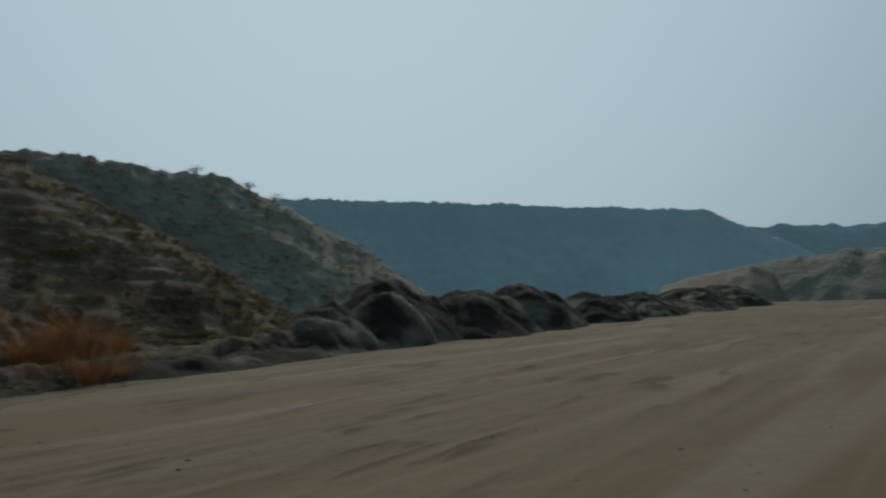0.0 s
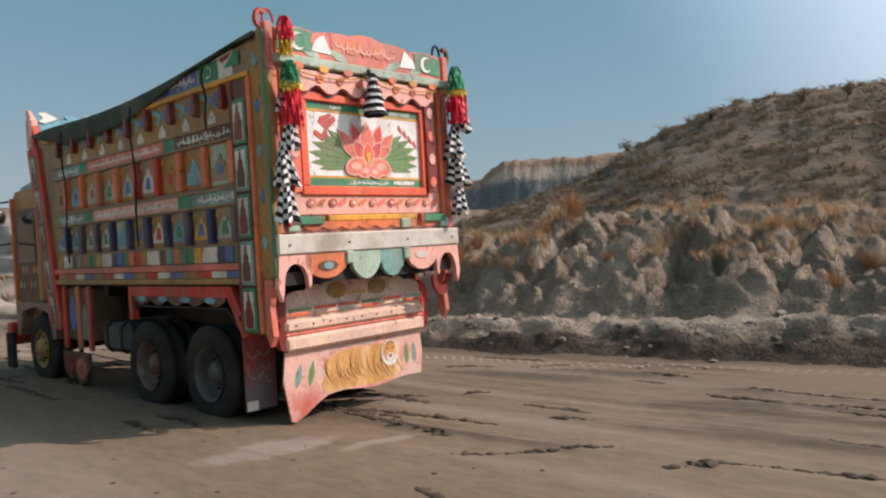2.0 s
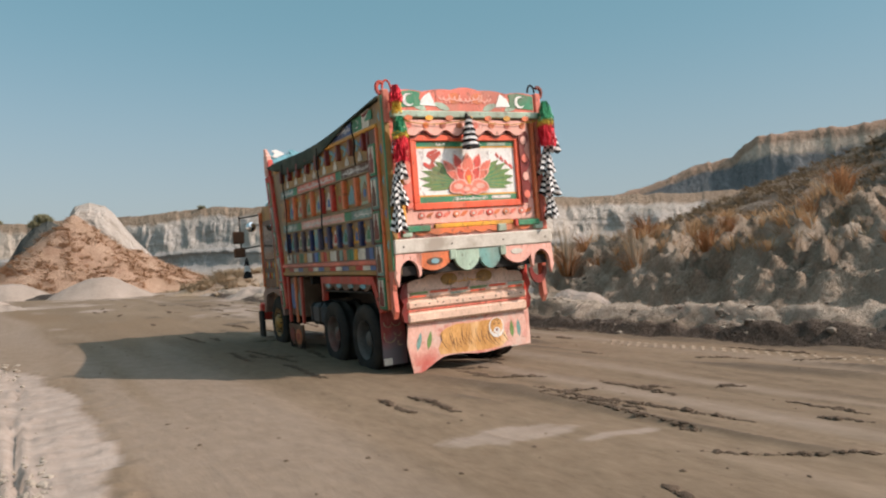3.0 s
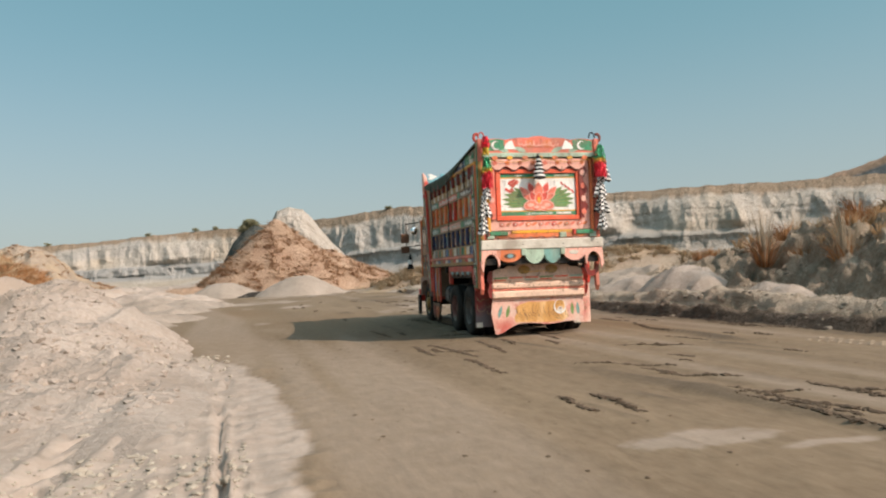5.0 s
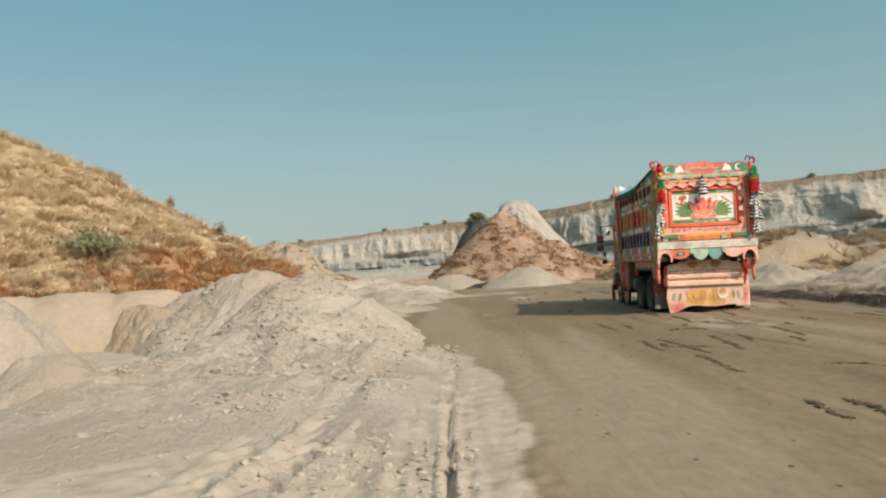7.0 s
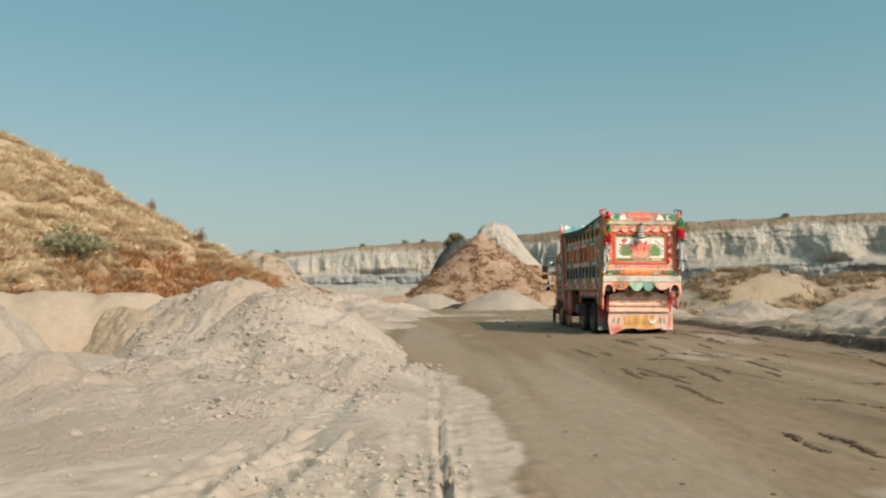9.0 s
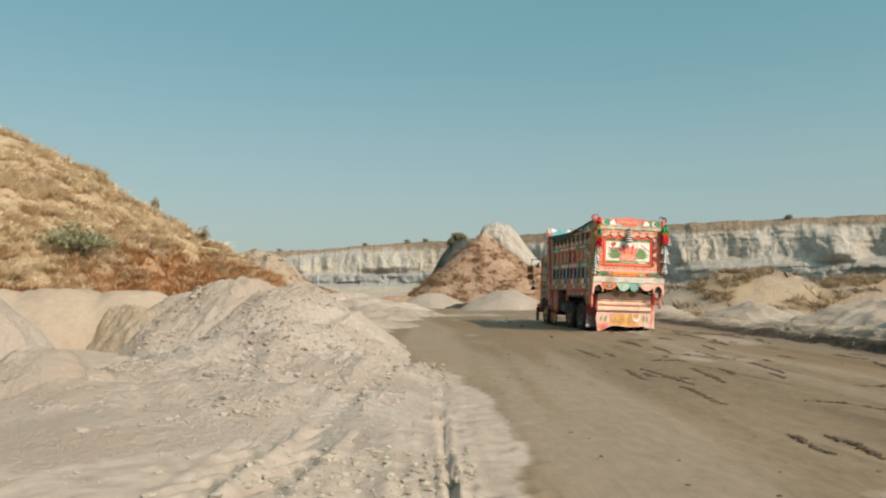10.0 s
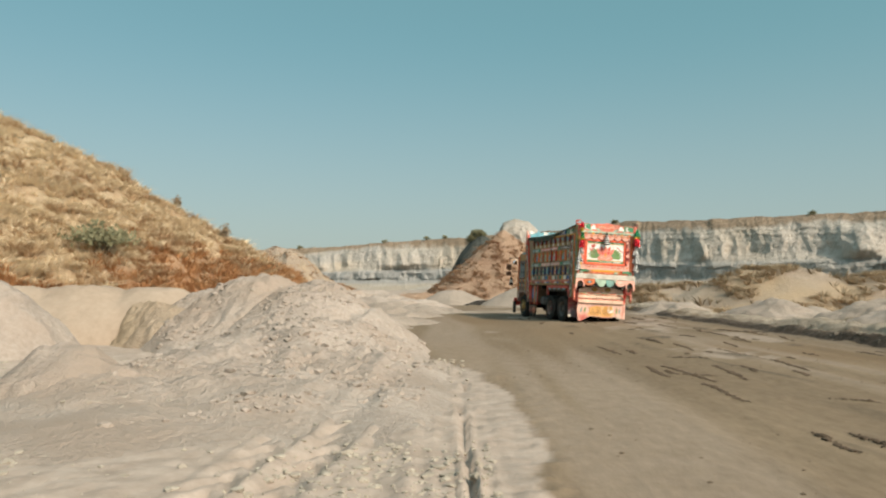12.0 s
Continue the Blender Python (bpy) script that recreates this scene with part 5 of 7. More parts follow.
def build_wheel(x, y, side, twin, rim_mat, hub_mat):
    """A wheel that turns about its own x axis; twin wheels have two tyres."""
    w = tagged(new("wheel"), "dusty black truck wheel")
    w.parent = truck
    w.matrix_basis = pose(x, y, 0.52)
    for off in ((0.0, -0.33 * side) if twin else (0.0,)):
        bm = bmesh.new()
        lathe(bm, tyre_profile(0.27), (off, 0, 0), "x", 84)
        for vert in bm.verts:
            rr = math.hypot(vert.co.y, vert.co.z)
            if rr > 0.48:
                turn = (math.degrees(math.atan2(vert.co.z, vert.co.y)) + (3 if vert.co.x > off else 0)) / (360 / 84)
                if round(turn) % 2:
                    vert.co.y *= 1 - 0.014 / rr
                    vert.co.z *= 1 - 0.014 / rr
        finish("tyre", bm, M_RUBBER, w, "worn black rubber tyre")
    bm = bmesh.new()
    o = 0.135 * side
    if twin:
        prof = [(o, 0.285), (o * 0.9, 0.27), (o * 0.3, 0.255), (-o * 0.3, 0.25), (-o * 0.35, 0.13), (o * 0.2, 0.125), (o * 0.55, 0.10), (o * 0.6, 0.0)]
    else:
        prof = [(o, 0.285), (o * 0.9, 0.265), (o * 0.6, 0.25), (o * 0.9, 0.15), (o * 1.2, 0.13), (o * 1.35, 0.07), (o * 1.4, 0.0)]
    lathe(bm, prof, (0, 0, 0), "x", 28)
    rim = finish("rim", bm, rim_mat, w)
    bm = bmesh.new()
    for k in range(10):
        a = 2 * math.pi * k / 10
        xx = -o * 0.3 if twin else o * 0.85
        rod(bm, (xx, 0.19 * math.cos(a), 0.19 * math.sin(a)), (xx + 0.035 * side, 0.19 * math.cos(a), 0.19 * math.sin(a)), 0.014, 6)
    tagged(finish("wheel_nut_ring", bm, hub_mat, rim), kind="stuff")
    return w


def build_bed():
    """The tipper bed: floor, plain boards on the far side, headboard and roof of tarpaulin."""
    bm = bmesh.new()
    box(bm, -1.15, 1.15, 0.0, 5.4, 1.44, 1.56)
    floor = finish("bed_floor", bm, M_STEEL, truck)
    for y in (0.6, 1.4, 2.2, 3.0, 3.8, 4.6):
        bm = bmesh.new()
        box(bm, -1.1, 1.1, y, y + 0.1, 1.30, 1.44)
        finish("cross_bearer", bm, M_STEEL, floor)
    bm = bmesh.new()
    prism(bm, under_tarp(0.0, 5.4, 1.5), "x", 1.12, 1.19)
    right = finish("side_board", bm, P["ochre"], truck)
    for k in range(9):
        bm = bmesh.new()
        box(bm, 1.19, 1.24, 0.3 + 0.58 * k, 0.4 + 0.58 * k, 1.55, 3.38, 0.01)
        finish("pilaster", bm, P["orange"], right)
    for z in (1.6, 2.3, 2.93, 3.40):
        bm = bmesh.new()
        box(bm, 1.19, 1.23, 0.0, 5.4, z - 0.06, z + 0.06, 0.01)
        finish("rail", bm, P["red"], right)
    bm = bmesh.new()
    prism(bm, [(5.36, 1.5), (5.44, 1.5), (5.84, 3.58), (5.76, 3.58)], "x", -1.09, 1.11)
    head = finish("headboard", bm, P["pink"], truck)
    bm = bmesh.new()
    pts = [(-1.16, 3.36)] + [(-1.16 + 2.32 * k / 32, 3.80 + 0.07 * abs(math.sin(k * math.pi / 4)) + 0.08 * math.exp(-((k - 16) / 8.0) ** 2)) for k in range(33)] + [(1.16, 3.36)]
    prism(bm, pts, "y", 5.79, 5.85)
    finish("crest", bm, P["sky"], head, "turquoise wavy crest board")
    for k in range(7):
        bm = bmesh.new()
        x = -1.0 + 0.33 * k
        pts = [(x + 0.16 * math.cos(a) * (0.6 + 0.4 * math.cos(3 * a)), 3.86 + 0.08 * math.sin(a)) for a in [2 * math.pi * i / 14 for i in range(14)]]
        prism(bm, pts, "y", 5.77, 5.785)
        finish("ribbon", bm, P["sky"] if k % 2 else P["white"], head)
    b = bmesh.new()
    box(b, -1.24, -1.12, 5.74, 5.90, 3.40, 3.84, 0.03)
    rod(b, (-1.18, 5.82, 3.82), (-1.22, 5.80, 3.95), 0.06, 8, 0.03)
    finish("front_post", b, P["pink"], truck, "carved pink front post with a knob")
    # tarpaulin
    ny, nx = 60, 26
    y = np.linspace(0.12, 5.72, ny)
    top = tarp_top(y)
    u = np.linspace(-1, 1, nx)
    X = np.repeat((u * 1.185)[None], ny, 0)
    Y = np.repeat(y[:, None], nx, 1)
    Z = top[:, None] - 0.05 * np.cos(u * np.pi / 2)[None] + 0.02 * fbm(X * 3, Y * 2, 4, 5)
    drop = np.interp(y, [0.12, 0.8, 1.4, 1.8, 2.5, 3.4, 4.5, 5.0, 5.72], [0.02, 0.025, 0.04, 0.08, 0.21, 0.24, 0.27, 0.20, 0.05]) + 0.03 * fbm(y * 2.2, y * 0, 3, 8)
    sides = []
    for s in (-1, 1):
        rows = []
        for f in (0.0, 0.25, 0.5, 0.75, 1.0):
            rows.append((s * (1.222 + 0.012 * np.sin(y * 9 + f * 4) * f + 0.006), y, top - 0.005 - drop * f))
        sides.append(rows)
    left, rightside = sides
    XX = np.concatenate([np.stack([r[0] + 0 * y for r in left[::-1]], 1), X, np.stack([r[0] + 0 * y for r in rightside], 1)], 1)
    YY = np.concatenate([np.stack([r[1] for r in left[::-1]], 1), Y, np.stack([r[1] for r in rightside], 1)], 1)
    ZZ = np.concatenate([np.stack([r[2] for r in left[::-1]], 1), Z, np.stack([r[2] for r in rightside], 1)], 1)
    tarp = sheet("tarpaulin", XX, YY, ZZ, M_TARP, "dark green tarpaulin stretched over the bed", "", kind="")
    so = tarp.modifiers.new("thickness", "SOLIDIFY")
    so.thickness = 0.012
    for key in ("category", "kind"):
        if key in tarp:
            del tarp[key]
    tarp.parent = truck
    for yy, zz in ((4.55, 1.75), (2.55, 1.9), (0.95, 3.0)):
        bm = bmesh.new()
        zt = float(np.interp(yy, y, top)) - 0.1
        pts = [(-1.262 - 0.012 * math.sin(k * 1.3), yy + 0.02 * math.sin(k * 0.9), zt + (zz - zt) * k / 8) for k in range(9)]
        for a, b in zip(pts, pts[1:]):
            rod(bm, a, b, 0.011, 6)
        finish("tie_rope", bm, M_BLACK, truck, "dark tie rope hanging over the side")


def bars(parent, y0, y1, z, h, material, x, seed, axis="x"):
    """Plain curved strokes and dots in place of script that cannot be read."""
    rnd = random.Random(seed)
    bm = bmesh.new()
    y = y0 + 0.02
    k = 0
    while y < y1 - 0.05:
        k += 1
        kind = rnd.random()
        w = h * rnd.uniform(0.3, 0.6)
        t = h * 0.13
        zc = z + rnd.uniform(-0.12, 0.12) * h
        lift = 0.003 + 0.0004 * (k % 3)
        if kind < 0.62:
            turn = rnd.uniform(-0.4, 0.4)
            angles = [math.pi + turn + math.pi * i / 6 for i in range(7)]
            out = [(y + w / 2 + (w / 2 + t) * math.cos(q), zc + 0.1 * h + (0.36 * h) * math.sin(q)) for q in angles]
            inn = [(y + w / 2 + (w / 2) * math.cos(q), zc + 0.1 * h + (0.36 * h - t) * math.sin(q)) for q in reversed(angles)]
            prism(bm, out + inn, axis, x, x - lift)
        else:
            lean = rnd.uniform(-0.1, 0.15) * h
            prism(bm, [(y, z - 0.32 * h), (y + t, z - 0.32 * h), (y + t + lean, z + 0.42 * h), (y + lean, z + 0.42 * h)], axis, x, x - lift)
            w = t
        if rnd.random() < 0.45:
            d = h * 0.09
            dy, dz = y + w / 2, z + rnd.choice((-0.42, 0.34)) * h
            prism(bm, [(dy - d, dz), (dy, dz - d), (dy + d, dz), (dy, dz + d)], axis, x, x - 0.0048)
        y += w * 0.95 + t * 0.9
    return tagged(finish("script_band", bm, material, parent), kind="stuff")


def build_left_side():
    """The painted left board, row upon row of pilasters, pictures and strips."""
    rnd = random.Random(7)
    X0 = -1.16
    bm = bmesh.new()
    prism(bm, [(0.0, 1.46), (5.35, 1.46), (5.72, 3.52)] + under_tarp(0.0, 5.70, 1.46)[2:], "x", X0, -1.10)
    board = finish("side_board", bm, P["tan"], truck, "side board painted with rows of pictures and strips")

    def slab(name, y0, y1, z0, z1, mat, proud, bevel=0.0, base=X0):
        b = bmesh.new()
        box(b, base - proud, base + 0.002, y0, y1, z0, z1, bevel)
        return finish(name, b, mat, board)

    Y0, Y1 = 0.56, 5.10
    # frieze under the tarpaulin edge
    for nm, ya, yb, za, col, proud in (("frieze", Y0, Y1 + 0.4, 3.46, "cream", 0.012), ("frieze_panel", 1.22, 2.5, 3.48, "blue", 0.018)):
        b = bmesh.new()
        prism(b, under_tarp(ya, yb, za), "x", X0 - proud, X0 + 0.002)
        finish(nm, b, P[col], board)
    bars(board, 1.26, 1.8, 3.565, 0.12, P["white"], X0 - 0.018, 3)
    slab("flag_panel", 0.82, 1.19, 3.48, 3.665, P["green"], 0.018)
    b = bmesh.new()
    prism(b, [(0.44, 3.55), (0.70, 3.56), (0.62, 3.62), (0.52, 3.68), (0.44, 3.67)], "x", X0 - 0.012, X0 - 0.02)
    finish("frieze_leaf", b, P["green"], board)
    b = bmesh.new()
    prism(b, [(0.56, 3.69), (0.80, 3.66), (0.74, 3.62), (0.64, 3.64)], "x", X0 - 0.012, X0 - 0.02)
    finish("frieze_leaf", b, P["dark_red"], board)
    b = bmesh.new()
    moon = [(1.0 + 0.06 * math.cos(a), 3.57 + 0.06 * math.sin(a)) for a in np.linspace(0.9, 5.4, 12)] + [(0.985 + 0.045 * math.cos(a), 3.578 + 0.045 * math.sin(a)) for a in np.linspace(5.2, 1.1, 12)]
    prism(b, moon, "x", X0 - 0.018, X0 - 0.022)
    finish("crescent", b, P["white"], board)
    slab("frieze_panel", 4.9, 5.4, 3.47, 3.53, P["mint"], 0.018)
    slab("rail", Y0 - 0.28, Y1 + 0.25, 3.41, 3.46, P["yellow"], 0.045, 0.008)
    # row of pendants with painted bows between them
    slab("stud_band", Y0, Y1, 3.05, 3.41, P["ochre"], 0.010)
    for k in range(9):
        y = 0.72 + 0.515 * k
        b = bmesh.new()
        prism(b, [(y - 0.018, 3.40), (y + 0.018, 3.40), (y + 0.035, 3.3), (y + 0.05, 3.2), (y + 0.03, 3.17), (y + 0.012, 3.19), (y, 3.16), (y - 0.03, 3.18), (y - 0.042, 3.22), (y - 0.03, 3.3)], "x", X0 - 0.008, X0 - 0.075)
        finish("pendant", b, P["dark_red"], board, "carved dark red pendant")
        if k < 8:
            for s in (-1, 1):
                b = bmesh.new()
                yc = y + 0.257
                prism(b, [(yc, 3.29), (yc + s * 0.08, 3.36), (yc + s * 0.20, 3.38), (yc + s * 0.19, 3.33), (yc + s * 0.07, 3.285), (yc + s * 0.13, 3.24), (yc + s * 0.12, 3.20), (yc + s * 0.06, 3.22)], "x", X0 - 0.010, X0 - 0.016)
                finish("bow", b, P["sky"] if s > 0 else P["blue"], board)
            b = bmesh.new()
            prism(b, arch_shape(y + 0.257, 3.06, 0.15, 0.14), "x", X0 - 0.010, X0 - 0.018)
            finish("small_arch", b, P["cream"], board)
    # strips with script
    for z, segs in ((2.955, ((0.55, 1.75, "brown"), (1.75, 2.0, "green"), (2.0, 4.0, "coral"), (4.0, 4.22, "green"), (4.22, 5.05, "teal"))),
                    (2.325, ((0.55, 1.45, "teal"), (1.45, 1.75, "green"), (1.75, 3.9, "pink"), (3.9, 4.15, "green"), (4.15, 5.05, "teal")))):
        slab("rail", Y0, Y1, z + 0.065, z + 0.09, P["tan"], 0.04, 0.006)
        slab("rail", Y0, Y1, z - 0.09, z - 0.065, P["tan"], 0.04, 0.006)
        for a, c, col in segs:
            slab("strip", a, c, z - 0.065, z + 0.065, P[col], 0.022)
            if c - a > 0.4:
                bars(board, a + 0.06, c - 0.06, z, 0.10, P["white"], X0 - 0.022, int(a * 100 + z * 10))
    # two rows of pictures between pilasters
    for z0, z1, col, n in ((2.44, 2.85, "orange", 9), (1.87, 2.22, "navy", 10)):
        step = (Y1 - Y0) / n
        for k in range(n):
            y = Y0 + step * k
            slab("picture_board", y + 0.12, y + step - 0.01, z0 + 0.01, z1 - 0.01, P[("ochre", "tan", "mint", "tan")[rnd.randrange(4)]], 0.014)
            b = bmesh.new()
            prism(b, arch_shape(y + 0.055 + step / 2, z0 + 0.05, step * 0.6, (z1 - z0) * 0.66), "x", X0 - 0.014, X0 - 0.022)
            pic = finish("picture", b, P[("cream", "tan", "sky", "ochre", "mint", "yellow")[rnd.randrange(6)]], board)
            for dy, dz, dc in ((0.145, 0.06, "yellow"), (step - 0.03, 0.06, "coral"), (0.145, z1 - z0 - 0.06, "sky"), (step - 0.03, z1 - z0 - 0.06, "yellow")):
                b = bmesh.new()
                prism(b, oval(y + dy, z0 + dz, 0.022, 0.026, 8), "x", X0 - 0.014, X0 - 0.021)
                finish("picture_flower", b, P[dc], board)
            b = bmesh.new()
            if rnd.random() < 0.5:
                prism(b, oval(y + 0.06 + step / 2, z0 + 0.16, 0.05, 0.06, 8), "x", X0 - 0.022, X0 - 0.027)
            else:
                prism(b, [(y + 0.0 + step / 2, z0 + 0.09), (y + 0.12 + step / 2, z0 + 0.09), (y + 0.09 + step / 2, z0 + 0.22), (y + 0.03 + step / 2, z0 + 0.22)], "x", X0 - 0.022, X0 - 0.027)
            finish("motif", b, P[("blue", "red", "green", "brown", "sky")[rnd.randrange(5)]], pic)
            b = bmesh.new()
            box(b, X0 - 0.075, X0, y + 0.01, y + 0.10, z0, z1, 0.012)
            finish("pilaster", b, P[col] if rnd.random() < 0.8 else P["red" if col == "orange" else "blue"], board)
    # coloured blocks, rail and scallops along the bottom
    cols = ("green", "red", "yellow", "cream", "brown", "blue", "orange", "green", "ochre", "cream", "navy", "teal")
    step = (Y1 - Y0) / 30
    for k in range(30):
        slab("block", Y0 + step * k + 0.004, Y0 + step * (k + 1) - 0.004, 1.68, 1.84, P[cols[(k * 5 + k // 4) % 12]], 0.030 if k % 2 else 0.024, 0.004)
    slab("rail", Y0 - 0.1, Y1 + 0.1, 1.60, 1.67, P["coral"], 0.055, 0.01)
    for k in range(16):
        y = Y0 + (Y1 - Y0) / 16 * k
        slab("lower_block", y, y + (Y1 - Y0) / 16 - 0.01, 1.53, 1.595, P[("blue", "cream", "red", "ochre")[k % 4]], 0.04)
    slab("rail", Y0 - 0.1, Y1 + 0.1, 1.46, 1.525, P["ochre"], 0.05, 0.01)
    # corner columns with niches
    for yc, lean, n, zt, zb, hw in ((0.42, 0.0, 5, 3.22, 1.0, 0.12), (5.26, 0.2, 5, 3.30, 0.85, 0.10)):
        def sk(bb):
            for vert in bb.verts:
                vert.co.y += lean * (vert.co.z - 0.85)
            return bb
        b = bmesh.new()
        box(b, X0 - 0.045, -1.10, yc - hw, yc + hw, zb - 0.02, 3.40 if yc < 1 else 3.74, 0.012)
        sk(b)
        colu = finish("corner_column", b, P["brown"] if yc < 1 else P["red"], truck, "corner column with small arched niches")
        h = (zt - zb) / n
        for k in range(n):
            z = zb + h * k
            b = bmesh.new()
            box(b, X0 - 0.075, X0 - 0.044, yc - hw + 0.015, yc + hw - 0.015, z + 0.01, z + h - 0.015, 0.008)
            finish("niche_frame", sk(b), P["teal"] if k % 2 else P["green"], colu)
            b = bmesh.new()
            box(b, X0 - 0.079, X0 - 0.074, yc - hw + 0.04, yc + hw - 0.04, z + 0.045, z + h - 0.05)
            finish("niche_panel", sk(b), P["cream"], colu)
            b = bmesh.new()
            prism(b, arch_shape(yc, z + 0.05, hw * 1.05, h * 0.8), "x", X0 - 0.078, X0 - 0.084)
            sk(b)
            finish("niche", b, P["brown"] if k % 2 else P["dark_red"], colu)
        for dy in (-hw - 0.03, hw + 0.03):
            b = bmesh.new()
            box(b, X0 - 0.06, X0, yc + dy - 0.03 * (1 + (yc > 1)), yc + dy + 0.03 * (1 + (yc > 1)), zb, 3.40, 0.008)
            sk(b)
            finish("column_bead", b, P["red"] if yc > 1 else (P["orange"] if dy < 0 else P["dark_red"]), colu)
    # rear return of the board: yellow with blue lozenges
    b = bmesh.new()
    box(b, -1.232, X0 + 0.02, -0.05, 0.075, 1.52, 3.78, 0.012)
    post = finish("rear_post", b, P["ochre"], truck, "ochre rear post with blue lozenges")
    b = bmesh.new()
    box(b, X0 - 0.03, X0, 0.08, 0.26, 1.50, 3.70, 0.006)
    finish("post_panel", b, P["ochre"], post)
    b = bmesh.new()
    box(b, -1.245, -1.225, -0.055, -0.02, 1.52, 3.76, 0.004)
    finish("post_edge", b, P["green"], post, "dark green edge strip")
    for k in range(5):
        b = bmesh.new()
        z = 1.85 + 0.42 * k
        prism(b, [(0.15, z - 0.07), (0.20, z), (0.15, z + 0.07), (0.10, z)], "x", X0 - 0.03, X0 - 0.04)
        finish("lozenge", b, P["blue"] if k % 2 else P["sky"], post)
    # wheel arch boards
    b = bmesh.new()
    outer = [(0.50, 0.98), (0.78, 1.44), (3.02, 1.44), (3.02, 1.05), (2.94, 1.05), (2.94, 1.33), (0.86, 1.33), (0.62, 0.94)]
    prism(b, outer, "x", -1.20, -1.12)
    arch = finish("wheel_arch", b, P["red"], truck, "red wheel arch board with teal scallops")
    b = bmesh.new()
    pts = [(0.92, 1.33)] + [(0.92 + 2.0 * k / 40, 1.30 - 0.07 * abs(math.sin(k * math.pi / 8))) for k in range(41)] + [(2.92, 1.33)]
    prism(b, pts, "x", -1.185, -1.15)
    finish("scallop", b, P["brown"], arch)
    for k in range(4):
        b = bmesh.new()
        prism(b, oval(1.2 + 0.5 * k, 1.30, 0.11, 0.035, 10), "x", -1.184, -1.196)
        finish("scallop_spot", b, P["sky"], arch)
    # unseen skirt and locker on the far side, added against light leaking under
    b = bmesh.new()
    box(b, 1.12, 1.19, 0.55, 5.1, 1.02, 1.45, 0.015)
    finish("skirt_light_block", b, P["red"], truck, "unseen red painted skirt board added to block light")
    b = bmesh.new()
    box(b, 0.6, 1.16, 3.6, 5.05, 0.72, 1.42, 0.02)
    finish("side_box", b, P["brown"], truck, "painted side locker")
    # side boxes ahead of the rear wheels
    b = bmesh.new()
    box(b, -1.16, -0.6, 4.15, 5.05, 0.72, 1.42, 0.02)
    sb = finish("side_box", b, P["brown"], truck, "painted side locker")
    for y, col in ((4.2, "red"), (4.55, "orange"), (5.0, "red")):
        b = bmesh.new()
        box(b, -1.20, -1.155, y - 0.05, y + 0.05, 0.60, 1.44, 0.012)
        finish("locker_post", b, P[col], sb)
    b = bmesh.new()
    prism(b, oval(4.77, 1.08, 0.12, 0.24, 14), "x", -1.16, -1.172)
    finish("locker_picture", b, P["blue"], sb)
    b = bmesh.new()
    prism(b, [(4.32, 0.74), (4.48, 0.74), (4.48, 1.1), (4.40, 1.2), (4.32, 1.1)], "x", -1.16, -1.17)
    finish("locker_picture", b, P["teal"], sb)
    # step guard with chains
    b = bmesh.new()
    prism(b, [(4.30, 0.56), (5.15, 0.56), (5.12, 0.32), (4.98, 0.17), (4.78, 0.22), (4.62, 0.13), (4.42, 0.20), (4.30, 0.36)], "x", -1.19, -1.15)
    st = finish("step_guard", b, P["brown"], truck, "painted step guard fringed with chains")
    b = bmesh.new()
    prism(b, oval(4.52, 0.35, 0.15, 0.14, 14), "x", -1.19, -1.21)
    finish("guard_disc", b, P["orange"], st)
    b = bmesh.new()
    prism(b, oval(4.92, 0.37, 0.15, 0.13, 14), "x", -1.19, -1.205)
    finish("guard_disc", b, P["dark_red"], st)
    b = bmesh.new()
    prism(b, oval(4.52, 0.35, 0.07, 0.065, 10), "x", -1.21, -1.22)
    finish("guard_disc", b, P["red"], st)
    b = bmesh.new()
    for y in (4.6, 5.1):
        box(b, -1.18, -1.14, y - 0.025, y + 0.025, 0.48, 0.74)
    finish("bracket", b, M_STEEL, st)
    b = bmesh.new()
    rr = random.Random(4)
    for k in range(40):
        y = 4.30 + 0.85 * k / 40
        z1 = 0.25 - 0.08 * abs(math.sin(2 * math.pi * k / 40))
        rod(b, (-1.17 + rr.uniform(-0.03, 0.03), y, z1 + 0.05), (-1.17 + rr.uniform(-0.03, 0.03), y, z1 - rr.uniform(0.03, 0.11)), 0.008, 5)
    finish("chain_fringe", b, M_STEEL, st)


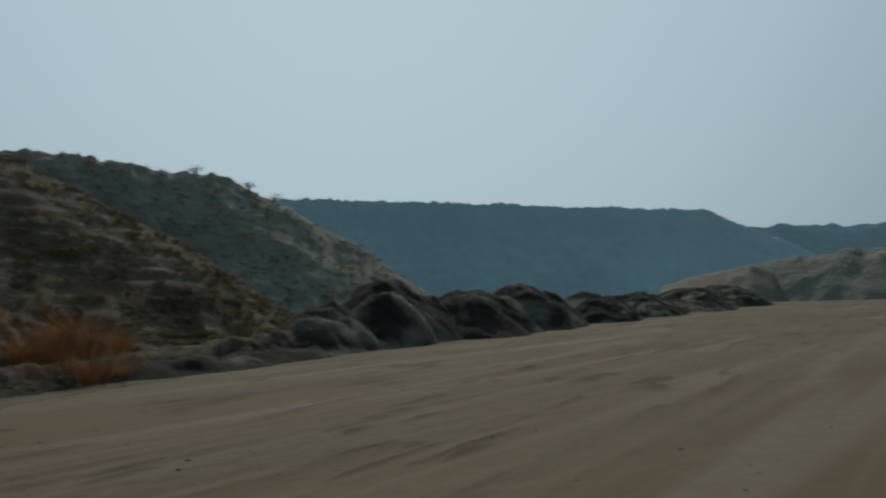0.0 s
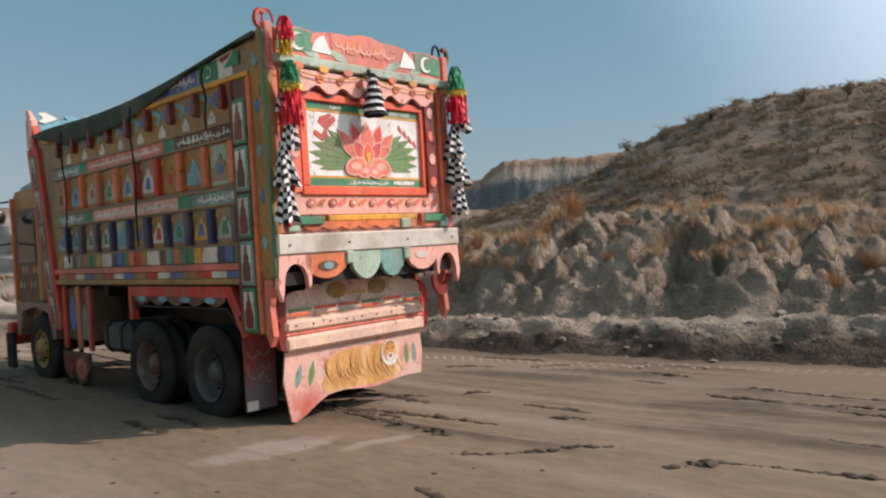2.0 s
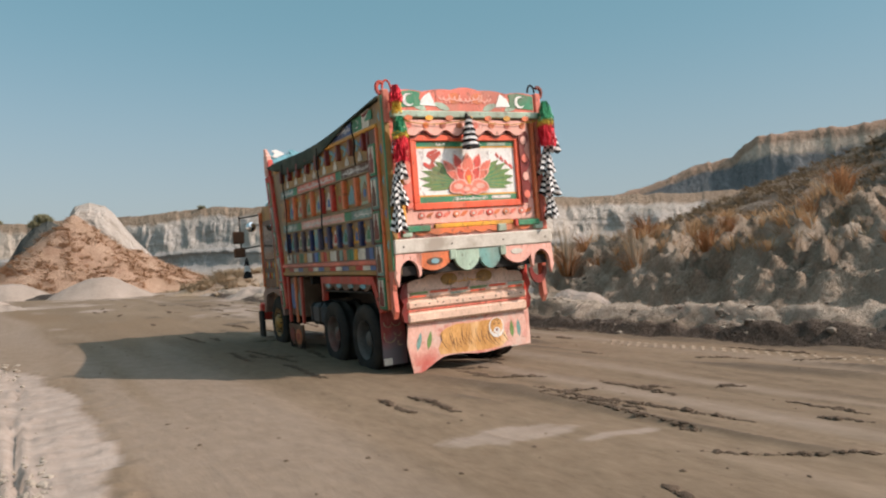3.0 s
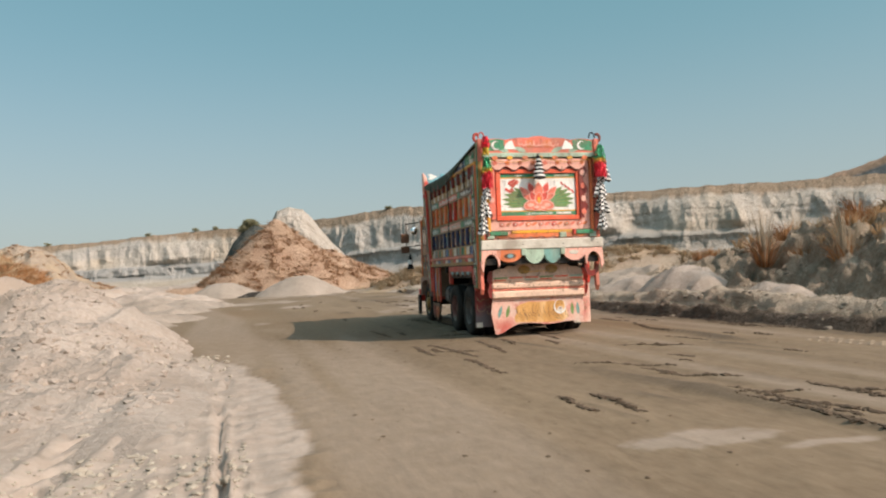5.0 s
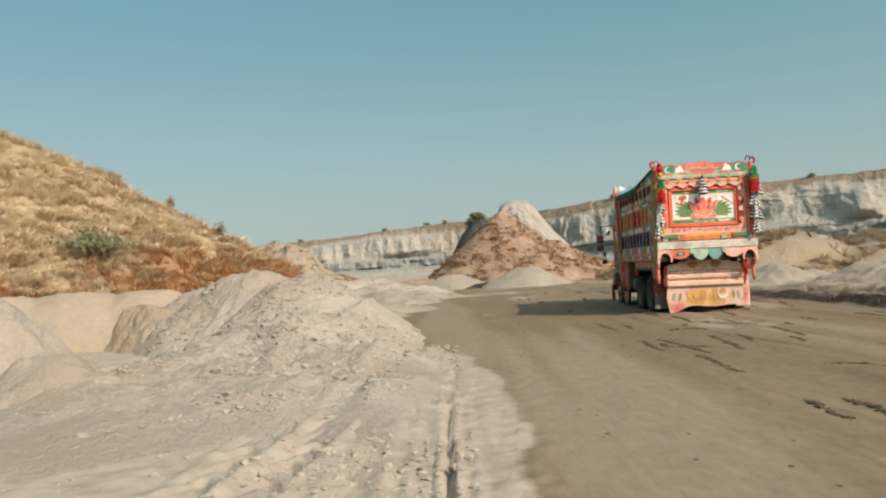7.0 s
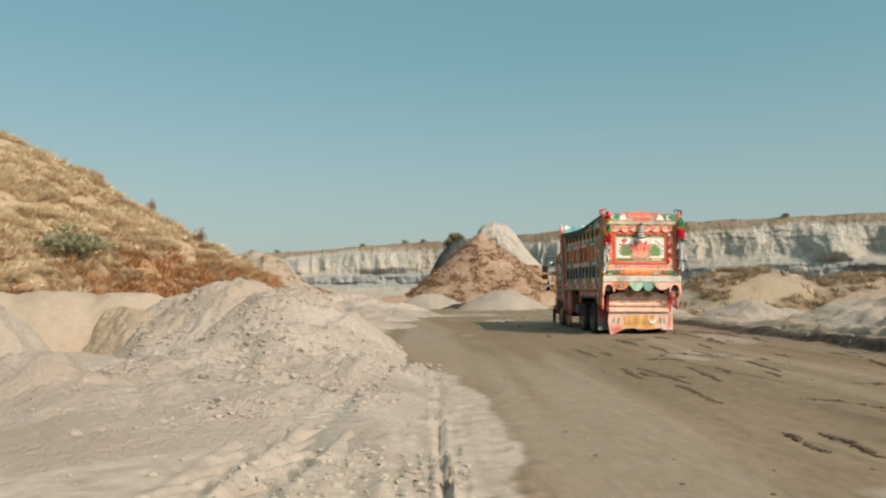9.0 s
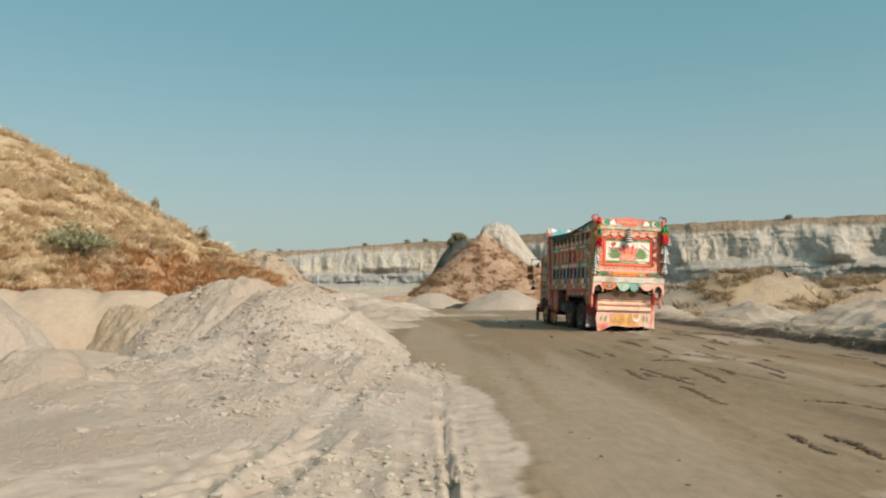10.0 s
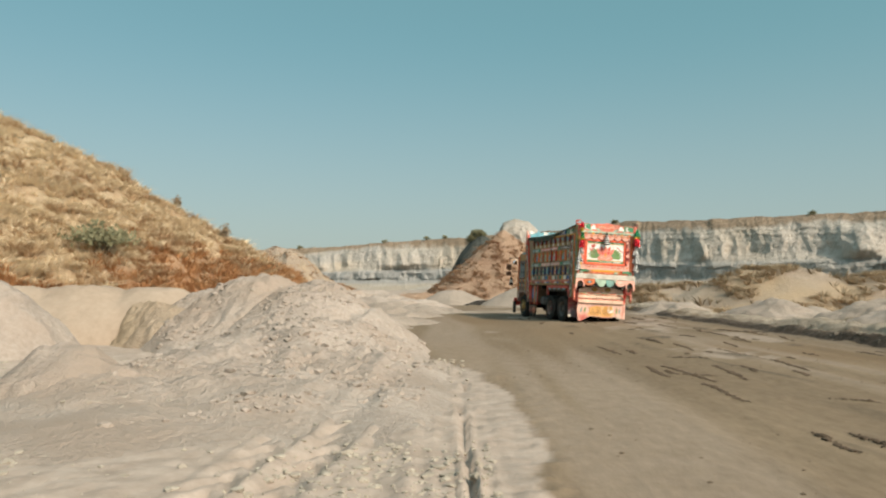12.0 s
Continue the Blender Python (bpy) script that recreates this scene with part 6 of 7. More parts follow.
def build_rear():
    """Tailgate with a painted lotus, beams, scalloped valance, lower panel and flap."""
    b = bmesh.new()
    box(b, -1.12, 1.12, 0.0, 0.06, 1.9, 3.50)
    gate = finish("tailgate", b, P["pink"], truck, "salmon tailgate with a framed painting of a red lotus")

    def face(name, poly, y0, y1, mat, parent=gate, label=""):
        bb = bmesh.new()
        prism(bb, poly, "y", y0, y1)
        return finish(name, bb, mat, parent, label)

    def rect(x0, x1, z0, z1):
        return [(x0, z0), (x1, z0), (x1, z1), (x0, z1)]

    def plank(name, x0, x1, z0, z1, y0, y1, mat, parent=gate, bevel=0.01, label=""):
        bb = bmesh.new()
        box(bb, x0, x1, y0, y1, z0, z1, bevel)
        return finish(name, bb, mat, parent, label)

    # painted field
    plank("field_frame", -0.88, 0.82, 2.27, 2.36, -0.05, 0.0, P["flame"])
    plank("field_frame", -0.88, 0.82, 3.17, 3.25, -0.05, 0.0, P["flame"])
    plank("field_frame", -0.88, -0.79, 2.36, 3.17, -0.05, 0.0, P["flame"])
    plank("field_frame", 0.73, 0.82, 2.36, 3.17, -0.05, 0.0, P["flame"])
    field = plank("field", -0.79, 0.73, 2.36, 3.17, -0.012, 0.0, P["white"], bevel=0)
    for z0, z1, col in ((2.362, 2.44, "green"), (2.44, 2.462, "yellow"), (3.10, 3.168, "green"), (3.078, 3.10, "yellow")):
        plank("stripe", -0.788, 0.728, z0, z1, -0.016, -0.011, P[col], field, 0)
    plank("stripe_block", 0.32, 0.62, 2.385, 2.425, -0.020, -0.015, P["white"], field, 0)
    plank("stripe_block", 0.30, 0.60, 3.11, 3.15, -0.020, -0.015, P["mint"], field, 0)
    bars(field, -0.30, 0.28, 2.402, 0.06, P["white"], -0.016, 51, "y")
    bars(field, -0.5, -0.3, 3.135, 0.05, P["white"], -0.016, 52, "y")
    # lotus
    cx, cz = -0.03, 2.735
    for s in (-1, 1):
        for k, (a, L, w) in enumerate(((0.82, 0.42, 0.10), (0.62, 0.52, 0.12), (0.44, 0.60, 0.12), (0.27, 0.64, 0.12), (0.11, 0.66, 0.12), (-0.04, 0.64, 0.11), (-0.16, 0.55, 0.09))):
            turn = a if s > 0 else math.pi - a
            lf = face("leaf", leaf_shape(cx + s * 0.08, cz - 0.12, L, w, turn), -0.012, -0.0150 - 0.0005 * k, P["leaf"], field)
            face("leaf_vein", leaf_shape(cx + s * 0.10, cz - 0.12, L * 0.9, 0.012, turn), -0.0150 - 0.0005 * k, -0.0184, P["green"], lf)
    petals = [(-0.27, 0.08, 0.30, 0.13, 2.35, "coral"), (0.27, 0.08, 0.30, 0.13, 0.79, "coral"), (-0.14, 0.13, 0.30, 0.15, 1.95, "rose"), (0.14, 0.13, 0.30, 0.15, 1.19, "rose"), (0.0, 0.10, 0.36, 0.22, 1.571, "coral"),
              (-0.20, -0.02, 0.30, 0.13, 2.75, "coral"), (0.20, -0.02, 0.30, 0.13, 0.39, "coral"), (-0.10, -0.02, 0.28, 0.16, 2.2, "rose"), (0.10, -0.02, 0.28, 0.16, 0.94, "rose"), (0.0, -0.04, 0.24, 0.17, 1.571, "flame")]
    for k, (px, pz, L, w, tt, col) in enumerate(petals):
        x0, z0 = cx + px - 0.5 * L * math.cos(tt), cz + pz - 0.5 * L * math.sin(tt)
        depth = -0.0205 - 0.0012 * k
        pt = face("petal", leaf_shape(x0, z0, L, w, tt), -0.012, depth, P["pink"], field, "coral lotus petal with a pale rim" if k == 0 else "")
        face("petal_fill", leaf_shape(x0 + 0.012 * math.cos(tt), z0 + 0.012 * math.sin(tt), L * 0.90, w * 0.80, tt), depth, depth - 0.0006, P[col], pt)
    for px, pz, r in ((-0.17, -0.17, 0.115), (0.17, -0.17, 0.115), (-0.05, -0.21, 0.09), (0.08, -0.22, 0.085)):
        depth = -0.0335 - 0.01 * r
        pt = face("petal", oval(cx + px, cz + pz, r * 1.25, r * 0.8, 18, 0.3 if px < 0 else -0.3), -0.012, depth, P["pink"], field)
        face("petal_fill", oval(cx + px, cz + pz, r * 1.08, r * 0.64, 18, 0.3 if px < 0 else -0.3), depth, depth - 0.0006, P["coral"], pt)
        face("petal_heart", oval(cx + px, cz + pz, r * 0.6, r * 0.34, 14), depth - 0.0006, depth - 0.0012, P["pink"], pt)
    face("stamen", [(cx - 0.03, cz - 0.03), (cx + 0.03, cz - 0.03), (cx + 0.02, cz - 0.14), (cx - 0.02, cz - 0.14)], -0.033, -0.038, P["yellow"], field)
    # large red strokes in the corners of the field
    face("script_stroke", [(-0.70, 2.86), (-0.60, 2.80), (-0.52, 2.84), (-0.54, 2.90), (-0.42, 3.0), (-0.44, 3.05), (-0.58, 2.98), (-0.60, 3.04), (-0.64, 2.98), (-0.56, 2.92), (-0.60, 2.86), (-0.68, 2.90)], -0.012, -0.018, P["rose"], field)
    face("script_stroke", [(-0.62, 3.02), (-0.5, 3.07), (-0.46, 3.05), (-0.56, 2.99)], -0.012, -0.0185, P["rose"], field)
    for k in range(4):
        x = 0.42 + 0.07 * k
        face("script_stroke", [(x, 2.98 - 0.05 * k), (x + 0.05, 2.93 - 0.05 * k), (x + 0.065, 2.95 - 0.05 * k), (x + 0.02, 3.02 - 0.05 * k)], -0.012, -0.018, P["rose"], field)
    # scalloped boards round the field
    pts = [(-1.0, 3.44)] + [(-1.0 + 1.92 * k / 60, 3.29 + 0.05 * math.cos(k * math.pi / 5) - 0.03 * abs(math.cos(k * math.pi / 10))) for k in range(61)] + [(0.92, 3.44)]
    sc = face("scalloped_board", pts, -0.09, -0.055, P["pink"], gate, "pink scalloped board with orange flowers")
    pts = [(-1.0, 3.40)] + [(-1.0 + 1.92 * k / 60, 3.26 + 0.055 * math.cos(k * math.pi / 5) - 0.03 * abs(math.cos(k * math.pi / 10))) for k in range(61)] + [(0.92, 3.40)]
    face("scallop_back", pts, -0.055, -0.03, P["dark_red"], gate)
    for k in range(8):
        face("flower", oval(-0.9 + 0.25 * k, 3.37, 0.045, 0.04, 10), -0.09, -0.102, P["orange"] if k % 2 else P["coral"], sc)
    for s, x0 in ((-1, -0.98), (1, 0.86)):
        pts = [(x0 - 0.07 * s, 2.30), (x0 - 0.07 * s, 3.30)] + [(x0 + s * (0.05 + 0.045 * math.sin(k * 0.9)), 3.30 - 1.0 * k / 20) for k in range(21)]
        face("side_curl", pts, -0.075, -0.03, P["coral"] if s < 0 else P["dark_red"])
        for k in range(4):
            face("flower", oval(x0, 2.42 + 0.25 * k, 0.05, 0.06, 10), -0.075, -0.086, P["pink"] if k % 2 else P["coral"])
        plank("edge_bead", s * 1.04 - 0.03, s * 1.04 + 0.03, 1.96, 3.42, -0.06, 0.0, P["orange"] if s > 0 else P["yellow"])
    for s in (-1, 1):
        plank("corner_trim", s * 1.14 - 0.045, s * 1.14 + 0.045, 1.92, 3.50, -0.045, 0.02, P["coral"])
    # lower field with flowers
    plank("lower_field", -1.0, 1.0, 2.09, 2.28, -0.02, 0.0, P["pink"], bevel=0)
    for k in range(7):
        f = face("flower", oval(-0.78 + 0.26 * k, 2.20, 0.05, 0.042, 10), -0.02, -0.034, P[("coral", "rose", "orange")[k % 3]])
        face("flower_heart", oval(-0.78 + 0.26 * k, 2.20, 0.02, 0.018, 8), -0.034, -0.040, P["cream"])
        face("leaf", leaf_shape(-0.72 + 0.26 * k, 2.17, 0.14, 0.05, 0.5), -0.02, -0.027, P["coral"] if k % 2 else P["orange"])
    plank("yellow_band", -0.60, 0.62, 2.02, 2.08, -0.05, 0.0, P["yellow"])
    pts = [(-0.9, 2.02)] + [(-0.9 + 1.8 * k / 48, 1.97 - 0.03 * abs(math.sin(k * math.pi / 6))) for k in range(49)] + [(0.9, 2.02)]
    face("orange_scallop", pts, -0.045, -0.01, P["orange"])
    for s in (-1, 1):
        plank("reflector_block", s * 0.86 - 0.18, s * 0.86 + 0.18, 1.99, 2.07, -0.08, -0.01, P["green"])
        plank("reflector_end", s * 0.86 - 0.23, s * 0.86 - 0.185, 1.98, 2.08, -0.09, -0.01, P["rose"])
    for x in (-1.02, 0.42, 1.03):
        plank("hinge_plate", x - 0.07, x + 0.07, 1.93, 2.03, -0.07, 0.0, P["mint"])
    # beams
    beam = plank("rear_beam", -1.225, 1.225, 1.72, 1.91, -0.09, 0.05, P["dirty_white"], truck, 0.015, "weathered white rear beam")
    for x in (-1.1, -0.4, 0.4, 1.1):
        bb = bmesh.new()
        rod(bb, (x, -0.088, 1.81), (x, -0.098, 1.81), 0.011, 8)
        finish("bolt", bb, M_STEEL, beam)
    plank("top_beam", -1.14, 1.14, 3.47, 3.56, -0.11, 0.05, P["mint"], truck, 0.012, "mint green top beam")
    for k in range(7):
        face("top_spot", oval(-0.9 + 0.3 * k, 3.465, 0.06, 0.035, 10), -0.09, -0.112, P["yellow"] if k % 2 else P["orange"], gate)
    # header board
    pts = [(-1.10, 3.56), (1.10, 3.56), (1.10, 3.80)] + [(1.08 - 2.16 * k / 40, 3.815 + 0.025 * abs(math.sin(k * math.pi / 8)) + 0.05 * math.exp(-((k - 20) / 7.0) ** 2)) for k in range(41)] + [(-1.10, 3.80)]
    header = face("header_board", pts, -0.05, 0.02, P["coral"], truck, "header board with crescents and coral scroll")
    for s in (-1, 1):
        face("flag_field", [(s * 1.09, 3.60), (s * 0.64, 3.63), (s * 0.70, 3.72), (s * 0.68, 3.81), (s * 0.84, 3.83), (s * 1.09, 3.79)], -0.05, -0.058, P["green"], header)
        face("white_petal", [(s * 0.70, 3.64), (s * 0.46, 3.63), (s * 0.50, 3.72), (s * 0.54, 3.81), (s * 0.60, 3.78), (s * 0.66, 3.73)], -0.05, -0.060, P["white"], header)
        cxm = s * 0.86
        moon = [(cxm + 0.085 * math.cos(a), 3.705 + 0.085 * math.sin(a)) for a in np.linspace(0.8, 5.6, 14)] + [(cxm + 0.025 + 0.065 * math.cos(a), 3.71 + 0.065 * math.sin(a)) for a in np.linspace(5.4, 1.0, 14)]
        face("crescent", moon, -0.058, -0.066, P["white"], header)
        for k in range(2):
            face("scroll_leaf", leaf_shape(s * (0.25 + 0.35 * k), 3.585, 0.26, 0.09, 0.35 if s > 0 else math.pi - 0.35), -0.05, -0.057, P["mint"], header)
    for k in range(5):
        face("scroll_petal", oval(-0.36 + 0.18 * k, 3.74 + 0.02 * (k == 2), 0.10, 0.075, 12), -0.05, -0.056 - 0.001 * (k % 2), P["orange"] if k % 2 else P["coral"], header)
    bars(header, -0.42, 0.42, 3.735, 0.13, P["pink"], -0.058, 61, "y")
    for s in (-1, 1):
        bb = bmesh.new()
        box(bb, s * 1.175 - 0.05, s * 1.175 + 0.05, -0.06, 0.06, 3.40, 3.84, 0.015)
        pf = finish("post_finial", bb, P["coral"], truck, "carved red post finial with a curled top")
        bb = bmesh.new()
        curl = [(s * (1.17 + 0.05 + 0.055 * math.cos(a)), 3.86 + 0.075 * math.sin(a)) for a in np.linspace(-2.6, 2.2, 10)]
        for p, q in zip(curl, curl[1:]):
            rod(bb, (p[0], -0.01, p[1]), (q[0], -0.01, q[1]), 0.028, 6)
        finish("curl", bb, P["red"] if s < 0 else P["dark_red"], pf)
        bb = bmesh.new()
        hoop = [(s * (1.12 + 0.06 * math.cos(a)), 3.86 + 0.11 * math.sin(a)) for a in np.linspace(0, math.pi, 8)]
        for p, q in zip(hoop, hoop[1:]):
            rod(bb, (p[0], 0.02, p[1]), (q[0], 0.02, q[1]), 0.014, 5)
        finish("hoop", bb, M_BLACK if s > 0 else P["red"], pf)
    # valance: pierced lobes below the beam
    def lobe(x0, x1, drop, mat, name="valance_lobe"):
        n = 14
        pts = [(x0, 1.72), (x1, 1.72)] + [(x1 - (x1 - x0) * k / n, 1.60 - drop * math.sin(math.pi * k / n) ** 0.7) for k in range(n + 1)]
        return face(name, pts, -0.07, -0.01, mat, truck, "carved valance lobe under the beam")
    lb = lobe(-0.92, -0.42, 0.12, P["orange"])
    face("eye_spot", oval(-0.66, 1.60, 0.12, 0.05, 12), -0.07, -0.078, P["brown"], lb)
    face("eye_spot", oval(-0.66, 1.60, 0.06, 0.035, 10), -0.078, -0.084, P["sky"], lb)
    lobe(-0.36, 0.02, 0.16, P["mint"])
    lobe(0.02, 0.36, 0.16, P["teal"])
    lb = lobe(0.42, 0.86, 0.12, P["pink"])
    face("eye_spot", oval(0.62, 1.64, 0.1, 0.04, 10), -0.07, -0.078, P["cream"], lb)
    for x in (-0.39, 0.39):
        plank("valance_bracket", x - 0.05, x + 0.05, 1.60, 1.73, -0.095, -0.01, P["mint"], truck, 0.012)
    for s in (-1, 1):
        inner = [(s * (1.03 - 0.14 * math.cos(a)), 1.40 + 0.24 * math.sin(a) ** 0.8) for a in np.linspace(0, math.pi, 10)]
        pts = [(s * 0.84, 1.72), (s * 1.21, 1.72), (s * 1.23, 1.42), (s * 1.19, 1.30)] + inner[::-1] + [(s * 0.86, 1.44)]
        face("valance_arch", pts, -0.07, -0.01, P["pink"], truck, "pink pierced arch at the beam end")
        if s < 0:
            continue
        bb = bmesh.new()
        outer = [(s * 1.02 + 0.15 * math.cos(a), 1.38 + 0.22 * math.sin(a)) for a in np.linspace(math.pi, 2 * math.pi, 9)]
        innr = [(s * 1.02 + 0.10 * math.cos(a), 1.40 + 0.13 * math.sin(a)) for a in np.linspace(2 * math.pi, math.pi, 9)]
        prism(bb, outer + innr, "y", 0.02, 0.06)
        finish("lamp_bracket", bb, P["dark_red"], truck)
        bb = bmesh.new()
        lathe(bb, [(-0.06, 0.0), (-0.055, 0.035), (-0.02, 0.05), (0.04, 0.05)], (s * 0.84, 0.18, 1.42), "y", 14)
        finish("tail_lamp", bb, M_CHROME, truck, "small chrome tail lamp")
    # lower panel with rounded crown
    pts = [(-0.93, 0.98), (0.93, 0.98), (0.93, 1.28)] + [(0.90 - 1.80 * k / 30, 1.30 + 0.14 * math.sin(math.pi * k / 30) ** 0.6 + 0.02 * math.cos(k * math.pi / 5)) for k in range(31)] + [(-0.93, 1.28)]
    low = face("lower_panel", pts, 0.30, 0.36, P["shell"], truck, "rounded shell-pink lower panel with red ribs")
    for k in range(5):
        face("crown_picture", oval(-0.56 + 0.28 * k, 1.33, 0.13, 0.085, 14), 0.30, 0.292, P["ochre"] if k % 2 else P["shell"], low)
    bars(low, -0.34, 0.34, 1.30, 0.07, P["yellow"], 0.290, 71, "y")
    for z0, z1, mat, yy in ((1.10, 1.22, "shell", 0.275), (0.965, 1.085, "shell", 0.25), (0.935, 0.96, "coral", 0.27), (0.78, 0.93, "shell", 0.255)):
        plank("rib", -0.95, 0.95, z0, z1, yy, 0.36, P[mat], low, 0.03 if z1 - z0 > 0.1 else 0.008)
    for k in range(6):
        face("rib_dash", rect(-0.90 + 0.31 * k, -0.63 + 0.31 * k, 1.165, 1.195), 0.275, 0.270, P[("leaf", "flame", "flame", "leaf", "flame", "mint")[k]], low)
        face("rib_dash", rect(-0.90 + 0.31 * k, -0.66 + 0.31 * k, 1.125, 1.150), 0.275, 0.270, P[("flame", "shell", "mint", "flame", "shell", "flame")[k]], low)
    for k in range(9):
        bb = bmesh.new()
        rod(bb, (-0.84 + 0.21 * k, 0.255, 1.03), (-0.84 + 0.21 * k, 0.243, 1.03), 0.010, 8)
        finish("bolt", bb, M_STEEL, low)
    for s in (-1, 1):
        pts = [(s * 0.93, 0.78), (s * 1.0, 0.82), (s * 1.03, 0.95), (s * 0.99, 1.05), (s * 1.04, 1.15), (s * 1.0, 1.30), (s * 0.92, 1.34)]
        face("end_scroll", pts, 0.28, 0.36, P["dark_red"] if s < 0 else P["red"], low)
    # painted flap
    pts = [(-0.92, 0.80), (0.92, 0.80), (0.95, 0.55), (0.92, 0.28)] + [(0.92 - 1.35 * k / 10, 0.27 + 0.02 * math.sin(k * 0.9)) for k in range(1, 11)] + [(-0.56, 0.22), (-0.72, 0.13), (-0.84, 0.09), (-0.89, 0.10), (-0.96, 0.5)]
    flap = face("rear_flap", pts, 0.335, 0.355, M_FLAP, truck, "worn pink rubber flap painted with a striped animal")
    body = [(-0.48, 0.31), (-0.50, 0.40), (-0.44, 0.50), (-0.46, 0.60), (-0.36, 0.66), (-0.20, 0.70), (0.05, 0.69), (0.30, 0.70), (0.52, 0.64), (0.58, 0.50), (0.62, 0.38), (0.50, 0.30), (0.2, 0.285), (-0.1, 0.30)]
    tg = face("painted_animal", body, 0.335, 0.331, M_TIGER, flap)
    rs = random.Random(12)
    for k in range(24):
        x = -0.46 + 0.043 * k + rs.uniform(-0.015, 0.015)
        za, zb = rs.uniform(0.30, 0.42), rs.uniform(0.50, 0.68)
        bow, wd = rs.uniform(0.03, 0.09), rs.uniform(0.006, 0.014)
        arc = [(x + 0.10 * (1 - t) - bow * math.sin(math.pi * t), za + (zb - za) * t) for t in (0, 0.25, 0.5, 0.75, 1)]
        face("fur_stripe", arc + [(p + wd * math.sin(math.pi * i / 4 + 0.05), q) for i, (p, q) in reversed(list(enumerate(arc)))][1:-1], 0.331, 0.329, P["brown"], flap)
    face("painted_face", oval(0.44, 0.58, 0.125, 0.145, 16), 0.329, 0.324, P["white"], flap)
    face("painted_face", oval(0.44, 0.60, 0.105, 0.115, 16), 0.324, 0.321, M_TIGER, flap)
    face("painted_face", oval(0.44, 0.535, 0.055, 0.045, 12), 0.321, 0.3195, P["white"], flap)
    for k in range(5):
        face("fur_stripe", [(0.40 + 0.02 * k, 0.70), (0.41 + 0.02 * k, 0.70), (0.405 + 0.0175 * k, 0.655)], 0.321, 0.3195, P["brown"], flap)
    for s in (-1, 1):
        face("painted_mark", oval(0.44 + s * 0.04, 0.63, 0.014, 0.012, 8), 0.320, 0.317, P["brown"], flap)
    face("painted_mark", oval(0.44, 0.545, 0.022, 0.018, 8), 0.3195, 0.317, P["dark_red"], flap)
    bars(flap, -0.2, 0.28, 0.745, 0.07, P["cream"], 0.334, 81, "y")
    for x, col in ((-0.82, "teal"), (-0.66, "leaf"), (0.70, "leaf"), (0.82, "teal")):
        face("brush_patch", leaf_shape(x, 0.40, 0.26, 0.07, 1.45 + x * 0.2), 0.335, 0.333, P[col], flap)
    # mud flaps behind the rear wheels
    for s in (-1, 1):
        x0, x1 = (-1.20, -0.84) if s < 0 else (0.84, 1.20)
        bb = bmesh.new()
        box(bb, x0, x1, 0.62, 0.645, 0.22, 1.12, 0.01)
        mf = finish("mud_flap", bb, M_MUDFLAP if s < 0 else M_FLAP, truck, "hanging mud flap with pale script")
        for cx, cz, rr, a0, a1 in ((0.12, 0.62, 0.09, 2.6, 6.0), (0.24, 0.66, 0.05, 3.2, 6.2), (0.10, 0.80, 0.06, 2.9, 5.6), (0.22, 0.82, 0.07, 3.4, 5.9), (0.27, 0.52, 0.04, 2.4, 5.4)):
            bb = bmesh.new()
            arc = [(x0 + cx + rr * math.cos(a), 0.617, cz + rr * math.sin(a)) for a in np.linspace(a0, a1, 8)]
            for p, q in zip(arc, arc[1:]):
                rod(bb, p, q, 0.008, 5)
            finish("script_stroke", bb, P["tan"], mf)
        bb = bmesh.new()
        box(bb, x0 + 0.005, x0 + 0.13, 0.612, 0.62, 0.225, 0.32, 0.003)
        finish("flap_corner", bb, P["cream"], mf)
        bb = bmesh.new()
        box(bb, x0 - 0.01, x1 + 0.01, 0.60, 0.66, 1.10, 1.16, 0.008)
        finish("flap_rail", bb, M_STEEL, mf)
    # hangers that carry the lower panel
    for x in (-0.6, 0.6):
        bb = bmesh.new()
        box(bb, x - 0.04, x + 0.04, 0.36, 0.42, 0.5, 1.46)
        finish("hanger", bb, M_STEEL, truck)
    # curled red-lipped corner bracket at the near corner
    for s in (-1, 1):
        bb = bmesh.new()
        pts = [(0.06, 1.50), (0.20, 1.50), (0.22, 1.0), (0.16, 0.88), (0.10, 0.98), (0.13, 1.25)]
        prism(bb, pts, "x", s * 1.20, s * 1.14)
        finish("corner_bracket", bb, P["coral"], truck)


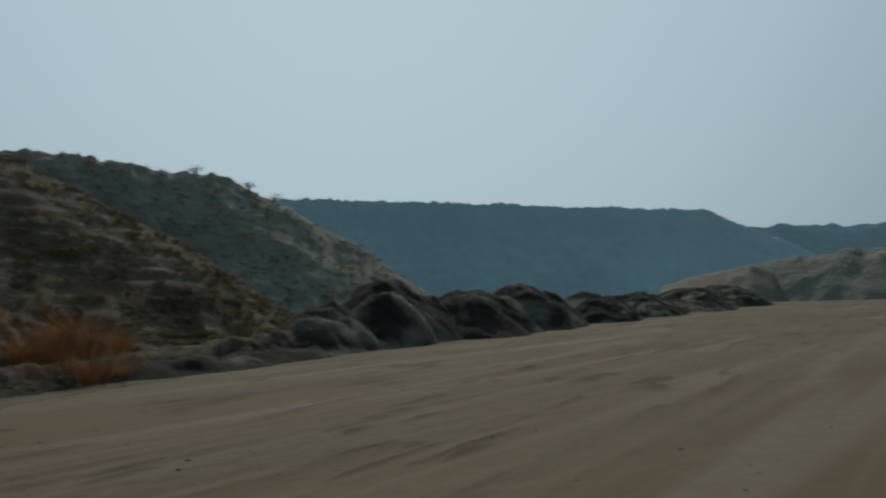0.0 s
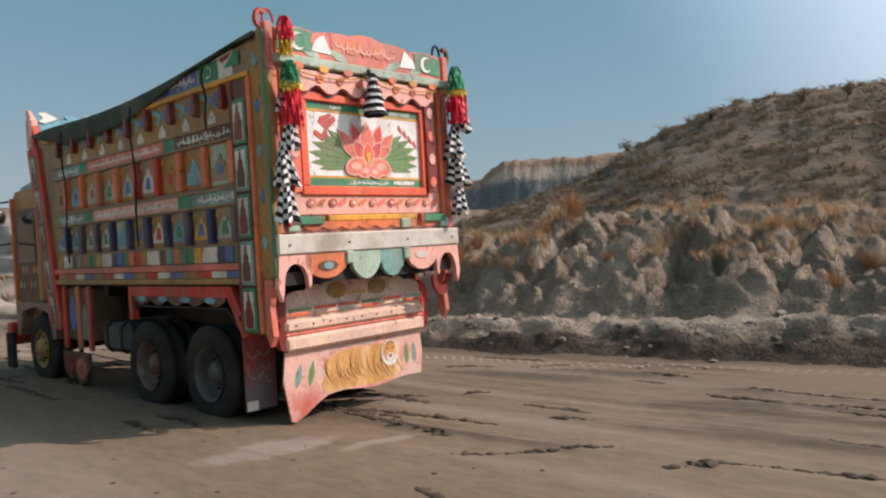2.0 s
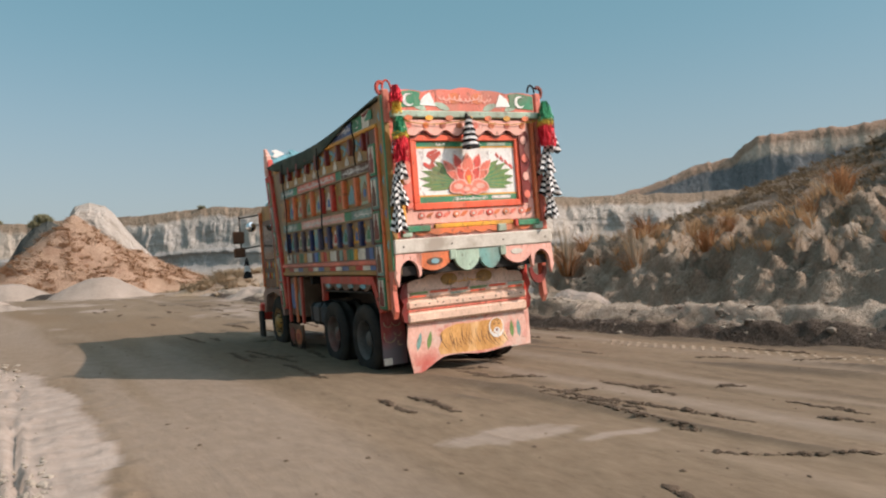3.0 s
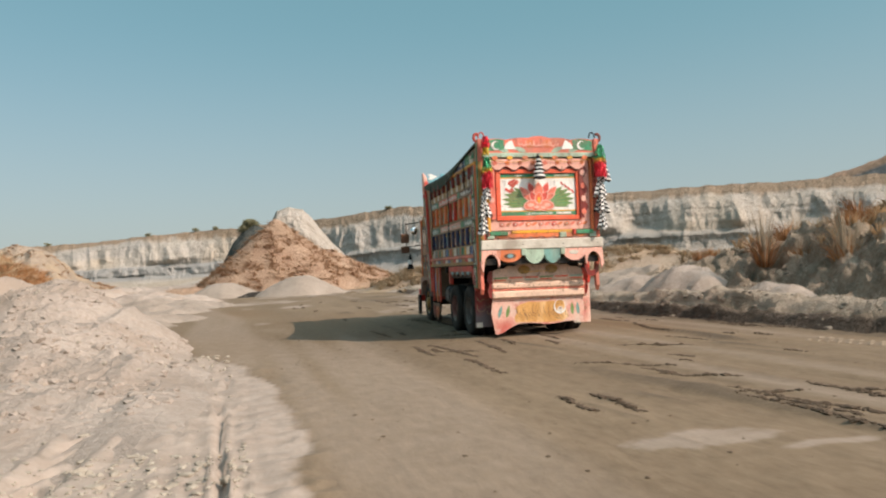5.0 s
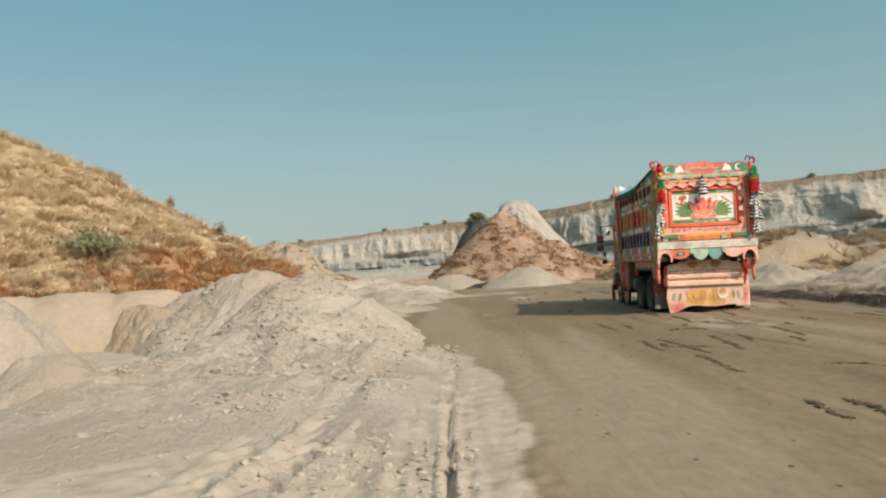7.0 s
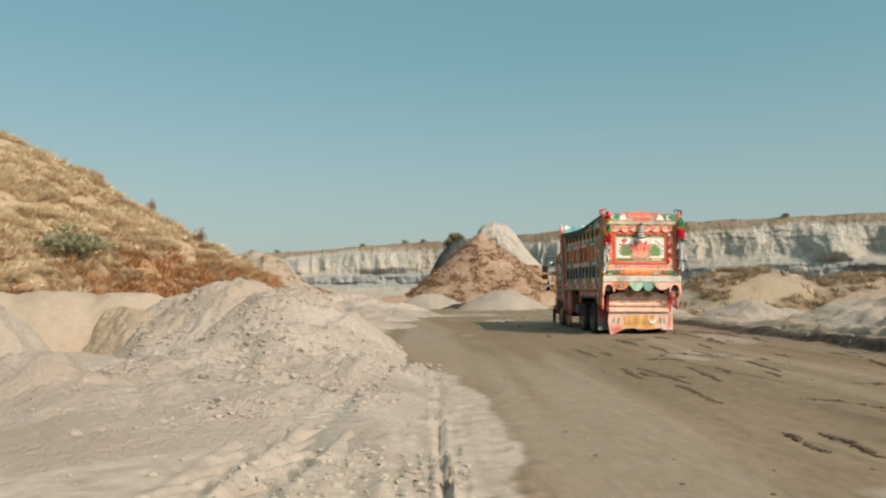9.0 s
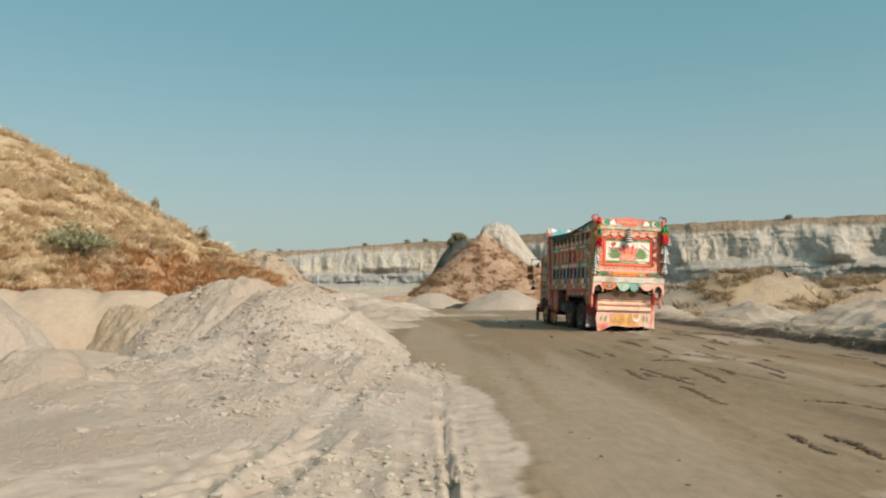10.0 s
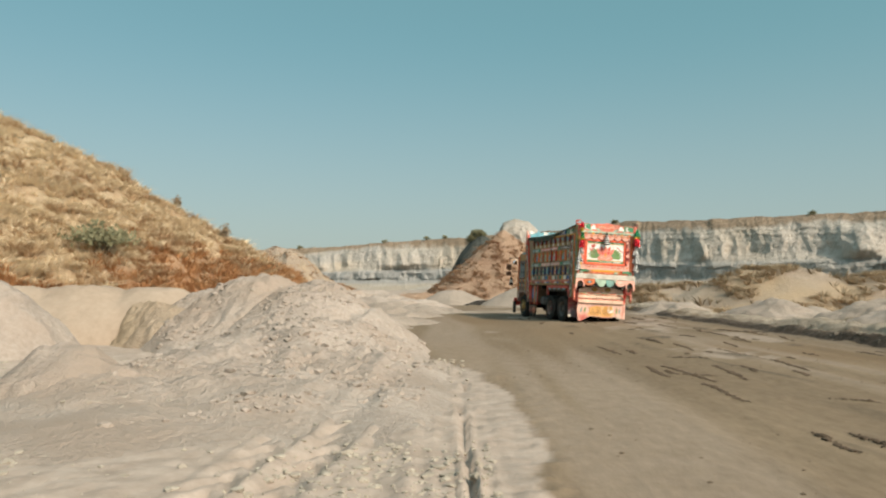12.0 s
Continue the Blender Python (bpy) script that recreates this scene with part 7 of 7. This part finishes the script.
def cone_tassel(parent, x, y, z, length, r, mats, fringe=12, seed=0, name="tassel", label=""):
    """A tassel of stacked skirts of narrow strips."""
    rnd = random.Random(seed)
    n = len(mats)
    first = None
    for k, m in enumerate(mats):
        bm = bmesh.new()
        z0 = z - length * k / n
        z1 = z0 - length / n * 1.18
        ra, rb = r * (0.15 + 0.70 * k / n), r * (0.32 + 0.72 * (k + 1) / n)
        for i in range(fringe):
            a = 2 * math.pi * i / fringe
            b2 = a + 2 * math.pi / fringe * 0.96
            j = rnd.uniform(-0.12, 0.12) * r
            zj = z1 + rnd.uniform(-0.1, 0.1) * length / n
            vs = [bm.verts.new((x + q * math.cos(c), y + q * math.sin(c), h)) for c, q, h in ((a, ra, z0), (b2, ra, z0), (b2, rb + j, zj), (a, rb + j, zj))]
            vi = [bm.verts.new((x + 0.7 * q * math.cos(c), y + 0.7 * q * math.sin(c), h)) for c, q, h in ((a, ra, z0), (b2, ra, z0), (b2, rb + j, zj), (a, rb + j, zj))]
            for q in (vs, vi[::-1]):
                bm.faces.new(q)
            for p in range(4):
                bm.faces.new((vs[p], vi[p], vi[(p + 1) % 4], vs[(p + 1) % 4]))
        ob = finish("tassel_skirt" if first else name, bm, m, first or parent, "" if first else label)
        first = first or ob
    return first


def tinsel(parent, x, y, tiers, seed, label):
    """A tinsel tassel: tiers of narrow crinkled foil strips."""
    rnd = random.Random(seed)
    first = None
    for z0, z1, ra, rb, mat in tiers:
        bm = bmesh.new()
        lathe(bm, [(z1 + 0.02, 0.0), (z1 + 0.02, rb * 0.7), (z0, ra * 0.7), (z0, 0.0)], (x, y, 0), "z", 10)
        for i in range(26):
            a = 2 * math.pi * i / 26 + rnd.uniform(-0.08, 0.08)
            w = 0.16
            rows = []
            for k in range(6):
                t = k / 5
                r = ra + (rb - ra) * t ** 0.7 + rnd.uniform(-0.012, 0.012)
                z = z0 + (z1 - z0) * t + (rnd.uniform(-0.015, 0.015) if k == 5 else 0)
                tw = rnd.uniform(-0.3, 0.3)
                rows.append([bm.verts.new((x + (r + s * 0.012 * tw * 3) * math.cos(a + s * w / 2), y + (r + s * 0.012 * tw * 3) * math.sin(a + s * w / 2), z)) for s in (-1, 1)])
            for p, q in zip(rows, rows[1:]):
                bm.faces.new((p[0], p[1], q[1], q[0]))
        ob = finish("tinsel_skirt" if first else "tinsel_tassel", bm, mat, first or parent, "" if first else label)
        first = first or ob
    return first


def check_string(parent, x, y, z, length, r, seed, label):
    """A hanging string of black and white checked cloth cones."""
    rnd = random.Random(seed)
    first = None
    bmw, bmb = bmesh.new(), bmesh.new()
    cones = max(2, int(length / 0.30))
    for c in range(cones):
        zt = z - length * c / cones
        h = length / cones * rnd.uniform(1.05, 1.3)
        ox, oy = rnd.uniform(-0.05, 0.05), rnd.uniform(-0.03, 0.03)
        bands, seg = 9, 18
        fat, ph, lean = rnd.uniform(0.8, 1.25), rnd.uniform(0, 6), rnd.uniform(-0.05, 0.05)
        for k in range(bands):
            za, zb = zt - h * k / bands, zt - h * (k + 1) / bands
            qa, qb = (k / bands) ** 0.8, ((k + 1) / bands) ** 0.8
            ra, rb = r * fat * (0.25 + 0.85 * qa), r * fat * (0.25 + 0.85 * qb) * 1.05
            for i in range(seg):
                bm = bmw if (i // 2 + k + (c % 2)) % 2 else bmb
                a, a2 = 2 * math.pi * i / seg, 2 * math.pi * (i + 1) / seg
                ring = []
                for t, q, hh, f in ((a, ra, za, qa), (a2, ra, za, qa), (a2, rb, zb, qb), (a, rb, zb, qb)):
                    w = 1 + 0.34 * math.sin(t * 5 + ph) * f
                    ring.append(bm.verts.new((x + ox + lean * f + q * w * math.cos(t), y + oy + q * w * math.sin(t), hh + 0.025 * math.sin(t * 3 + ph) * f)))
                bm.faces.new(ring)
                if k == bands - 1:
                    v = bm.verts.new((x + ox + lean, y + oy, zb + 0.03))
                    bm.faces.new((ring[2], ring[3], v))
    first = finish("checked_string", bmb, M_BLACK, parent, label)
    finish("white_check_cloth", bmw, M_WHITE_CLOTH, first)
    return first


def build_tassels():
    G, Y, R_ = M_TINSEL_GREEN, M_TINSEL_GOLD, M_TINSEL_RED
    check_string(truck, -1.13, -0.17, 3.38, 1.28, 0.082, 1, "black and white checked cloth string")
    check_string(truck, 1.22, -0.14, 3.40, 1.28, 0.095, 2, "black and white checked cloth string")
    tinsel(truck, -1.10, -0.20, [(3.86, 3.64, 0.03, 0.085, R_), (3.66, 3.50, 0.04, 0.06, Y)], 5, "red and gold tinsel tassel")
    tinsel(truck, -1.09, -0.22, [(3.46, 3.24, 0.03, 0.095, G), (3.27, 3.17, 0.085, 0.105, Y), (3.20, 2.88, 0.085, 0.10, R_)], 3, "red, green and gold tinsel tassel")
    tinsel(truck, 1.18, -0.20, [(3.70, 3.42, 0.03, 0.11, G), (3.45, 3.35, 0.09, 0.12, Y), (3.38, 3.06, 0.10, 0.115, R_)], 4, "green, gold and red tinsel tassel")
    bm = bmesh.new()
    rod(bm, (-0.06, -0.14, 3.52), (-0.06, -0.14, 3.46), 0.02, 6)
    finish("tassel_hook", bm, M_BLACK, truck)
    cone_tassel(truck, -0.06, -0.19, 3.48, 0.42, 0.125, [M_BLACK, M_WHITE_CLOTH] * 5 + [M_BLACK], 12, 6, "striped_tassel", "striped black and white centre tassel")
    for s in (-1, 1):
        bm = bmesh.new()
        pts = [(s * 1.08 + (-s) * 1.0 * k / 10, -0.12, 3.44 - 0.06 * math.sin(math.pi * k / 10)) for k in range(11)]
        for p, q in zip(pts, pts[1:]):
            rod(bm, p, q, 0.006, 5)
        finish("tassel_cord", bm, M_TINSEL_GOLD, truck)


def build_cab():
    b = bmesh.new()
    prism(b, [(5.9, 0.82), (7.36, 0.82), (7.42, 1.7), (7.30, 2.75), (7.1, 2.9), (5.98, 2.9)], "x", -1.04, 1.04)
    cab = finish("cab", b, P["ochre"], truck, "ornate yellow and red painted cab")
    b = bmesh.new()
    prism(b, [(6.15, 1.0), (7.05, 1.0), (7.12, 1.75), (7.02, 2.6), (6.15, 2.6)], "x", -1.04, -1.075)
    finish("cab_door", b, P["brown"], cab)
    for k in range(6):
        for z in (1.15, 1.45, 1.68):
            b = bmesh.new()
            yc = 6.22 + 0.15 * k
            prism(b, [(yc, z - 0.07), (yc + 0.05, z), (yc, z + 0.07), (yc - 0.05, z)], "x", -1.075, -1.083)
            finish("door_lozenge", b, P[("yellow", "red", "sky")[(k + int(z * 7)) % 3]], cab)
    b = bmesh.new()
    prism(b, [(6.25, 1.8), (7.0, 1.8), (6.93, 2.5), (6.25, 2.5)], "x", -1.075, -1.083)
    finish("door_window", b, M_GLASS, cab, "dark cab side glass")
    for y, col in ((5.72, "orange"), (5.82, "yellow"), (5.95, "red"), (6.04, "ochre"), (6.12, "yellow"), (7.18, "orange")):
        b = bmesh.new()
        box(b, -1.10, -1.02, y - 0.035, y + 0.035, 1.22, 2.80, 0.01)
        finish("cab_pilaster", b, P[col], cab)
    b = bmesh.new()
    prism(b, [(5.98, 2.9), (7.1, 2.9), (7.15, 2.96), (5.98, 3.1)], "x", -0.95, 0.95)
    finish("cab_crown", b, P["sky"], cab, "turquoise painted crown over the cab")
    b = bmesh.new()
    box(b, -1.14, 1.14, 7.36, 7.56, 0.5, 0.86, 0.03)
    finish("front_bumper", b, P["red"], cab)
    b = bmesh.new()
    prism(b, [(5.35, 1.12), (5.5, 1.2), (6.7, 1.2), (6.85, 1.1), (6.85, 0.7), (6.75, 0.7), (6.62, 1.06), (6.1, 1.14), (5.58, 1.06), (5.45, 0.7), (5.35, 0.7)], "x", -1.2, -0.8)
    finish("front_fender", b, P["mauve"], cab)
    b = bmesh.new()
    box(b, -1.18, -1.12, 7.2, 7.5, 0.15, 0.7, 0.01)
    finish("corner_flap", b, M_RUBBER, cab)
    # mirrors
    b = bmesh.new()
    for z in (2.1, 2.75):
        rod(b, (-1.12, 7.15, z), (-1.52, 7.25, z - 0.05), 0.015, 6)
    rod(b, (-1.50, 7.25, 1.9), (-1.50, 7.25, 2.75), 0.015, 6)
    arm = finish("mirror_arm", b, M_STEEL, cab)
    for z, h in ((2.30, 0.13), (1.98, 0.10)):
        b = bmesh.new()
        box(b, -1.66, -1.42, 7.22, 7.30, z - h, z + h, 0.02)
        finish("mirror", b, P["brown"], cab, "brown-backed side mirror")
    b = bmesh.new()
    bmesh.ops.create_uvsphere(b, u_segments=14, v_segments=8, radius=0.11, matrix=Matrix.Translation((-1.30, 7.1, 2.50)) @ Matrix.Diagonal((1, 0.5, 1, 1)))
    finish("round_mirror", b, M_CHROME, cab, "round chrome mirror")
    cone_tassel(cab, -1.42, 7.2, 1.86, 0.40, 0.10, [M_BLACK, M_WHITE_CLOTH, M_BLACK], 10, 9, "mirror_tassel", "black and white mirror tassel")


build_chassis()
build_bed()
build_left_side()
build_rear()
build_tassels()
build_cab()
WHEELS = []
for wy, rim_m in ((1.37, M_RIM_GREY), (2.70, M_RIM)):
    for ws in (-1, 1):
        WHEELS.append((build_wheel(ws * 1.03, wy, ws, True, rim_m, M_STEEL), ws * 1.03, wy))
for ws in (-1, 1):
    WHEELS.append((build_wheel(ws * 1.0, 6.10, ws, False, P["ochre"], M_STEEL), ws * 1.0, 6.10))

# seconds, rear of the truck on the ground, settling, heading and lean
TRUCK = [
    (0.0, 4.89, 0.37, 0.05, -2.2, -3.80), (0.5, 5.02, 1.80, 0.05, -2.2, -3.80), (1.0, 5.15, 2.89, 0.05, -2.2, -3.80), (1.5, 5.27, 4.16, 0.00, -1.8, -3.60), (2.0, 5.43, 5.53, -0.03, -1.9, -3.40),
    (2.5, 5.51, 6.96, -0.04, -2.4, -3.40), (3.0, 5.75, 8.52, -0.07, -3.2, -3.00), (5.0, 6.21, 13.38, -0.04, -5.4, 0.74), (5.5, 6.37, 14.75, -0.04, -5.2, 1.10),
    (6.0, 6.54, 16.37, -0.10, -4.6, 1.00), (6.5, 6.47, 18.08, -0.13, -4.4, 1.00), (7.0, 6.74, 18.82, -0.12, -3.4, 0.80), (7.5, 6.74, 19.68, -0.12, -2.6, 0.20),
    (9.5, 6.79, 23.72, -0.10, 3.7, 0.90), (10.0, 6.72, 24.59, -0.10, 5.5, 1.90), (10.5, 6.59, 25.50, -0.09, 7.1, 2.50), (11.0, 6.46, 26.40, -0.08, 8.8, 2.90), (11.5, 6.28, 27.49, -0.08, 10.7, 3.10), (12.0, 6.15, 28.74, -0.07, 12.8, 3.00),
]


def motions():
    walk(truck, [(t, pose(x, y, z, 0, r, h)) for t, x, y, z, h, r in TRUCK])
    ts = [r[0] for r in TRUCK]
    steps = [i * 0.2 for i in range(61)]
    gone = [float(np.interp(t, ts, [r[2] for r in TRUCK])) for t in steps]
    for w, x, y in WHEELS:
        walk(w, [(t, pose(x, y, 0.52, -math.degrees((g - gone[0]) / 0.52), 0, 0)) for t, g in zip(steps, gone)])


motions()
